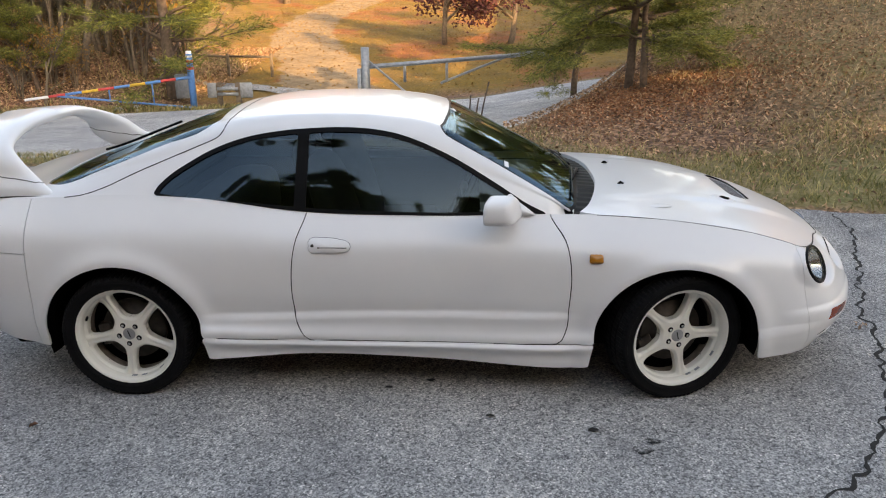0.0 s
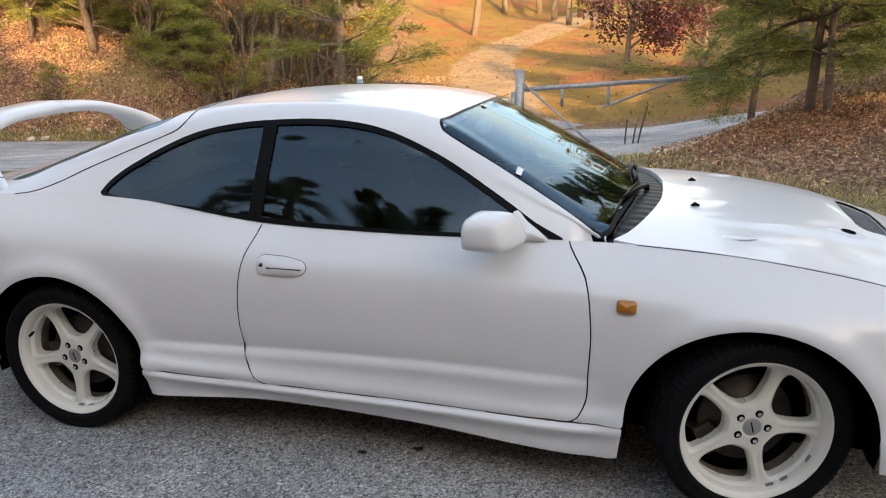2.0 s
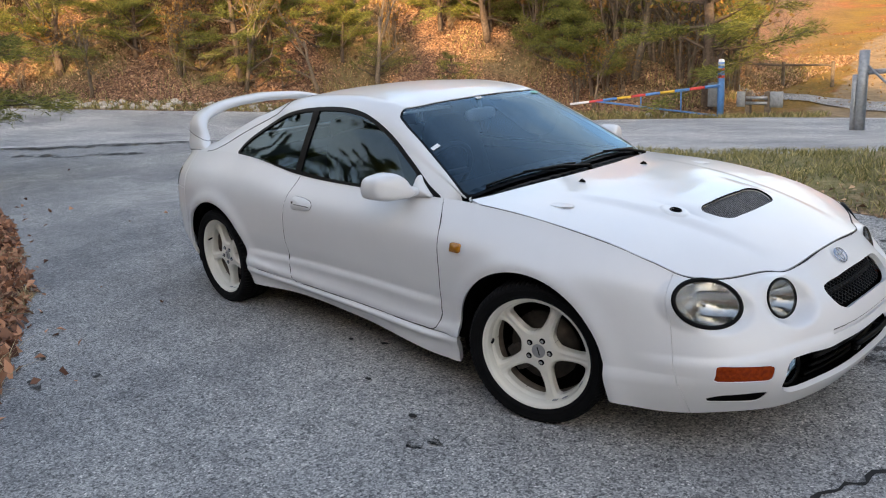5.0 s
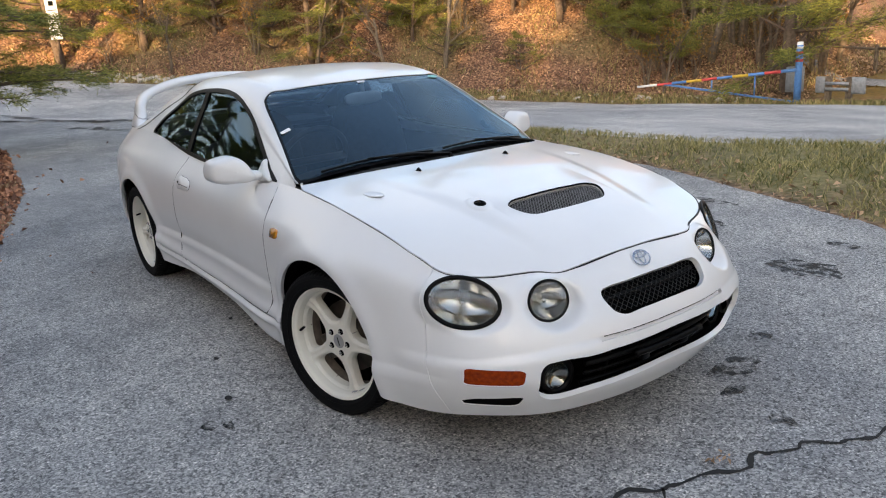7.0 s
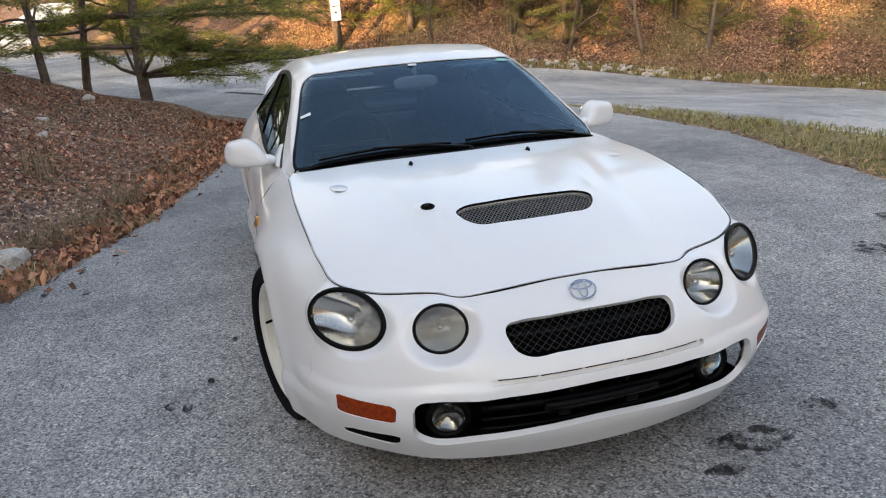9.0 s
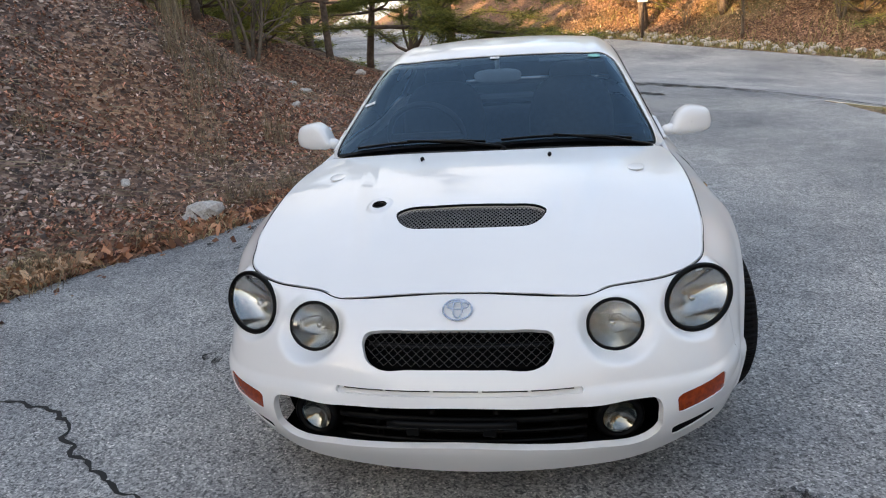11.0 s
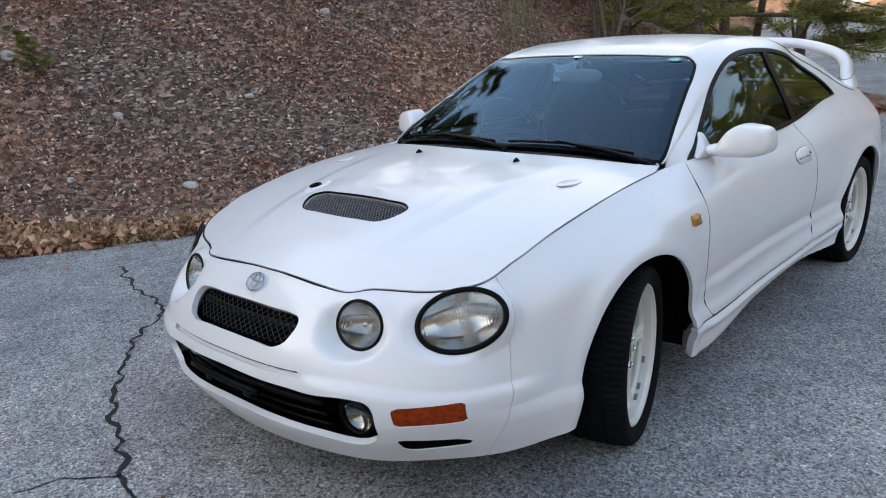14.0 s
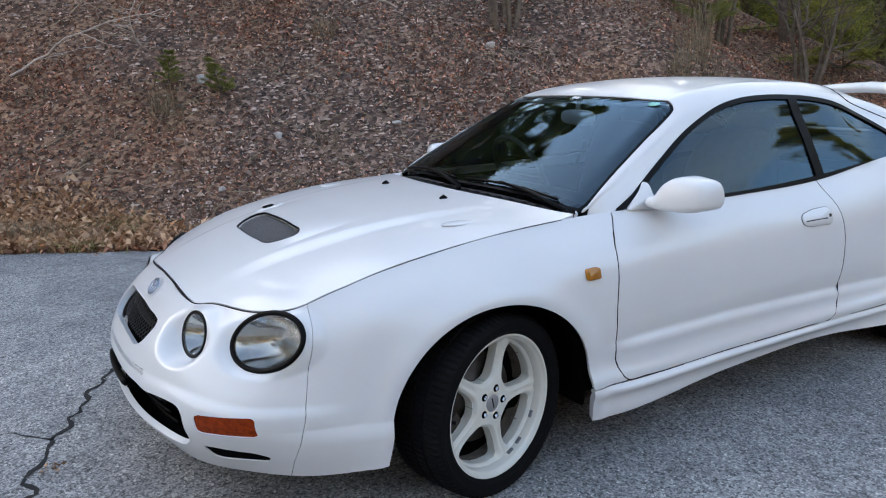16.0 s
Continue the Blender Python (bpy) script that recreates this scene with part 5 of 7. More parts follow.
# ---------------------------------------------------------------- rear wing
def wing():
    k = np.array([0, 1, 2, 3, 4, 5, 6.0])
    ctrl = np.array([(0.697, 0.912, -1.514, -1.916), (0.668, 0.949, -1.615, -1.976), (0.627, 0.999, -1.696, -2.021), (0.591, 1.074, -1.783, -2.043), (0.496, 1.133, -1.867, -2.104), (0.28, 1.186, -1.892, -2.147), (0.0, 1.204, -1.878, -2.187)])
    c = spline(k, ctrl, np.linspace(0, 6, 50))
    d = np.gradient(c[:, :2], axis=0)
    d /= np.linalg.norm(d, axis=1, keepdims=True)
    nrm = np.stack([d[:, 1], -d[:, 0]], -1)
    half = spline(k, [0.0337, 0.0381, 0.0381, 0.0359, 0.0329, 0.0338, 0.0371], np.linspace(0, 6, 50))
    ring = []
    sec = [(math.cos(a), math.sin(a)) for a in np.linspace(0, 2 * math.pi, 24, endpoint=False)]
    for i in range(50):
        y, z, xf, xr = c[i]
        row = []
        for a, b in sec:
            f = 0.5 - 0.5 * math.copysign(abs(a) ** 0.8, a)
            t = half[i] * b * (1 - 0.75 * f) * 1.15
            row.append((xf + (xr - xf) * f, y + nrm[i, 0] * t - 0.035 * f * (1 - i / 50), z + nrm[i, 1] * t + 0.016 * f * (i / 50)))
        ring.append(row)
    P = np.array(ring)
    n = len(sec)
    faces = [(i * n + j, (i + 1) * n + j, (i + 1) * n + (j + 1) % n, i * n + (j + 1) % n) for i in range(49) for j in range(n)]
    l = (P.reshape(-1, 3), faces)
    return joined(l, mirrored(l)), P


_wing, WP = wing()
rear_wing = part("rear_wing", _wing, M["paint"], car, "tall white arched rear wing")
for s in (1, -1):
    rim = []
    for j in range(WP.shape[1]):
        f = (WP[0, j, 0] - WP[0, 0, 0]) / (WP[0, 12, 0] - WP[0, 0, 0])
        i = int(np.argmin(np.abs(WP[:30, j, 2] - (0.985 + 0.050 * f))))
        rim.append((WP[i, j, 0], s * WP[i, j, 1], WP[i, j, 2]))
    part("wing_seam", tube(rim, 0.0022, 4, True), M["trim"], rear_wing)
    part("wing_foot_gap", tube([(p[0], s * p[1], p[2] + 0.004) for p in WP[0, :13]], 0.0036, 5), M["trim"], rear_wing)
rw = [(x, 0.08 + (x + 1.68) * -0.05, glass_at(0.08, x) + 0.012) for x in np.linspace(-1.70, -1.25, 10)]
part("rear_wiper", tube(rw, 0.007, 6), M["trim"], car)
# hatch shut lines
for s in (1, -1):
    pts = []
    for x, z in zip(*spline(np.arange(10), np.array([(-1.535, 0.936), (-1.44, 0.950), (-1.335, 0.984), (-1.226, 1.032), (-1.116, 1.076), (-1.007, 1.118), (-0.90, 1.159), (-0.853, 1.180), (-0.830, 1.207), (-0.821, 1.238)]), np.linspace(0, 9, 46)).T):
        k = np.argmin((GX - x) ** 2 + (GZ - z) ** 2)
        p = (GH + GN * 0.0005).reshape(-1, 3)[k]
        pts.append((x, s * p[1], z))
    part("hatch_seam", tube(pts, 0.0026, 4), M["trim"], car)
_i = int(np.argmin(np.abs(GX[:, -1] + 0.818)))
_rs = [tuple(p) for p in (GH[_i] + GN[_i] * 0.0004) if p[2] > 1.236]
part("hatch_seam", tube(_rs + [(x, -y, z) for x, y, z in _rs[::-1]], 0.002, 4), M["trim"], car)


# ---------------------------------------------------------------- wheels
def smooth_min(values, k):
    return -k * np.log(sum(np.exp(-v / k) for v in values))


def spoke_mesh():
    """One fifth of the wheel's face: a flat-topped spoke flowing into hub and rim."""
    rs, ws = np.linspace(0.024, 0.209, 62), np.radians(np.linspace(-36, 36, 73))
    R, W = np.meshgrid(rs, ws, indexing="ij")
    t = np.abs(R * np.sin(W))
    wid = spline([0.02, 0.06, 0.10, 0.14, 0.18, 0.21], [0.036, 0.029, 0.0215, 0.0175, 0.0200, 0.028], R)
    hole = smooth_min((t - wid, R - 0.076, 0.199 - R), 0.0075) - 0.002
    y = spline([0.02, 0.07, 0.12, 0.17, 0.21], [0.058, 0.058, 0.049, 0.048, 0.054], R)
    d = np.clip(-hole, 0, 0.02)
    y = y - 0.012 * (1 - np.clip(d / 0.011, 0, 1)) ** 1.6
    y = y + 0.004 * ramp01(np.abs(t - 0.0), 0.0, 0.012) * ramp01(R, 0.08, 0.12)
    P = np.stack([R * np.sin(W), y, R * np.cos(W)], -1)
    v, f = clipped(P, -hole)
    v = np.asarray(v)
    edges = collections.Counter()
    for q in f:
        for i, j in zip(q, q[1:] + q[:1]):
            edges[(min(i, j), max(i, j))] += 1
    rim_of = [e for e, c in edges.items() if c == 1]
    n = len(v)
    back = v.copy()
    back[:, 1] -= 0.032
    walls = []
    for i, j in rim_of:
        r0 = math.hypot(v[i][0], v[i][2])
        if r0 < 0.206 and abs(math.degrees(math.atan2(v[i][0], v[i][2]))) < 35.5 and r0 > 0.03:
            walls.append((i, j, n + j, n + i))
    me = mesh_data("spoke", np.concatenate([v, back]), [tuple(q) for q in f] + walls, M["rim"])
    me.polygons.foreach_set("use_smooth", [True] * len(f) + [False] * len(walls))
    return me


def wheel_set():
    prof = [(0.222, -0.085), (0.232, -0.100), (0.264, -0.112), (0.292, -0.110), (0.306, -0.101), (0.313, -0.086), (0.316, -0.054), (0.308, -0.052), (0.308, -0.042), (0.317, -0.040), (0.3175, -0.006), (0.309, -0.004), (0.309, 0.004), (0.3175, 0.006), (0.317, 0.040), (0.308, 0.042), (0.308, 0.052), (0.316, 0.054), (0.313, 0.086), (0.306, 0.101), (0.292, 0.110), (0.278, 0.1125), (0.276, 0.1110), (0.250, 0.108), (0.246, 0.1095), (0.232, 0.101), (0.222, 0.085)]
    seg = 258
    v, f = lathe(prof, seg)
    m = len(prof)
    for k in range(seg):
        for ring_of, shift, cut in (((4, 5, 6), 0, 0.976), ((9, 10), 1, 0.985), ((13, 14), 2, 0.985), ((17, 18, 19), 0, 0.976)):
            if (k + shift) % 3 == 0:
                for i in ring_of:
                    v[k * m + i, [0, 2]] *= cut
    rad = np.hypot(v[:, 0], v[:, 2])
    v[:, [0, 2]] *= ((0.230 + (rad - 0.222) * 0.785) / rad)[:, None]
    tyre = mesh_data("tyre", v, f, M["rubber"], False)
    rim = lathe([(0.200, -0.02), (0.203, 0.030), (0.206, 0.062), (0.210, 0.080), (0.212, 0.086), (0.219, 0.087), (0.2195, 0.094), (0.223, 0.0965), (0.232, 0.097), (0.237, 0.091), (0.235, 0.080), (0.215, 0.05), (0.208, -0.02)], 96)
    rim = mesh_data("rim", *rim, M["rim"])
    barrel = mesh_data("barrel", *lathe([(0.199, 0.020), (0.198, -0.10)], 64), M["barrel"])
    hub = mesh_data("hub", *lathe([(0.0, 0.054), (0.030, 0.054), (0.031, 0.0575), (0.034, 0.0592), (0.040, 0.0588), (0.052, 0.0585), (0.0565, 0.0565)], 48), M["rim"])
    cap = mesh_data("centre_cap", *lathe([(0.0, 0.0600), (0.027, 0.0595), (0.0325, 0.0565), (0.0325, 0.05)], 36), M["cap"])
    print_bar = mesh_data("print_bar", *box_vf(-0.018, 0.018, 0.0592, 0.0606, -0.0022, 0.0022), M["trim"], False)
    # near-black disc on the hub stands for each lug recess's shade
    well = mesh_data("lug_well_shade", *lathe([(0.0, 0.0590), (0.0128, 0.0590), (0.0128, 0.0560)], 16), M["cavity"])
    nut = mesh_data("lug_nut", *lathe([(0.0, 0.0690), (0.005, 0.0685), (0.0075, 0.0640), (0.0075, 0.0560)], 6), M["chrome"], False)
    disc = mesh_data("brake_disc", *lathe([(0.06, 0.004), (0.075, 0.004), (0.078, -0.006), (0.148, -0.006), (0.149, -0.030), (0.06, -0.030)], 48), M["steel"])
    # near-black disc gives the shade seen between the spokes
    drum = mesh_data("spoke_shade_disc", *lathe([(0.0, -0.032), (0.199, -0.032)], 40), M["cavity"])
    cal = bevelled(box_vf(-0.055, 0.055, -0.045, 0.014, 0.10, 0.165), 0.012)
    calm = bpy.data.meshes.new("caliper")
    cal.to_mesh(calm)
    cal.free()
    calm.materials.append(M["steel"])
    valve = mesh_data("valve", *tube([(0.0, 0.055, 0.199), (0.0, 0.085, 0.190)], 0.0055, 8), M["trim"])
    mark = mesh_data("balance_weight", *box_vf(-0.012, 0.012, 0.058, 0.070, 0.2035, 0.2065), M["grey"], False)
    return tyre, rim, spoke_mesh(), hub, cap, nut, disc, drum, calm, valve, barrel, print_bar, well, mark


TYRE, RIM, SPOKE, HUB, CAP, NUT, BRAKE, DRUM, CALIPER, VALVE, BARREL, PRINT, WELL, WEIGHT = wheel_set()
for me in (RIM, SPOKE, DRUM, BARREL, VALVE, WEIGHT):
    me.transform(Matrix.Diagonal((1.034, 1.0, 1.034, 1.0)))


def wheel(x, y, steer, spin):
    """One wheel: tyre, rim, five spokes, hub, nuts and brake."""
    w = new("wheel")
    w.parent = car
    s = 1 if y > 0 else -1
    w.matrix_basis = pose(x, y, 0.299, 0, 0, steer + (0 if s > 0 else 180)) @ pose(0, 0, 0, 0, spin, 0)
    part("tyre", TYRE, None, w, "black low-profile tyre")
    part("rim", RIM, None, w)
    part("hub", HUB, None, w)
    part("barrel", BARREL, None, w)
    cp = part("centre_cap", CAP, None, w, "grey centre cap")
    pb = part("print_bar", PRINT, None, cp)
    pb.rotation_euler = (0, radians(-spin - 75), 0)
    for a in (150, 163, 190):
        part("balance_weight", WEIGHT, None, w).rotation_euler = (0, radians(a), 0)
    part("brake_disc", BRAKE, None, w)
    part("spoke_shade_disc", DRUM, None, w)
    c = part("caliper", CALIPER, None, w)
    c.rotation_euler = (0, radians(70), 0)
    v = part("valve", VALVE, None, w)
    v.rotation_euler = (0, radians(36), 0)
    for k in range(5):
        sp = part("spoke", SPOKE, None, w)
        sp.rotation_euler = (0, radians(72 * k), 0)
        nt = part("lug_nut", NUT, None, w)
        a = radians(72 * k)
        nt.location = (0.0490 * math.sin(a), 0, 0.0490 * math.cos(a))
        part("lug_well_shade", WELL, None, w).location = nt.location


wheel(WB - 0.024, -0.765, 15.0, 49.0)
wheel(WB - 0.024, 0.765, 15.0, 52.0)
wheel(-WB - 0.020, -0.765, 0.0, 30.0)
wheel(-WB - 0.020, 0.765, 0.0, 30.0)
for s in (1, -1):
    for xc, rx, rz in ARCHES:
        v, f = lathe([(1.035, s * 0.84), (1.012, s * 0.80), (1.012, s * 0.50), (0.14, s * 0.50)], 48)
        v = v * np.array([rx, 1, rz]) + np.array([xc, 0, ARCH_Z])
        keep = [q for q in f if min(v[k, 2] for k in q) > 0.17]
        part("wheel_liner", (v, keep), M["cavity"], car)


# ---------------------------------------------------------------- cabin
def seat_part(y):
    base = bevelled(box_vf(-0.36, 0.14, y - 0.24, y + 0.24, 0.40, 0.55), 0.06, 3)
    s = part("front_seat", base, M["seat"], car, "dark cloth bucket seat")
    b = egg((0, 0, 0), 0.085, 0.235, 0.31, 3.2)
    b[0][:, 0] -= 0.28 * (b[0][:, 2] + 0.3) + 0.0
    b[0][:] += np.array((-0.26, y, 0.76))
    part("backrest", b, M["seat"], s)
    h = egg((-0.50, y, 1.07), 0.05, 0.12, 0.075, 2.8)
    part("headrest", h, M["seat"], s)


for y in (-0.36, 0.36):
    seat_part(y)
rb = egg((-0.98, 0, 0.66), 0.16, 0.58, 0.20, 3.5)
part("rear_bench", rb, M["seat"], car)
db = egg((0.58, 0, 0.77), 0.22, 0.66, 0.085, 3.2)
part("dashboard", db, M["dash"], car, "dark grey dashboard")
part("parcel_shelf", bevelled(box_vf(-1.62, -1.18, -0.55, 0.55, 0.86, 0.89), 0.01), M["dash"], car)
part("cabin_floor", bevelled(box_vf(-1.75, 0.70, -0.70, 0.70, 0.33, 0.39), 0.01), M["cavity"], car)
part("bulkhead", bevelled(box_vf(0.66, 0.70, -0.68, 0.68, 0.36, 0.80), 0.01), M["cavity"], car)
swc = Vector((0.28, -0.36, 0.86))
sw = [tuple(swc + Vector((0.085 * math.sin(a), 0.185 * math.cos(a), 0.165 * math.sin(a)))) for a in np.linspace(0, 2 * math.pi, 32, endpoint=False)]
wheel_rim = part("steering_wheel", tube(sw, 0.015, 8, True), M["dash"], car)
part("wheel_spoke", tube([sw[0], tuple(swc), sw[16]], 0.02, 6), M["dash"], wheel_rim)
part("rear_view_mirror", egg((0.22, 0.0, 1.130), 0.018, 0.115, 0.034, 3.0, 24, 12), M["dashlight"], car)
part("mirror_stalk", tube([(0.22, 0, 1.150), (0.215, 0, 1.222)], 0.012, 8), M["dashlight"], car)
for y in (-0.36, 0.36):
    part("sun_visor", bevelled(box_vf(0.06, 0.20, y - 0.16, y + 0.16, 1.185, 1.197), 0.004), M["dashlight"], car)


def sticker(x, y, w, h, mat_, label, n=None):
    z = glass_at(y, x)
    pts = []
    if n:
        pts = [(x - h * math.sin(a) * 0.88, y + w * math.cos(a)) for a in np.linspace(0, 2 * math.pi, n, endpoint=False)]
    else:
        pts = [(x - h, y - w), (x + h, y - w), (x + h, y + w), (x - h, y + w)]
    v = [(a, b, glass_at(b, a) + 0.001) for a, b in pts]
    part("sticker", (np.array(v), [tuple(range(len(v)))]), mat_, car, label, False)


sticker(0.478, -0.585, 0.024, 0.010, M["white"], "small white windscreen label")
sticker(0.215, 0.462, 0.030, 0.018, M["teal"], "round pale green windscreen sticker", 20)
sticker(0.225, -0.01, 0.022, 0.010, M["white"], "small white windscreen label")


# ================================================================ surroundings
rng = np.random.default_rng(7)


def at_ground(x, y, up=0.0):
    return (x, y, float(land(x, y)) + up)


# ---------------------------------------------------------------- asphalt cracks, stains, joints
def ribbon(points, width, up=0.0085, jag=0.02, step=0.05, seed=1):
    """A ragged dark strip lying on the ground."""
    r = np.random.default_rng(seed)
    p = np.array(points, float)
    k = np.concatenate([[0], np.cumsum(np.linalg.norm(np.diff(p, axis=0), axis=1))])
    q = np.stack([np.interp(np.arange(0, k[-1], step), k, p[:, i]) for i in (0, 1)], -1)
    n = len(q)
    q = q + np.stack([np.convolve(r.normal(0, jag, n), [0.3, 0.5, 0.3], "same"), np.convolve(r.normal(0, jag, n), [0.3, 0.5, 0.3], "same")], -1)
    d = np.gradient(q, axis=0)
    d /= np.linalg.norm(d, axis=1, keepdims=True) + 1e-9
    s = np.stack([-d[:, 1], d[:, 0]], -1)
    w = (width * (0.35 + 0.9 * r.random(n)) / 2)[:, None]
    a, b = q + s * w, q - s * w
    v = np.concatenate([np.column_stack([e, land(e[:, 0], e[:, 1]) + up]) for e in (a, b)])
    return v, [(i, i + 1, n + i + 1, n + i) for i in range(n - 1)]


def blotch(x, y, rx, ry, seed, up=0.008):
    r = np.random.default_rng(seed)
    n = 22
    w = np.linspace(0, 2 * math.pi, n, endpoint=False)
    f = 0.75 + 0.5 * np.convolve(np.tile(r.random(n), 3), [0.25, 0.5, 0.25], "same")[n:2 * n] - 0.2 * (r.random(n) > 0.8)
    px, py = x + rx * f * np.cos(w), y + ry * f * np.sin(w)
    v = np.column_stack([np.append(px, x), np.append(py, y), np.append(land(px, py), land(x, y)) + up])
    return v, [(i, (i + 1) % n, n) for i in range(n)]


road_obj = bpy.data.objects["drive"]
part("crack", ribbon([(1.28, -2.75), (1.44, -2.22), (1.475, -1.89), (1.61, -1.63), (1.86, -1.45), (2.04, -1.19), (2.20, -0.95), (2.33, -0.65), (2.46, -0.33), (2.55, 0.03), (2.68, 0.37), (2.80, 0.62), (2.97, 0.97), (3.27, 1.76), (3.36, 2.25)], 0.022, jag=0.021, step=0.028, seed=3), M["crack"], road_obj, "jagged black crack across the asphalt")
part("crack", ribbon([(2.47, -0.33), (2.60, -0.47), (2.76, -0.52)], 0.009, jag=0.012, step=0.03, seed=5), M["crack"], road_obj)
part("crack", ribbon([(-16.5, -0.9), (-14.8, 0.30), (-12.6, 1.7), (-10.3, 3.2), (-8.2, 4.1), (-6.6, 4.5)], 0.12, 0.024, jag=0.04, step=0.12, seed=6), M["crack"], road_obj, "black tarred joint between drive and road")
for i, (x, y, a, b) in enumerate([(1.02, -1.31, 0.045, 0.032), (1.63, 1.98, 0.22, 0.15), (1.59, 2.52, 0.12, 0.05), (2.11, 0.60, 0.07, 0.15), (2.22, 0.42, 0.04, 0.08), (2.48, 0.33, 0.06, 0.035), (0.66, 2.43, 0.13, 0.10), (0.12, -0.72, 0.022, 0.014), (-0.08, -0.79, 0.018, 0.012),
                                   (0.84, -1.16, 0.025, 0.014), (1.06, -1.25, 0.06, 0.02), (2.0, 0.95, 0.05, 0.06), (0.40, -1.05, 0.02, 0.012), (1.86, 2.75, 0.08, 0.035), (0.30, 3.0, 0.20, 0.06), (-0.9, -2.15, 0.08, 0.03), (-0.75, -1.9, 0.05, 0.02), (-1.3, -2.0, 0.10, 0.02)]):
    part("stain", blotch(x, y, a, b, 20 + i * 7, 0.0085 + 0.0004 * i), M["stain"] if a > 0.03 else M["crack"], road_obj, "dark oil spot")
part("stain", ribbon([(-17.4, 0.1), (-15.0, 0.75), (-12.8, 1.35), (-11.2, 2.4), (-10.4, 3.2)], 0.42, 0.022, 0.05, 0.10, 11), M["tar"], road_obj, "dark wet-looking tar patch")
part("stain", ribbon([(-12.2, 0.75), (-10.8, 1.2), (-9.4, 2.1)], 0.30, 0.018, 0.06, 0.10, 12), M["tar"], road_obj, "dark wet-looking tar patch")


# ---------------------------------------------------------------- scatter: leaves, chips, blades
def scatter(n, x0, x1, d0, d1, edge, sign, accept=None):
    """Random places beside a curve: x, and distance from it."""
    x = rng.uniform(x0, x1, n)
    d = rng.uniform(d0, d1, n)
    y = edge(x) + sign * d
    if accept is not None:
        ok = rng.random(n) < accept(x, y, d)
        x, y = x[ok], y[ok]
    return x, y


def leaves_at(x, y, size, lift=0.012, upright=0.5):
    """Small curled leaves lying at the places given."""
    n = len(x)
    z = land(x, y)
    s = size * rng.uniform(0.5, 1.3, n)
    w = rng.uniform(0, 2 * math.pi, n)
    ax = np.stack([np.cos(w), np.sin(w), rng.normal(0, upright, n)], -1)
    bx = np.stack([-np.sin(w), np.cos(w), rng.normal(0, upright, n)], -1) * 0.55
    c = np.stack([x, y, z + lift * rng.uniform(0.3, 2.0, n)], -1)
    curl = np.stack([0 * x, 0 * x, rng.uniform(0.0, 0.35, n)], -1)
    a = c + (ax * 0.5) * s[:, None]
    b = c + (bx * 0.5 + curl) * s[:, None]
    d = c - (ax * 0.5) * s[:, None]
    e = c + (-bx * 0.5 + curl) * s[:, None]
    v = np.stack([a, b, d, e], 1).reshape(-1, 3)
    i = np.arange(n) * 4
    return v, np.concatenate([np.stack([i, i + 1, i + 2], -1), np.stack([i, i + 2, i + 3], -1)]).tolist()


def chips_at(x, y, size):
    n = len(x)
    z = land(x, y)
    s = size * (0.45 + 2.6 * rng.random(n) ** 5)
    w = rng.uniform(0, 2 * math.pi, n)
    c = np.stack([x, y, z - 0.003], -1)
    pts = []
    for k, (r, h) in enumerate(((1, 0), (0.8, 0), (1.1, 0), (0.7, 0), (0.4, 0.5), (0.45, 0.42))):
        a = w + k * 1.571 + (0.6 if k > 3 else 0) + rng.normal(0, 0.2, n)
        if k == 5:
            a = w + 4 * 1.571 + 3.5
        pts.append(c + np.stack([np.cos(a) * r * s, np.sin(a) * r * s * 0.7, h * s * rng.uniform(0.5, 1.2, n)], -1))
    v = np.stack(pts, 1).reshape(-1, 3)
    i = (np.arange(n) * 6)[:, None]
    f = [np.concatenate([i + a, i + b, i + c_], 1) for a, b, c_ in ((0, 1, 4), (1, 2, 5), (1, 5, 4), (2, 3, 5), (3, 0, 4), (3, 4, 5))]
    return v, np.concatenate(f).tolist()


def blades_at(x, y, height, width=0.006, lean=0.5):
    n = len(x)
    z = land(x, y)
    h = height * rng.uniform(0.4, 1.3, n)
    w = rng.uniform(0, 2 * math.pi, n)
    side = np.stack([np.cos(w), np.sin(w), 0 * w], -1) * width
    l = rng.normal(0, lean, (n, 2)) * h[:, None]
    c = np.stack([x, y, z - 0.005], -1)
    m = c + np.stack([l[:, 0] * 0.4, l[:, 1] * 0.4, h * 0.65], -1)
    t = c + np.stack([l[:, 0], l[:, 1], h * 0.95], -1)
    v = np.stack([c - side, c + side, m + side * 0.8, m - side * 0.8, t], 1).reshape(-1, 3)
    i = (np.arange(n) * 5)[:, None]
    f = [tuple(q) for q in np.concatenate([i, i + 1, i + 2, i + 3], 1).tolist()] + [tuple(q) for q in np.concatenate([i + 3, i + 2, i + 4], 1).tolist()]
    return v, f


def stuff(name, vf, material, label, category):
    tagged(part(name, vf, material, None, "", False), label, category, kind="stuff")


bank_x = (-9.0, 5.0)
patchy = lambda x, y, d: 0.35 + 0.65 * ramp01(wiggle(x, y, 1.1, 0.4), -0.8, 0.8)
x1, y1 = scatter(100000, *bank_x, 0.05, 7.5, bank_edge, -1, patchy)
x2, y2 = scatter(13000, -9.5, 6.0, -0.05, 0.95, bank_edge, -1, lambda x, y, d: np.clip(1.0 - np.abs(d - 0.18) * np.interp(x, [-5.0, -2.5, 0.5, 2.0], [1.6, 2.8, 2.8, 1.8]), 0, 1))
x3, y3 = scatter(7000, -9.0, 6.0, 7.5, 14.0, bank_edge, -1)
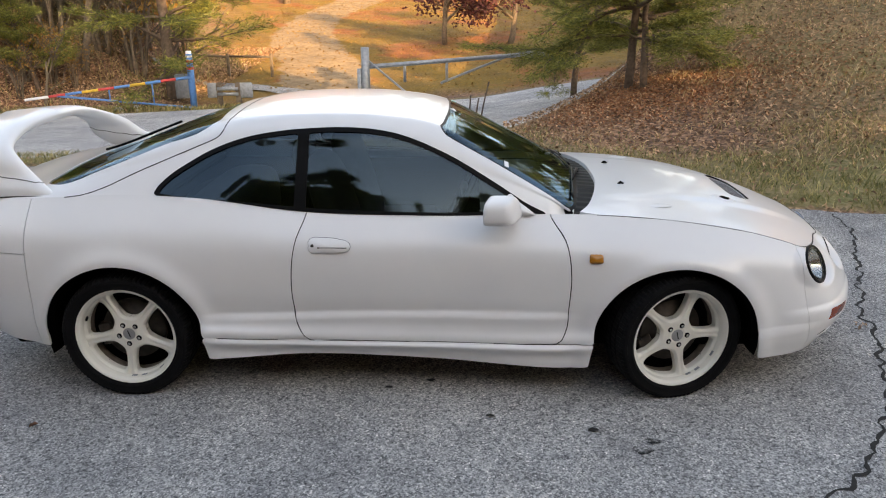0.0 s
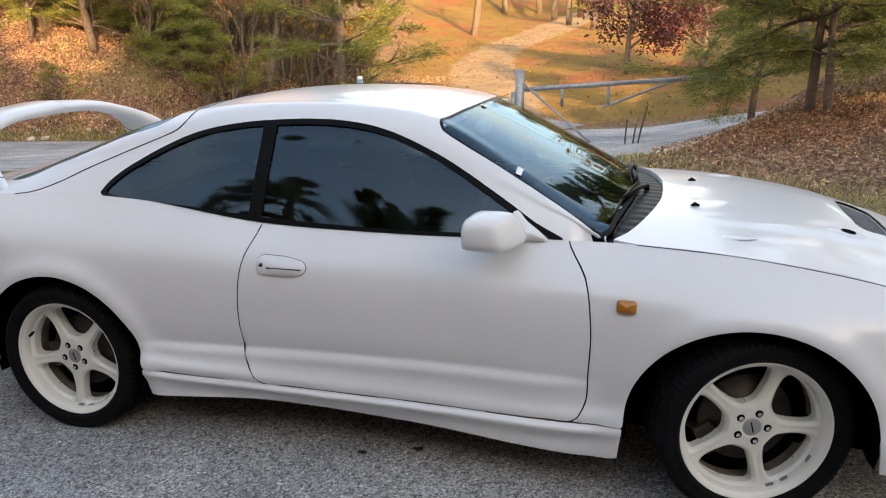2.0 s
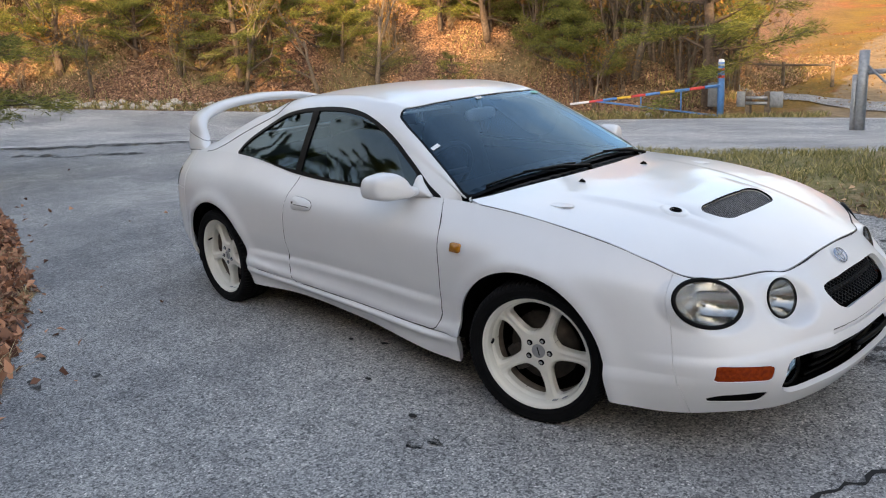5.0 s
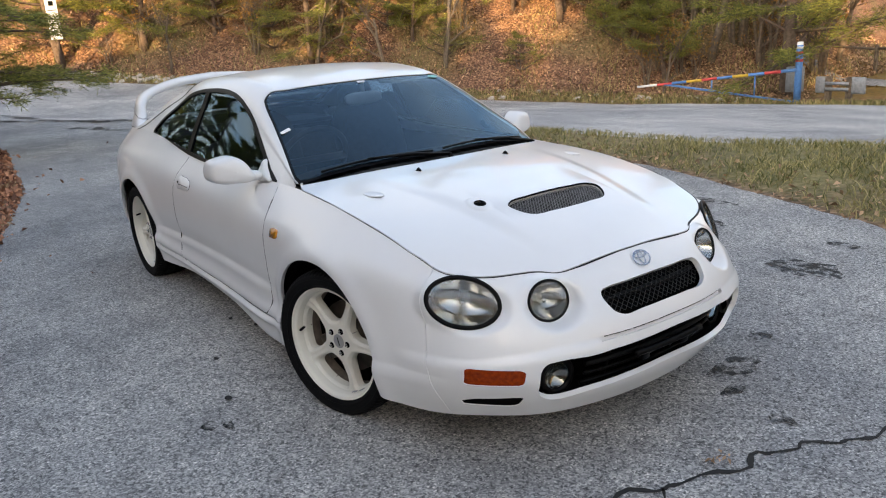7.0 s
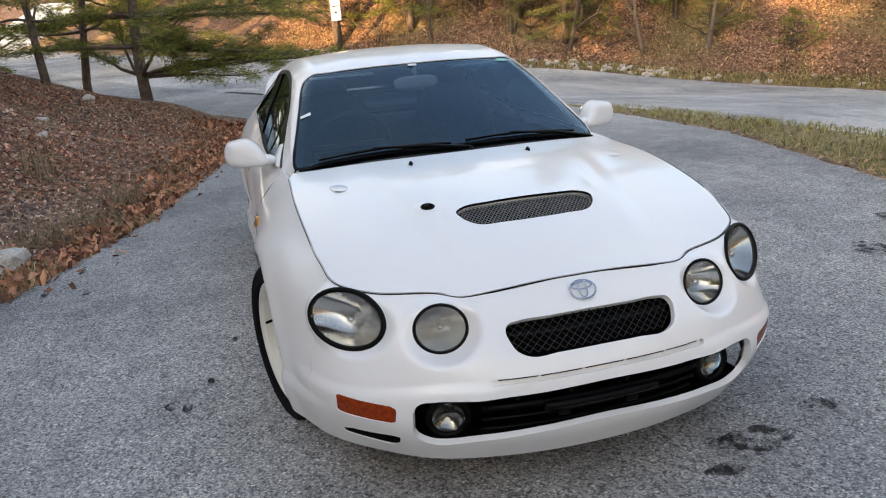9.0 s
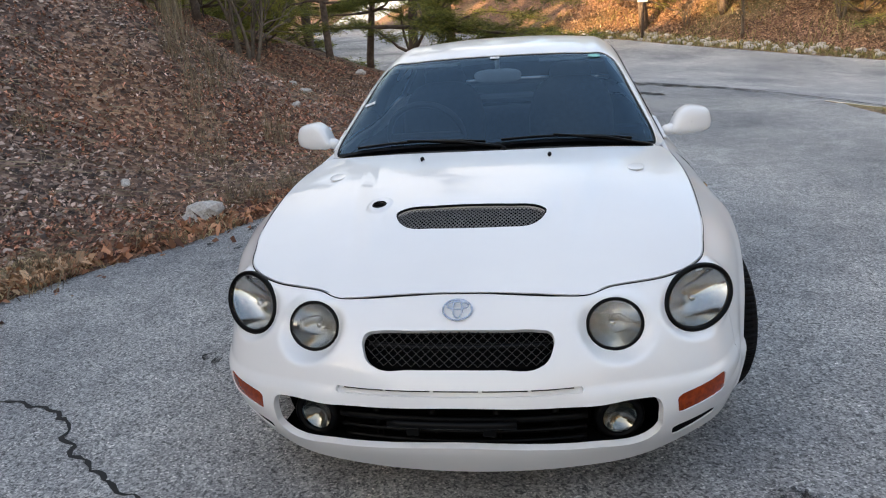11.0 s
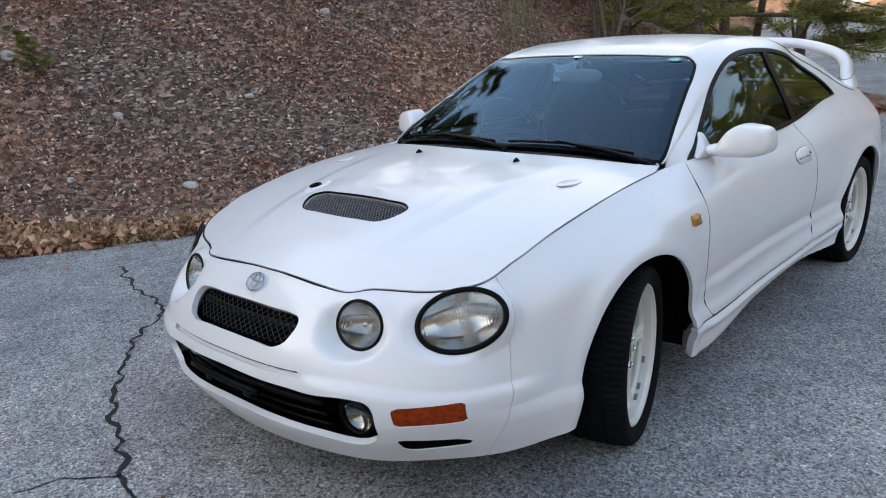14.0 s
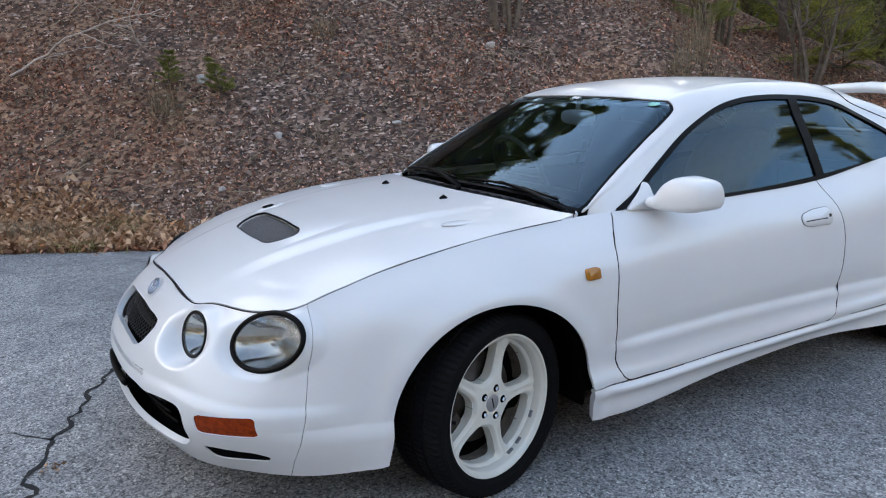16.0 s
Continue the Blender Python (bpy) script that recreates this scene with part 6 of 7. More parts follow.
x4, y4 = scatter(19000, -0.4, 5.0, 0.03, 1.9, bank_edge, -1, lambda x, y, d: np.clip(np.interp(x, [0.8, 2.0], [1.15, 1.55]) - d * np.interp(x, [-0.4, 0.8, 1.8, 3.0], [2.6, 1.9, 0.85, 0.75]), 0, 1))
# pale scraps thin out below x = -2.6, partly for the tree shade there
x5, y5 = scatter(17000, -8.0, 5.0, 0.3, 7.0, bank_edge, -1, lambda x, y, d: np.clip(0.15 + 0.6 * ramp01(wiggle(x, y, 0.8, 2.2), -0.4, 0.9) * ramp01(x, -4.6, -2.6) + 0.8 * ramp01(x, -0.6, 0.8) * ramp01(-d, -2.4, -1.6), 0, 1))
stuff("bleached_litter", leaves_at(x5, y5, 0.043, 0.014, 0.35), M["bleached"], "pale bleached leaf scraps and flat chips on the bank", "leaves")
stuff("deep_litter", leaves_at(x4, y4, 0.070, 0.04, 0.6), M["tan"], "deep drift of large tan leaves at the bank's foot", "leaves")
# rust share grows below x = -2.8, for red needles and tree shade
red = rng.random(len(x1)) < 0.12 + 0.75 * ramp01(wiggle(x1, y1, 0.75, 1.7) + 0.35 * ramp01(x1, 0.3, 2.5) + 0.4 * ramp01(-y1, 5.0, 7.0) + 0.9 * ramp01(-x1, 2.8, 4.6), -0.1, 0.6)
stuff("leaf_shreds", leaves_at(x1[~red], y1[~red], 0.034, 0.012, 0.6), M["shred"], "small mauve-brown shreds of dead leaves covering the bank", "leaves")
stuff("rusty_litter", leaves_at(x1[red], y1[red], 0.038, 0.013, 0.6), M["rust"], "patches of rust-red leaf shreds on the bank", "leaves")
x1, y1 = x1[::7], y1[::7]
stuff("leaf_litter", joined(leaves_at(x1, y1, 0.046), leaves_at(x2, y2, 0.075, 0.02, 0.7), leaves_at(x3, y3, 0.12, 0.02)), M["leaf"], "brown curled dead leaves lying on the bank", "leaves")
gr = lambda x, y, d: 0.12 + 0.88 * cover(x, y)[..., 1]
x1, y1 = scatter(64000, -7.5, 3.5, 0.3, 7.0, bank_edge, -1, gr)
stuff("stone_chips", chips_at(x1, y1, 0.019), M["chip"], "grey-brown shale chips covering the bank", "gravel")
x1, y1 = scatter(2600, *bank_x, 0.2, 7.0, bank_edge, -1)
def twigs_at(x, y, length):
    n = len(x)
    w, L = rng.uniform(0, 2 * math.pi, n), length * rng.uniform(0.3, 1.0, n)
    d = np.stack([np.cos(w), np.sin(w), 0 * w], -1)
    s = np.stack([-np.sin(w), np.cos(w), 0 * w], -1) * 0.0035
    c = np.stack([x, y, land(x, y) + 0.022], -1)
    f = c + d * L[:, None]
    f[:, 2] = land(f[:, 0], f[:, 1]) + rng.uniform(0.01, 0.06, n)
    up = np.array([0, 0, 0.006])
    v = np.stack([c - s, c + s, c + up, f - s * 0.5, f + s * 0.5, f + up], 1).reshape(-1, 3)
    i = (np.arange(n) * 6)[:, None]
    return v, np.concatenate([np.concatenate([i + a for a in q], 1) for q in ((0, 1, 4, 3), (1, 2, 5, 4), (2, 0, 3, 5))]).tolist()


stuff("twigs", twigs_at(x1, y1, 0.34), M["twig"], "dry twigs lying on the bank", "twigs")
x1, y1 = scatter(48000, -6.4, 7.0, -0.02, 3.2, verge_edge, 1, lambda x, y, d: cover(x, y)[..., 0] * (0.35 + 0.65 * ramp01(wiggle(x, y, 2.0), -0.6, 0.5)))
x2, y2 = scatter(9000, 0.5, 10.0, 1.2, 9.5, verge_edge, 1, lambda x, y, d: ramp01(wiggle(x, y, 1.3, 2.0), -0.5, 0.8) * 0.8 * ramp01(x, 2.6, 5.0))
x3, y3 = scatter(7000, 1.4, 4.5, -0.05, 0.9, bank_edge, -1, lambda x, y, d: ramp01(wiggle(x, y, 2.4, 0.2), 0.0, 0.8))
x4, y4 = scatter(6500, -0.4, 5.5, -0.03, 0.55, bank_edge, -1, lambda x, y, d: ramp01(wiggle(x, y, 1.6, 0.7), -0.9, 0.5))
x5, y5 = scatter(3500, -6.0, -0.4, -0.02, 0.30, bank_edge, -1, lambda x, y, d: ramp01(wiggle(x, y, 2.1, 0.3), -0.2, 0.7))
x6, y6 = scatter(8000, 3.2, 11.0, 1.2, 9.0, verge_edge, 1, lambda x, y, d: 0.25 + 0.75 * ramp01(wiggle(x, y, 1.0, 1.2), -0.6, 0.6))
stuff("straw", joined(blades_at(x4, y4, 0.075, 0.004, 1.3), blades_at(x5, y5, 0.07, 0.0035, 1.2), blades_at(x6, y6, 0.10, 0.006, 1.0)), M["straw"], "dry straw lying along the bank's foot and over the mound", "grass")
stuff("grass", joined(blades_at(x1, y1, 0.075, 0.0045, 0.8), blades_at(x2, y2, 0.10, 0.005, 0.8), blades_at(x3, y3, 0.10, 0.004, 0.9)), M["blade"], "thin green and straw-coloured verge grass", "grass")
x1, y1 = scatter(3600, -5.5, 9.0, -0.03, 0.9, verge_edge, 1, lambda x, y, d: np.clip(0.9 - d, 0, 1) * 0.5)
x2, y2 = scatter(30000, 0.8, 10.0, 0.8, 10.0, verge_edge, 1, lambda x, y, d: ramp01(d, 0.6, 2.2) * (road_near(x) - y > -1.0))
stuff("verge_leaves", joined(leaves_at(x1, y1, 0.05), leaves_at(x2, y2, 0.048, 0.016)), M["russet"], "dead leaves along the verge and over the mound", "leaves")
x1, y1 = np.concatenate([rng.normal(3.7, 1.0, 5000), rng.normal(2.3, 0.8, 4500)]), np.concatenate([rng.normal(7.5, 0.8, 5000), rng.normal(7.3, 0.9, 4500)])
ok = road_near(x1) - y1 > 0.25
x1, y1 = x1[ok], y1[ok]
stuff("needle_litter", leaves_at(x1, y1, 0.045, 0.012, 0.3), M["redneedle"], "red-brown pine needles lying under the mound's pines", "needles")
x1, y1 = scatter(80000, -31, -8.0, 0.3, 14.0, road_far, 1, lambda x, y, d: 0.4 + 0.6 * ramp01(wiggle(x, y, 0.8), -0.6, 0.6))
stuff("hill_leaves", leaves_at(x1, y1, 0.095, 0.03, 0.6), M["russet"], "russet leaf litter on the hillside across the road", "leaves")
x1, y1 = scatter(20000, -31, -8.5, 0.8, 13.0, road_far, 1, lambda x, y, d: ramp01(wiggle(x, y, 0.7, 3.0), 0.0, 1.0))
x2, y2 = scatter(6000, -31, -8.5, 0.8, 13.0, road_far, 1, lambda x, y, d: ramp01(wiggle(x, y, 0.5, 1.0), 0.1, 1.0))
stuff("hill_grass", joined(blades_at(x1, y1, 0.22, 0.012, 0.7), blades_at(x2, y2, 0.55, 0.007, 0.35)), M["blade"], "straw and green grass among leaves on the hillside", "grass")
x1, y1 = scatter(8000, -31, -5.0, 0.02, 1.0, road_far, 1)
stuff("roadside_grass", blades_at(x1, y1, 0.16, 0.012, 0.6), M["blade"], "short grass along the far road edge", "grass")
x1, y1 = rng.uniform(-12, 14, 9000), rng.uniform(21, 60, 9000)
stuff("field_leaves", leaves_at(x1, y1, 0.11, 0.03, 0.4), M["gold"], "orange leaves strewn over the field", "leaves")


xx, yy = rng.normal(2.48, 0.03, 12), rng.normal(-0.07, 0.03, 12)
stuff("crack_leaves", leaves_at(xx, yy, 0.024, 0.012, 0.5), M["russet"], "orange leaf scraps caught in the crack", "leaves")
xx = rng.uniform(-9, 6, 90)
stuff("stray_leaves", leaves_at(xx, bank_edge(xx) + rng.exponential(0.25, 90), 0.06, 0.012, 0.5), M["leaf"], "stray dead leaves blown onto the drive's edge", "leaves")


def clump(x, y, n, h, spread_, name, label, lean=0.5, width=0.004, mat_="blade"):
    w, r = rng.uniform(0, 2 * math.pi, n), spread_ * np.sqrt(rng.random(n))
    vf = blades_at(x + r * np.cos(w), y + r * np.sin(w), h, width, lean)
    o = np.array(at_ground(x, y))
    tagged(part(name, (vf[0] - o, vf[1]), M[mat_], None, "", False), label, "grass").location = o


for x, y, h in ((-0.30, -3.05, 0.16), (-5.5, -4.5, 0.75), (-4.8, -4.2, 0.30), (-4.0, -2.75, 0.45), (2.3, -4.45, 0.16), (-2.6, -2.0, 0.14), (-3.3, -1.9, 0.22), (1.9, -4.2, 0.12), (-1.2, -6.6, 0.25), (0.9, -6.2, 0.35), (-2.3, -4.4, 0.14)):
    clump(x, y, 90 if h < 0.4 else 60, h, 0.16, "grass_tuft", "straw-coloured tuft of dry grass on the bank", 0.55 if h < 0.4 else 0.2, 0.003, "twig")


for x, y, h, n in ((-5.25, -4.4, 0.85, 60), (-5.1, -3.75, 0.30, 110), (-0.2, -2.95, 0.15, 140), (0.05, -2.9, 0.14, 100), (2.35, -4.45, 0.17, 140), (2.55, -4.6, 0.16, 120), (2.0, -4.3, 0.13, 90), (-0.5, -5.0, 0.16, 90), (0.9, -6.0, 0.22, 80), (-2.2, -2.35, 0.22, 120), (-2.7, -2.12, 0.18, 100), (-3.4, -2.0, 0.20, 100), (-1.75, -2.5, 0.16, 80), (-4.7, -1.6, 0.18, 90), (-6.2, -1.35, 0.16, 90), (-7.6, -1.2, 0.20, 90), (-3.5, -3.3, 0.55, 40), (-3.9, -3.6, 0.60, 36), (-2.9, -3.0, 0.50, 30), (-4.5, -3.7, 0.40, 90), (-5.2, -4.1, 0.30, 90), (0.6, -3.3, 0.16, 80), (1.2, -3.7, 0.14, 80), (-0.9, -2.6, 0.14, 80)):
    clump(x, y, n, h, 0.22, "grass_tuft", "wispy straw-coloured dry grass at the foot of the bank", 0.6 if h < 0.4 else 0.25, 0.0026, "twig")


# ---------------------------------------------------------------- stones
def rock_mesh(seed):
    r = np.random.default_rng(seed)
    bm = bmesh.new()
    bmesh.ops.create_icosphere(bm, subdivisions=2, radius=1.0)
    ph = r.uniform(0, 6, 6)
    for v in bm.verts:
        p = v.co
        k = 1 + 0.22 * math.sin(2.1 * p.x + ph[0]) * math.cos(1.9 * p.y + ph[1]) + 0.16 * math.sin(3.3 * p.z + ph[2] + 2 * p.x) + r.normal(0, 0.05)
        v.co = Vector((p.x * k, p.y * k * 0.75, p.z * k * 0.55))
    me = bpy.data.meshes.new("rock")
    bm.to_mesh(me)
    bm.free()
    me.materials.append(M["stone"])
    return me


ROCKS = [rock_mesh(k) for k in range(5)]


def rock(x, y, s, k, label, group=""):
    ob = part("rock", ROCKS[k % 5], None)
    ob.matrix_basis = pose(*at_ground(x, y, 0.15 * s), rng.uniform(-12, 12), rng.uniform(-12, 12), rng.uniform(0, 360)) @ Matrix.Diagonal((s, s, s, 1))
    tagged(ob, label, "rock", group)


for i, (x, y, s) in enumerate([(-0.02, -4.04, 0.07), (-6.2, -3.1, 0.10), (-7.2, -3.6, 0.10), (-1.60, -2.55, 0.17), (-0.09, -5.3, 0.06), (-5.2, -2.9, 0.08), (-1.3, -4.9, 0.05), (0.7, -4.7, 0.045), (-2.0, -3.4, 0.06), (0.4, -6.4, 0.09), (-3.0, -5.6, 0.08), (1.6, -4.4, 0.05), (-8.6, -2.9, 0.09)]):
    rock(x, y, s, i, "pale angular stone lying on the bank")
xs = np.sort(np.concatenate([rng.uniform(-30.0, -9.0, 90), rng.uniform(-29.0, -18.0, 190)]))
for i, x in enumerate(xs):
    rock(x, float(road_far(x)) + rng.uniform(0.1, 1.1), rng.uniform(0.05, 0.15), i, "pale rubble stone at the far road edge", "stones along the road")


# ---------------------------------------------------------------- trees
def limb_path(p, d, length, n, droop, wob, r):
    pts = [Vector(p)]
    d = Vector(d).normalized()
    for k in range(n):
        d = (d + Vector((r.normal(0, wob), r.normal(0, wob), r.normal(0, wob) + droop))).normalized()
        pts.append(pts[-1] + d * (length / n))
    return pts


def sprays(tips, count, size, r, flat=0.5, thick=0.055, puff=0.0):
    """Needle sprays: thin slivers fanning round each tip."""
    n = len(tips) * count
    c = np.repeat(np.array([t[0] for t in tips]), count, 0) + r.normal(0, 0.30 * size + puff, (n, 3)) * np.array([1, 1, 0.45 if puff < 0.1 else 0.8])
    g = np.repeat(np.array([t[1] for t in tips]), count, 0)
    d = g * 0.7 + r.normal(0, 0.75, (n, 3)) * np.array([1, 1, flat])
    d /= np.linalg.norm(d, axis=1, keepdims=True) + 1e-9
    s = np.cross(d, r.normal(0, 1, (n, 3)))
    s /= np.linalg.norm(s, axis=1, keepdims=True) + 1e-9
    L = size * r.uniform(0.35, 1.0, n)[:, None]
    a, b = c, c + d * L
    m = c + d * L * 0.5
    v = np.stack([a, m + s * L * thick, b, m - s * L * thick], 1).reshape(-1, 3)
    i = (np.arange(n) * 4)[:, None]
    return v, np.concatenate([i, i + 1, i + 2, i + 3], 1).tolist()


def pine_tree(seed, height, reach, low=0.12, whorls=11, needles=34, size=0.30, extra=(), bare=2, girth=0.022):
    """Meshes of one pine: trunk, boughs and needles."""
    r = np.random.default_rng(seed)
    base = limb_path((0, 0, -0.15), (0, 0, 1), height, 14, 0.0, 0.05, r)
    trunk = tube(base, girth * height**0.9, 8, taper=list(np.linspace(1.25, 0.15, len(base))))
    boughs, tips = [], []
    for k in range(whorls):
        f = low + (0.97 - low) * k / (whorls - 1)
        p = base[min(int(f * 14), 13)].lerp(base[min(int(f * 14) + 1, 14)], f * 14 % 1)
        for j in range(4 + sum(1 for e in extra if e[0] == k)):
            w = r.uniform(0, 2 * math.pi)
            L = reach * (1.05 - f) ** 0.7 * r.uniform(0.55, 1.15)
            way, droop = (math.cos(w), math.sin(w), r.uniform(0.0, 0.5)), r.uniform(-0.05, 0.06)
            if j > 3:
                _, L, way, droop = [e for e in extra if e[0] == k][j - 4]
            path = limb_path(p, way, L, 7, droop, 0.14 if j < 4 else 0.05, r)
            boughs.append(tube(path, 0.012 + 0.012 * L, 5, taper=list(np.linspace(1.2, 0.2, len(path)))))
            for q in range(bare, 8):
                if r.random() < 0.85:
                    d = (path[min(q, 7)] - path[q - 1]).normalized()
                    tips.append((tuple(path[min(q, 7)]), tuple(d)))
                    for s_ in (1, -1):
                        if r.random() < 0.6:
                            e = (d + Vector((-d.y, d.x, 0.15)) * s_).normalized()
                            t_ = path[min(q, 7)] + e * L * 0.16
                            boughs.append(tube([path[min(q, 7)], t_], 0.006, 3))
                            tips.append((tuple(t_), tuple(e)))
    crown = sprays(tips, int(needles * 1.8), size * 0.55, r, 0.5, 0.045, 0.16 * size)
    return trunk, joined(*boughs), crown


def bare_tree(seed, height, forks=3, spreadw=0.5, stems=1, leaf=0, puff=0.0):
    r = np.random.default_rng(seed)
    trunks, twigs, tips = [], [], []

    def grow(p, d, L, rad, level):
        path = limb_path(p, d, L, 6, 0.03, 0.10, r)
        (trunks if level == 0 else twigs).append(tube(path, rad, 7 if level == 0 else 4, taper=list(np.linspace(1.1, 0.55 if level < 3 else 0.3, 7))))
        if level < forks:
            for k in range(4 if level == 0 else 3):
                q = path[r.integers(2, 7)]
                e = (Vector(d) + Vector((r.normal(0, spreadw), r.normal(0, spreadw), r.normal(0.1, 0.3)))).normalized()
                grow(q, e, L * r.uniform(0.45, 0.72), rad * 0.5, level + 1)
        else:
            tips.append((tuple(path[-1]), tuple((path[-1] - path[-2]).normalized())))

    for k in range(stems):
        w = 2 * math.pi * k / max(stems, 1)
        grow((0.12 * math.cos(w) * (stems > 1), 0.12 * math.sin(w) * (stems > 1), -0.15), Vector((0.25 * math.cos(w) * (stems > 1), 0.25 * math.sin(w) * (stems > 1), 1)), height * 0.6, 0.022 * height / (1 + 0.4 * (stems > 1)), 0)
    crown = sprays(tips, leaf, 0.22, r, 1.0, 0.32, puff) if leaf else None
    return joined(*trunks), joined(*twigs), crown


def tree_meshes(parts, bark, crown_mat):
    t, b, c = parts
    return (mesh_data("trunk", *t, bark), mesh_data("bough", *b, bark), mesh_data("crown", *c, crown_mat, False) if c is not None else None)


def plant(kind, at, rz, s, label, name="tree", category="tree", group=""):
    ob = thing(name, label, category, at, rz, group)
    ob.scale = (s, s, s)
    t, b, c = kind
    part("trunk", t, None, ob)
    tagged(part("bough", b, None, ob), kind="stuff")
    if c is not None:
        part("crown", c, None, ob)
    return ob


PINES = [tree_meshes(pine_tree(k, h, rch, low, wh, nd, sz), M["bark"], M["needles"]) for k, h, rch, low, wh, nd, sz in ((11, 4.2, 1.9, 0.20, 9, 66, 0.30), (12, 6.5, 2.4, 0.14, 12, 56, 0.34), (13, 3.4, 1.7, 0.22, 7, 70, 0.28), (14, 8.0, 2.8, 0.10, 13, 46, 0.42))]
BARES = [tree_meshes(bare_tree(k, h, 3, sp, st, lf, 0.30 if cm == "plum" else 0.0), bk, M[cm]) for k, h, sp, st, bk, lf, cm in ((21, 6.0, 0.55, 1, M["barkpale"], 3, "gold"), (22, 3.2, 0.6, 5, M["barkpale"], 2, "gold"), (23, 5.0, 0.6, 1, M["bark"], 16, "plum"), (24, 9.0, 0.5, 1, M["barkpale"], 4, "gold"), (25, 2.2, 0.7, 5, M["barkpale"], 0, "leaf"), (26, 6.0, 1.3, 1, M["barkpale"], 110, "plum"))]
DRIVE_PINE = tree_meshes(pine_tree(15, 6.0, 1.9, 0.09, 12, 96, 0.24, ((0, 2.9, (0.22, 1.0, 0.05), 0.0), (0, 2.9, (0.32, 1.0, 0.03), 0.0), (1, 2.9, (0.28, 1.0, -0.04), 0.0), (2, 2.6, (0.5, 0.9, -0.05), 0.0), (2, 2.7, (0.2, 1.0, -0.12), 0.0), (1, 2.7, (0.38, 0.95, -0.08), 0.0), (3, 2.5, (0.42, 0.9, -0.18), 0.0), (3, 2.4, (0.05, 1.0, -0.2), 0.0), (2, 2.3, (0.8, 0.55, -0.08), 0.0), (0, 2.2, (0.55, 0.8, 0.05), 0.01), (1, 2.3, (0.12, 1.0, -0.06), -0.02), (1, 1.8, (0.9, 0.3, 0.0), 0.0), (1, 2.0, (0.5, -0.9, 0.02), 0.0)), bare=3, girth=0.016), M["bark"], M["needles"])
PINES.append(DRIVE_PINE)
PINES.append(tree_meshes(pine_tree(16, 5.5, 1.7, 0.24, 8, 30, 0.24, (), 4, 0.0145), M["bark"], M["needles"]))
PINES.append(tree_meshes(pine_tree(17, 5.2, 2.3, 0.20, 11, 84, 0.28, (), 2, 0.014), M["bark"], M["needles"]))
UNDER = "green pine with low bare boughs"
for i, (k, x, y, s, rz, lab) in enumerate([
        (6, 2.80, 8.3, 0.95, 20, "short green pine rooted in red needle litter on the mound"), (6, 2.98, 8.0, 0.8, 200, "small pine leaning beside another on the mound"), (6, 2.45, 12.0, 0.9, 80, "slender pine at the foot of the mound"),
        (1, -8.75, 19.5, 1.4, 40, "dark multi-branched pine behind the blue barrier"), (4, -9.9, -2.2, 1.0, 0, "low pine with long boughs beside the drive"), (5, -10.6, -3.2, 0.9, 20, "thin-trunked pine with bare lower boughs"), (5, -9.0, -3.5, 0.8, 140, "thin-trunked pine with bare lower boughs"), (5, -8.6, -5.6, 0.9, 250, "thin-trunked pine with bare lower boughs"),
        (3, -22.8, 7.4, 0.9, 0, UNDER), (1, -21.3, 9.6, 0.9, 70, UNDER), (1, -23.8, 10.5, 1.1, 130, UNDER), (0, -18.5, 13.9, 1.1, 210, UNDER), (3, -25.5, 5.2, 0.8, 300, UNDER), (1, -17.0, 17.5, 1.0, 160, UNDER), (0, -13.2, 19.6, 1.0, 0, UNDER), (2, -14.5, 18.4, 1.1, 90, UNDER),
        (3, -21.5, 15.0, 1.0, 45, UNDER), (3, -26.5, 12.5, 1.1, 190, UNDER), (1, -27.0, 1.0, 1.2, 220, UNDER), (3, -29.0, -4.0, 1.2, 30, UNDER), (1, -30.0, 6.0, 1.2, 140, UNDER), (3, -18.0, 22.0, 1.1, 260, UNDER), (2, -20.0, 11.6, 0.9, 15, UNDER), (2, -16.2, 15.6, 0.8, 65, UNDER), (3, -24.0, 18.5, 1.2, 75, UNDER),
        (2, -21.8, 11.2, 1.2, 99, UNDER), (0, -17.2, 15.6, 1.0, 12, UNDER), (2, -12.4, 18.6, 1.0, 230, UNDER), (0, -24.2, 3.9, 0.9, 310, UNDER), (1, -16.0, 20.0, 0.9, 125, UNDER), (0, -11.0, 23.5, 1.3, 345, UNDER), (1, -26.0, 8.5, 1.1, 44, UNDER),
        (1, 6.2, 13.0, 0.9, 100, UNDER), (1, 4.6, 14.5, 0.9, 290, UNDER), (3, 9.0, 15.0, 1.0, 20, UNDER), (3, 13.5, 11.0, 1.0, 70, UNDER)]):
    if x < -12.5 and y > 0:
        y = max(y + 1.0, float(road_far(x)) + 1.6 + 2.2 * (i % 3))
    plant(PINES[k], at_ground(x, y), rz, s, lab, "pine_tree", "tree", "" if lab != UNDER else "pines on the slopes")
# wood out of view, set to keep the sun off drive, mound and barrier
WOOD = "pine of the wood on top of the bank, added for shade and reflections"
for i in range(46):
    x, y = rng.uniform(-12, 4) if i < 6 else (rng.uniform(5.5, 16.5) if i < 20 else rng.uniform(14, 44)), rng.uniform(-27, -16.5)
    low_ = 17 < x < 29
    plant(PINES[1 if low_ or i < 6 else (3, 1, 3)[i % 3]], at_ground(x, y), rng.uniform(0, 360), 0.8 if i < 6 else (1.2 if low_ else rng.uniform(1.1, 1.45)), WOOD, "pine_tree", "tree", "wood on the bank")
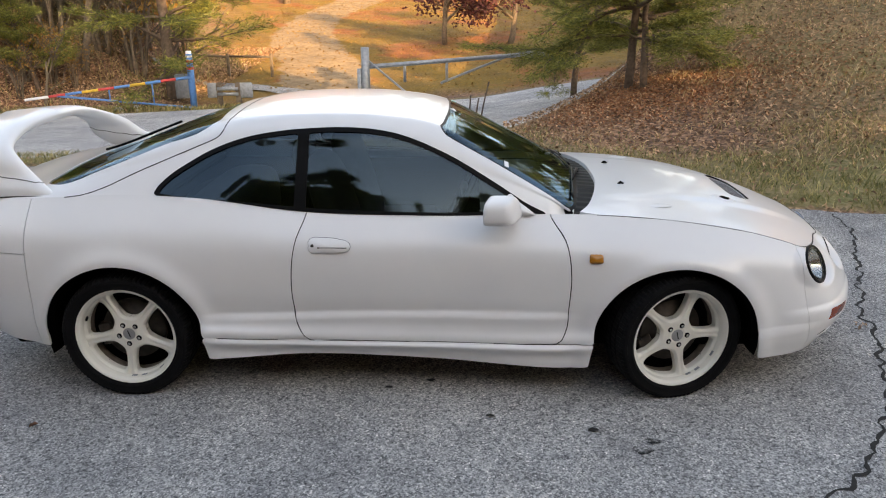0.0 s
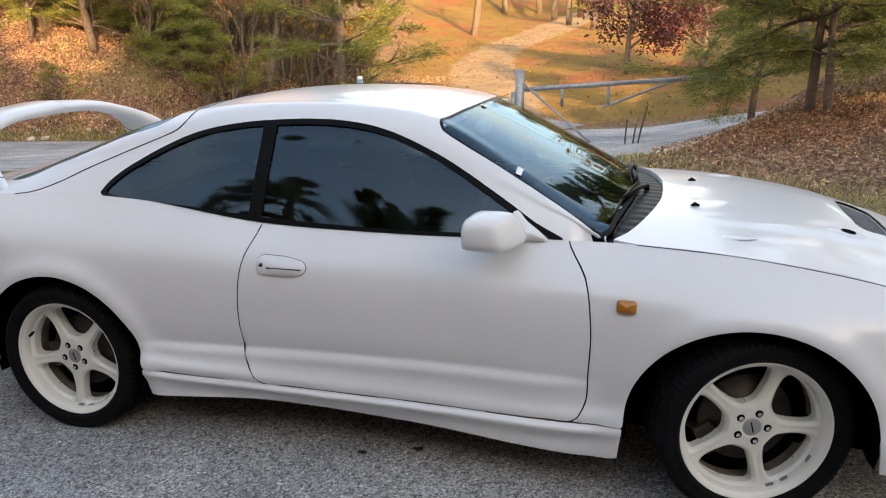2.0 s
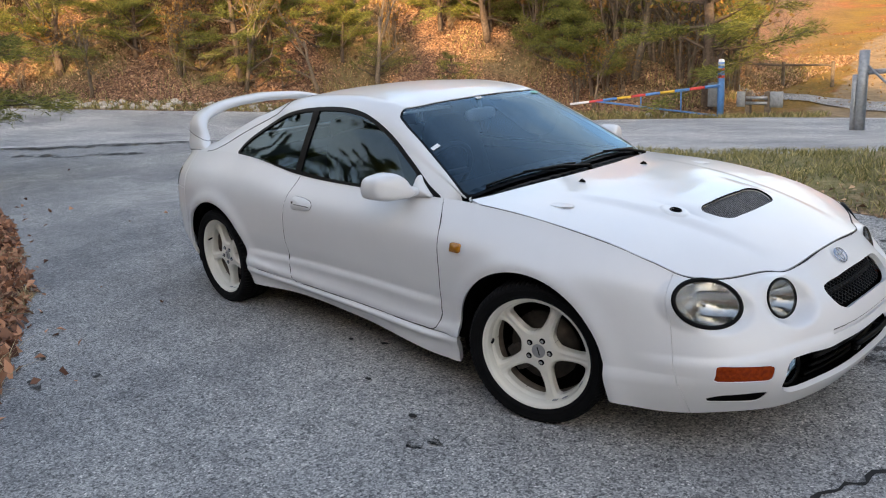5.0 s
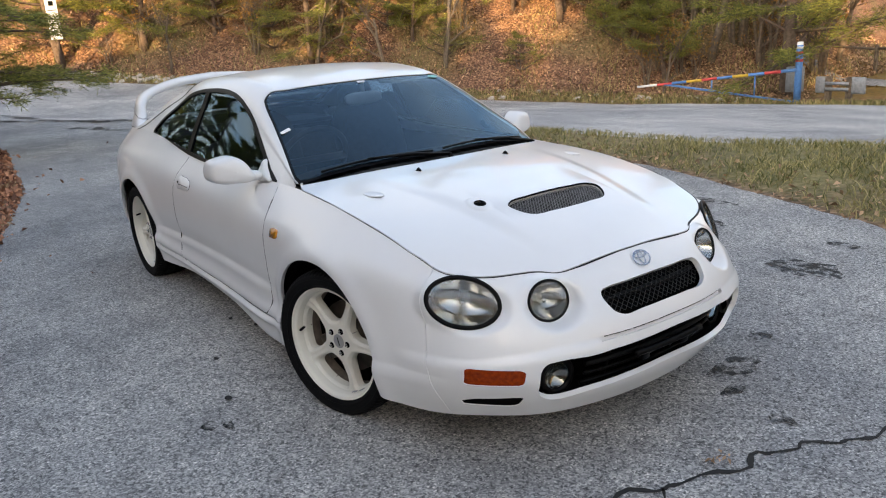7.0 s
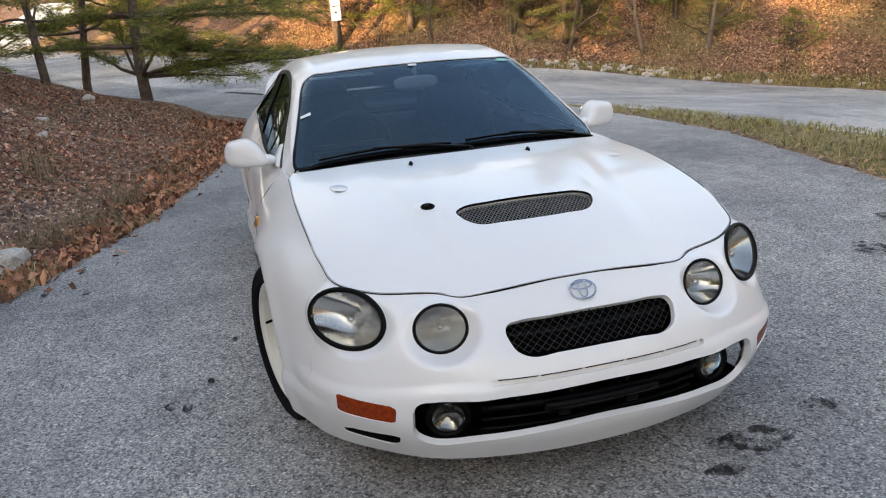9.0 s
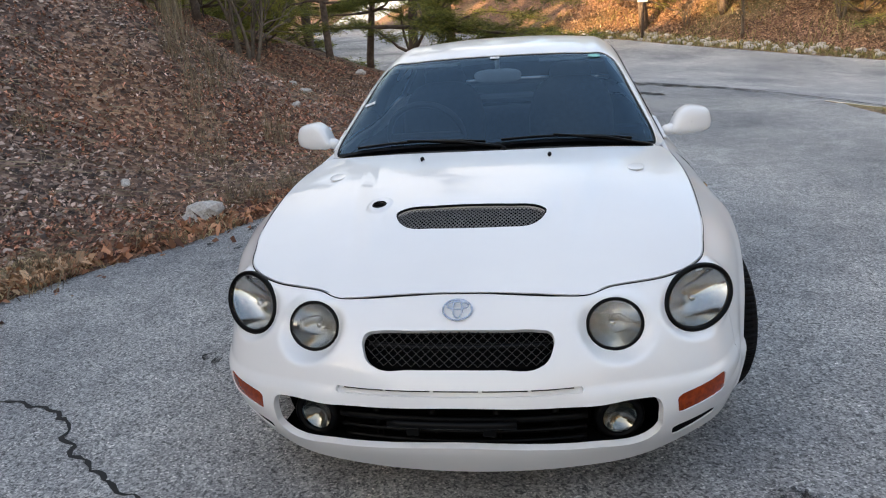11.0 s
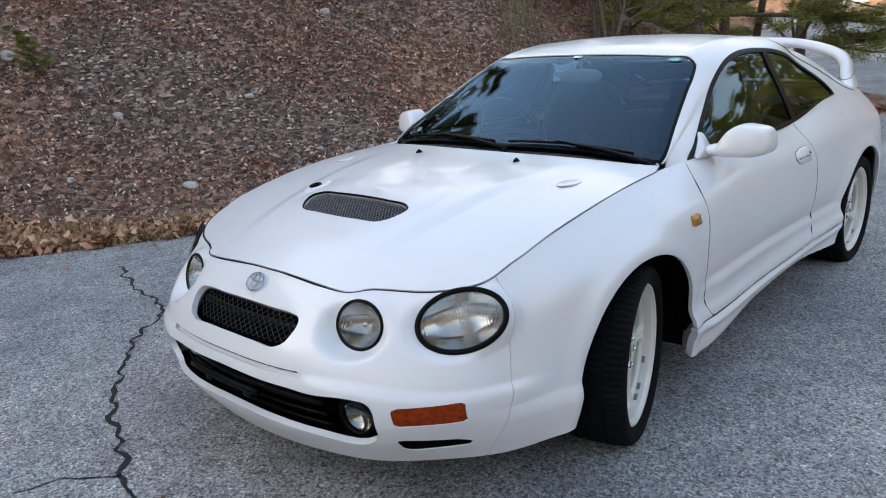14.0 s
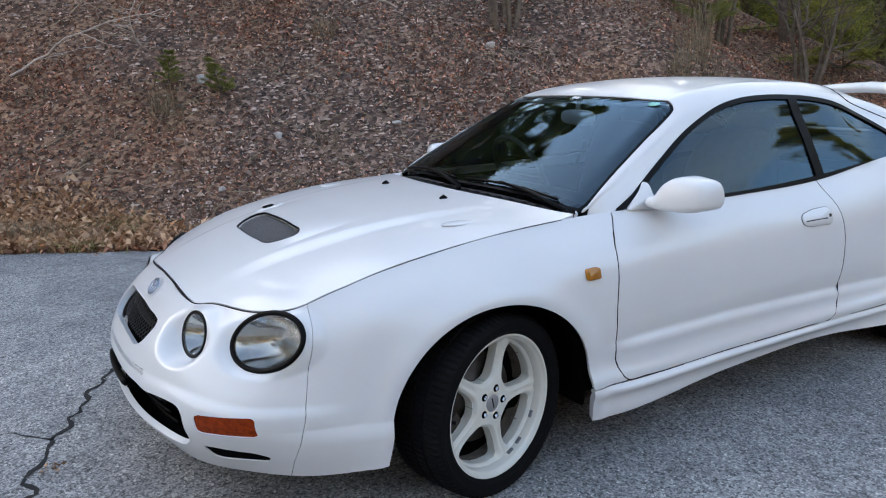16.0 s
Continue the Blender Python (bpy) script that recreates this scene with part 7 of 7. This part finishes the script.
# nearer pines, added for their reflection in the side windows and for shade
for x, y, s, rz in ((-9.0, -8.6, 0.7, 0), (-6.2, -10.2, 0.75, 80), (-12.0, -9.0, 0.8, 170), (-5.0, -11.2, 0.66, 200), (-3.8, -10.9, 0.72, 20), (-2.6, -11.2, 0.64, 60), (-1.5, -10.4, 0.7, 10), (-0.3, -11.0, 0.66, 130), (0.9, -10.9, 0.74, 250), (2.2, -10.8, 0.75, 100), (3.4, -11.3, 0.68, 300), (4.6, -11.2, 0.76, 170), (6.0, -11.6, 0.7, 220), (7.6, -12.4, 1.25, 290), (5.0, -13.5, 1.2, 30), (10.5, -14.5, 1.3, 150), (13.0, -16.0, 1.35, 210), (22.0, -17.0, 1.0, 40), (20.0, -18.0, 1.0, 140), (24.2, -17.5, 1.0, 240), (18.0, -16.5, 1.0, 300), (26.5, -17.5, 1.0, 20), (16.2, -17.0, 1.0, 80), (28.5, -18.0, 1.0, 200)):
    plant(PINES[3], at_ground(x, y), rz, s, WOOD, "pine_tree", "tree", "wood on the bank")
# unseen row; each height follows the sun's angle to shade the hillside's foot
for i, x in enumerate((-3.2, -2.0, -0.9, 0.3, 1.3, 2.6, 3.5, 4.7, 5.8, 7.1, 8.2)):
    y = -16.0 - 1.1 * (i % 3)
    z = at_ground(x, y)[2]
    plant(PINES[1], at_ground(x, y), 47 * i, (12.9 + 0.5 * (i % 2) - z) / 6.3, WOOD, "pine_tree", "tree", "wood on the bank")
for x, y, s, rz in ((-13.2, -7.0, 1.1, 90), (-15.5, -8.0, 1.2, 200), (-17.5, -6.5, 1.1, 280)):
    plant(PINES[1], at_ground(x, y), rz, s, "green pine beyond the end of the bank", "pine_tree", "tree", "pines beyond the bank")
# added sunward to shade the ground past the bank; they also fill the backdrop
for i in range(14):
    plant(PINES[(3, 1)[i % 2]], at_ground(rng.uniform(-36, -19), rng.uniform(-24, -13)), rng.uniform(0, 360), rng.uniform(1.0, 1.4), "green pine beyond the end of the bank", "pine_tree", "tree", "pines beyond the bank")
TALL = "tall yellow-green pine high on the hillside"
for x, y, s, rz in ((-27.5, 6.5, 1.2, 60), (-29.0, 10.5, 1.3, 240), (-30.0, 3.0, 1.2, 30)):
    plant(PINES[3], at_ground(x, y + 3.0), rz, s, TALL, "pine_tree", "tree", "tall pines on the hillside")
for k, x, y, s, rz, lab in [(0, -11.5, 19.7, 1.0, 0, "bare pale-barked tree behind the barrier"), (1, -10.2, 20.6, 1.2, 200, "bare multi-stemmed thicket on the slope"), (1, -12.6, 20.4, 1.2, 280, "bare multi-stemmed thicket on the slope"), (1, -9.4, 22.4, 1.1, 20, "bare multi-stemmed thicket on the slope"), (1, -11.4, 21.0, 1.3, 40, "bare multi-stemmed thicket on the slope"), (1, -13.8, 21.8, 1.2, 160, "bare multi-stemmed thicket on the slope"), (1, -15.6, 19.6, 1.0, 300, "bare multi-stemmed thicket on the slope"),
                            (5, -0.85, 33.3, 1.0, 30, "spreading tree with dark purple leaves and a pale trunk"), (5, 2.2, 33.5, 1.05, 150, "spreading tree with dark purple leaves and a pale trunk"), (0, -18.3, 14.2, 0.7, 60, "thin bare sapling on the hillside"), (0, -21.0, 10.6, 0.6, 10, "thin bare sapling on the hillside"), (0, -19.6, 12.6, 0.55, 200, "thin bare sapling on the hillside"),
                            (3, -12.7, 53.0, 1.3, 0, "large tree with a thick sunlit pale trunk"), (3, -4.6, 57.0, 1.0, 50, "tall bare tree at the edge of the field"), (3, 7.5, 40.0, 1.2, 190, "tall bare tree at the edge of the field"), (3, -7.0, 62.0, 1.3, 270, "tall bare tree at the edge of the field"),
                            (4, -3.4, -5.9, 0.9, 20, "dry leafless shrub on the bank"), (4, -6.6, -5.2, 1.0, 120, "dry leafless shrub on the bank"), (4, -7.6, -4.4, 0.9, 320, "dry leafless shrub on the bank"), (1, -5.6, -7.0, 0.7, 60, "bare multi-stemmed thicket on the slope")]:
    plant(BARES[k], at_ground(x, y), rz, s, lab, "bare_tree", "tree")
for i in range(34):
    w, d = radians(rng.uniform(-128, -72)), rng.uniform(34, 66)
    x, y = d * math.sin(w), d * math.cos(w)
    if road_near(x) - 2.5 < y < road_far(x) + 2.5:
        y = float(road_far(x)) + 3.0 + 0.4 * i
    plant(PINES[(3, 1)[i % 2]], at_ground(x, y), rng.uniform(0, 360), rng.uniform(1.0, 1.5), "pine of the wood beyond the bend of the road", "pine_tree", "tree", "wood beyond the bend")
for i in range(30):
    x = rng.uniform(-26, -10)
    y = float(road_far(x)) + rng.uniform(1.2, 9.0)
    plant(BARES[(0, 1, 1, 4)[i % 4]], at_ground(x, y), rng.uniform(0, 360), rng.uniform(0.35, 0.75), "thin leafless sapling on the hillside across the road", "bare_tree", "tree", "saplings on the hillside")
FARW = "golden-leaved tree of the far wood"
FAR = tree_meshes(bare_tree(31, 11.0, 3, 0.5, 1, 34), M["barkpale"], M["gold"])
for i in range(46):
    w = rng.uniform(-62, 30)
    d = rng.uniform(66, 100)
    x, y = d * math.sin(radians(w)), d * math.cos(radians(w))
    plant(FAR if i % 3 else PINES[3], at_ground(x, y), rng.uniform(0, 360), rng.uniform(0.9, 1.5), FARW if i % 3 else "dark pine of the far wood", "far_tree", "tree", "far wood")
for x, y, s, rz in ((0.28, -6.05, 0.14, 0), (0.75, -6.45, 0.13, 90), (-4.9, -6.1, 0.30, 200), (-6.2, -5.0, 0.34, 310)):
    plant(PINES[2], at_ground(x, y), rz, s, "pine seedling among dead leaves on the bank", "pine_seedling", "plant")


LOWY = tree_meshes(pine_tree(19, 1.1, 1.3, 0.30, 4, 40, 0.22, (), 3, 0.016), M["bark"], M["yellowneedle"])
for x, y, s, rz in ((-8.3, -4.35, 0.7, 30), (-8.9, -5.6, 0.9, 160)):
    plant(LOWY, at_ground(x, y), rz, s, "low young pine with yellow-green boughs on the bank", "young_pine", "tree")
LOWP = tree_meshes(pine_tree(18, 1.5, 1.5, 0.16, 5, 22, 0.20, (), 3, 0.016), M["bark"], M["needles"])
for x, y, s, rz in ((-20.7, 13.5, 1.3, 20), (-20.4, 11.7, 0.9, 80), (-20.9, 10.9, 0.7, 140), (-24.1, 8.5, 1.5, 200), (-14.4, 19.5, 1.6, 260), (-22.3, 9.7, 1.2, 320), (-18.6, 14.4, 1.0, 10), (-16.4, 16.0, 0.9, 100)):
    plant(LOWP, at_ground(x, y), rz, s, "low spreading young pine with sparse yellow-green boughs", "young_pine", "tree")


# ---------------------------------------------------------------- bare branches and stalks on the bank
def branch(x, y, rz, length, seed):
    """A dead branch with side twigs, leaning over the bank."""
    r = np.random.default_rng(seed)
    ob = thing("fallen_branch", "pale leafless branch lying over the leaf litter", "branch", at_ground(x, y, 0.02), rz)
    main = limb_path((0, 0, 0.05), (1, 0, 0.38), length, 12, 0.02, 0.19, r)
    part("stem", tube(main, 0.013, 6, taper=list(np.linspace(1.2, 0.4, len(main)))), M["deadwood"], ob)
    for k in range(2, 12, 1):
        e = Vector((r.uniform(0.3, 0.9), r.choice((-1, 1)) * r.uniform(0.4, 1.0), r.uniform(-0.3, 0.3)))
        twig_ = limb_path(tuple(main[k]), tuple(e.normalized()), length * r.uniform(0.15, 0.42), 7, 0.03, 0.16, r)
        part("twig", tube(twig_, 0.0065, 4, taper=list(np.linspace(1.1, 0.3, len(twig_)))), M["deadwood"], ob)


for x, y, rz, L, k in ((2.3, -7.5, 172, 2.0, 41), (1.5, -8.3, 130, 1.1, 42), (0.9, -7.2, 60, 0.7, 44), (-2.2, -6.6, 20, 0.8, 45)):
    branch(x, y, rz, L, k)
for x, y, h in ((-4.96, -4.19, 0.85), (-5.2, -4.25, 0.75), (-4.75, -4.05, 0.65)):
    clump(x, y, 9, h, 0.20, "dry_stalks", "tall pale dead stalks standing on the bank", 0.22, 0.0035, "twig")


# ---------------------------------------------------------------- barrier, gate, rail, sign, fence
def bar(a, b, r, sides=8):
    return tube([a, b], r, sides)


bg = thing("barrier_gate", "blue barrier with a striped red, yellow and white arm", "barrier", (-7.70, 18.25, float(land(-7.7, 18.25))))
part("post", tube([(0, 0, -0.2), (0, 0, 1.12), (0, 0, 1.62)], 0.095, 14, taper=[1, 1, 0.9]), M["blue"], bg)
for z in (1.18, 1.38):
    part("band", tube([(0, 0, z), (0, 0, z + 0.07)], 0.099, 14), M["redp"], bg)
part("post_cap", tube([(0, 0, 1.52), (0, 0, 1.70)], 0.092, 14, taper=[1, 0.8]), M["white"], bg)
tip = Vector((-3.65, -2.0, 0.62))
hinge = Vector((0.0, -0.05, 0.97))
cols = ["blue", "redp", "blue", "yellow", "blue", "redp", "yellow", "blue", "redp", "white"]
for k, c in enumerate(cols):
    part("arm_section", bar(hinge.lerp(tip, k / 10), hinge.lerp(tip, (k + 1) / 10 + (0.0 if k < 9 else 0.04)), 0.045 - 0.0012 * k), M[c], bg)
foot = Vector((0, -0.05, 0.10))
low = hinge.lerp(tip, 0.86)
part("brace", bar(foot, low, 0.03), M["blue"], bg)
for f in (0.3, 0.62):
    part("upright", bar(foot.lerp(low, f), hinge.lerp(tip, f * 0.86), 0.022), M["blue"], bg)

gg = thing("field_gate", "grey steel swing gate standing closed", "gate", (-1.80, 11.85, float(land(-1.80, 11.85))))
gz = 0.79 - float(land(-1.8, 11.85))
part("post", tube([(0, 0, -0.2), (0, 0, gz)], 0.085, 12), M["grey"], gg)
part("post", tube([(-0.13, 0.02, -0.2), (-0.13, 0.02, gz - 0.42)], 0.05, 10), M["grey"], gg)
end = Vector((3.80, 2.05, gz - 0.29))
h0 = Vector((0.05, 0, gz - 0.38))
part("top_rail", bar(h0, end, 0.045), M["grey"], gg)
part("end_bracket", tube([tuple(end.lerp(h0, 0.16) + Vector((0, 0, 0.05))), tuple(end + Vector((0.1, 0.05, 0.05))), tuple(end + Vector((0.1, 0.05, -0.07))), tuple(end.lerp(h0, 0.12) + Vector((0, 0, -0.07)))], 0.03, 8), M["grey"], gg)
part("brace", bar((1.5, 0.8, gz - 0.80), h0.lerp(end, 0.78), 0.026), M["grey"], gg)
part("chain_stay", bar((0.05, 0, gz - 0.25), (1.75, -0.9, -0.12), 0.022), M["grey"], gg)
for f in (0.19, 0.42):
    q = h0.lerp(end, f)
    part("upright", bar(q, q + Vector((0, 0, -0.34 - 0.15 * f)), 0.03), M["grey"], gg)
for x, y, h, lx in ((0.30, 10.1, 0.42, 0.03), (0.42, 10.25, 0.34, 0.06), (0.50, 10.0, 0.62, 0.16)):
    tagged(part("stake", tube([at_ground(x, y, -0.1), at_ground(x + lx * 0.5, y, h * 0.5), at_ground(x + lx, y, h)], 0.014, 6), M["bark"]), "thin dark wooden stake beside the road", "stake")
gr_ = thing("guard_rail", "short weathered steel guard rail on two posts", "guard rail", (-6.75, 18.6, float(land(-6.75, 18.6))))
for x in (-0.28, 0.28):
    part("post", bevelled(box_vf(x - 0.07, x + 0.07, -0.08, 0.08, -0.2, 0.72), 0.02), M["barkpale"], gr_)
for z in (0.40, 0.55):
    part("beam", tube([(-0.30, -0.11, z), (0.30, -0.11, z)], 0.045, 8), M["grey"], gr_)
for x, s in ((-0.46, 0.85), (0.52, 0.95)):
    part("end_plate", bevelled(box_vf(x - 0.20 * s, x + 0.20 * s, -0.05, 0.02, 0.28, 0.72), 0.03), M["grey"], gr_)
tagged(part("utility_box", bevelled(box_vf(-8.45, -8.05, 18.9, 19.2, float(land(-8.2, 19)) + 0.25, float(land(-8.2, 19)) + 0.95), 0.02), M["grey"]), "grey steel box on a post behind the barrier", "box")
sg = thing("road_sign", "white notice board on a brown post", "sign", at_ground(-26.0, 3.45), 80)
part("post", tube([(0, 0, -0.2), (0, 0, 4.1)], 0.05, 8), M["bark"], sg)
sz = 1.72 - float(land(-26.0, 3.45))
board = part("board", bevelled(box_vf(-0.18, 0.18, -0.085, -0.055, sz, sz + 1.75), 0.01), M["white"], sg)
for k, (w, h) in enumerate(((0.12, 0.05), (0.08, 0.16), (0.13, 0.03), (0.11, 0.03), (0.12, 0.03), (0.05, 0.05))):
    z = sz + 1.40 - k * 0.22
    part("print_bar", box_vf(-w, w, -0.090, -0.086, z - h / 2, z + h / 2), M["trim"], board, "", False)
fn = thing("post_fence", "low weathered wooden rail fence along the field", "fence", at_ground(-9.0, 23.6))
for k in range(4):
    x, q = -2.2 + 1.45 * k, -2.2 + 1.45 * (k + 1)
    z, zq = (float(land(-9 + e, 23.6 + 0.3 * e)) - float(land(-9, 23.6)) for e in (x, q))
    part("post", bevelled(box_vf(x - 0.05, x + 0.05, 0.3 * x - 0.05, 0.3 * x + 0.05, z - 0.2, z + 0.82), 0.02), M["barkpale"], fn)
    if k < 3:
        part("rail", bar((x, 0.3 * x, z + 0.72), (q, 0.3 * q, zq + 0.70), 0.04), M["barkpale"], fn)


# ---------------------------------------------------------------- lane beyond the gates, far house
def strip(points, widths, up, step=0.6):
    p = np.array(points, float)
    k = np.concatenate([[0], np.cumsum(np.linalg.norm(np.diff(p, axis=0), axis=1))])
    s = np.arange(0, k[-1], step)
    q = spline(k, p, s)
    w = np.interp(s, k, widths) / 2
    d = np.gradient(q, axis=0)
    d /= np.linalg.norm(d, axis=1, keepdims=True)
    nrm = np.stack([-d[:, 1], d[:, 0]], -1)
    rows = []
    for f in np.linspace(-1, 1, 9):
        e = q + nrm * (w * f + 0.12 * np.sin(s * 1.7 + f) * abs(f))[:, None]
        rows.append(np.column_stack([e, land(e[:, 0], e[:, 1]) + up]))
    P = np.stack(rows, 1)
    n = 9
    return P.reshape(-1, 3), [(i * n + j, i * n + j + 1, (i + 1) * n + j + 1, (i + 1) * n + j) for i in range(len(s) - 1) for j in range(n - 1)]


tagged(part("lane", strip([(-10.5, 23.1), (-8.1, 22.3), (-6.5, 21.75), (-5.3, 21.4), (-3.5, 21.0), (-1.6, 20.2)], [0.8, 0.8, 0.9, 1.1, 1.3, 1.6], 0.035, 0.3), M["asphalt"]), "narrow grey lane leading off behind the guard rail", "lane", kind="structure")
hs = thing("house", "distant red-brown house with a pale gable", "house", at_ground(-24.0, 112.0), 15)
part("wall", bevelled(box_vf(-6, 6, -4, 4, -1, 3.2), 0.05), M["brickred"], hs)
rv = np.array([(-6.4, -4.5, 3.1), (6.4, -4.5, 3.1), (6.4, 4.5, 3.1), (-6.4, 4.5, 3.1), (-6.4, 0, 5.6), (6.4, 0, 5.6)])
part("roof", (rv, [(0, 1, 5, 4), (2, 3, 4, 5), (0, 4, 3), (1, 2, 5), (0, 3, 2, 1)]), M["bark"], hs, "", False)
for x in (-4, -1.3, 1.3, 4):
    wdw = part("window", box_vf(x - 0.55, x + 0.55, -4.06, -4.01, 1.0, 2.3), M["white"], hs, "", False)
    part("pane", box_vf(x - 0.45, x + 0.45, -4.09, -4.07, 1.1, 2.2), M["trim"], wdw, "", False)
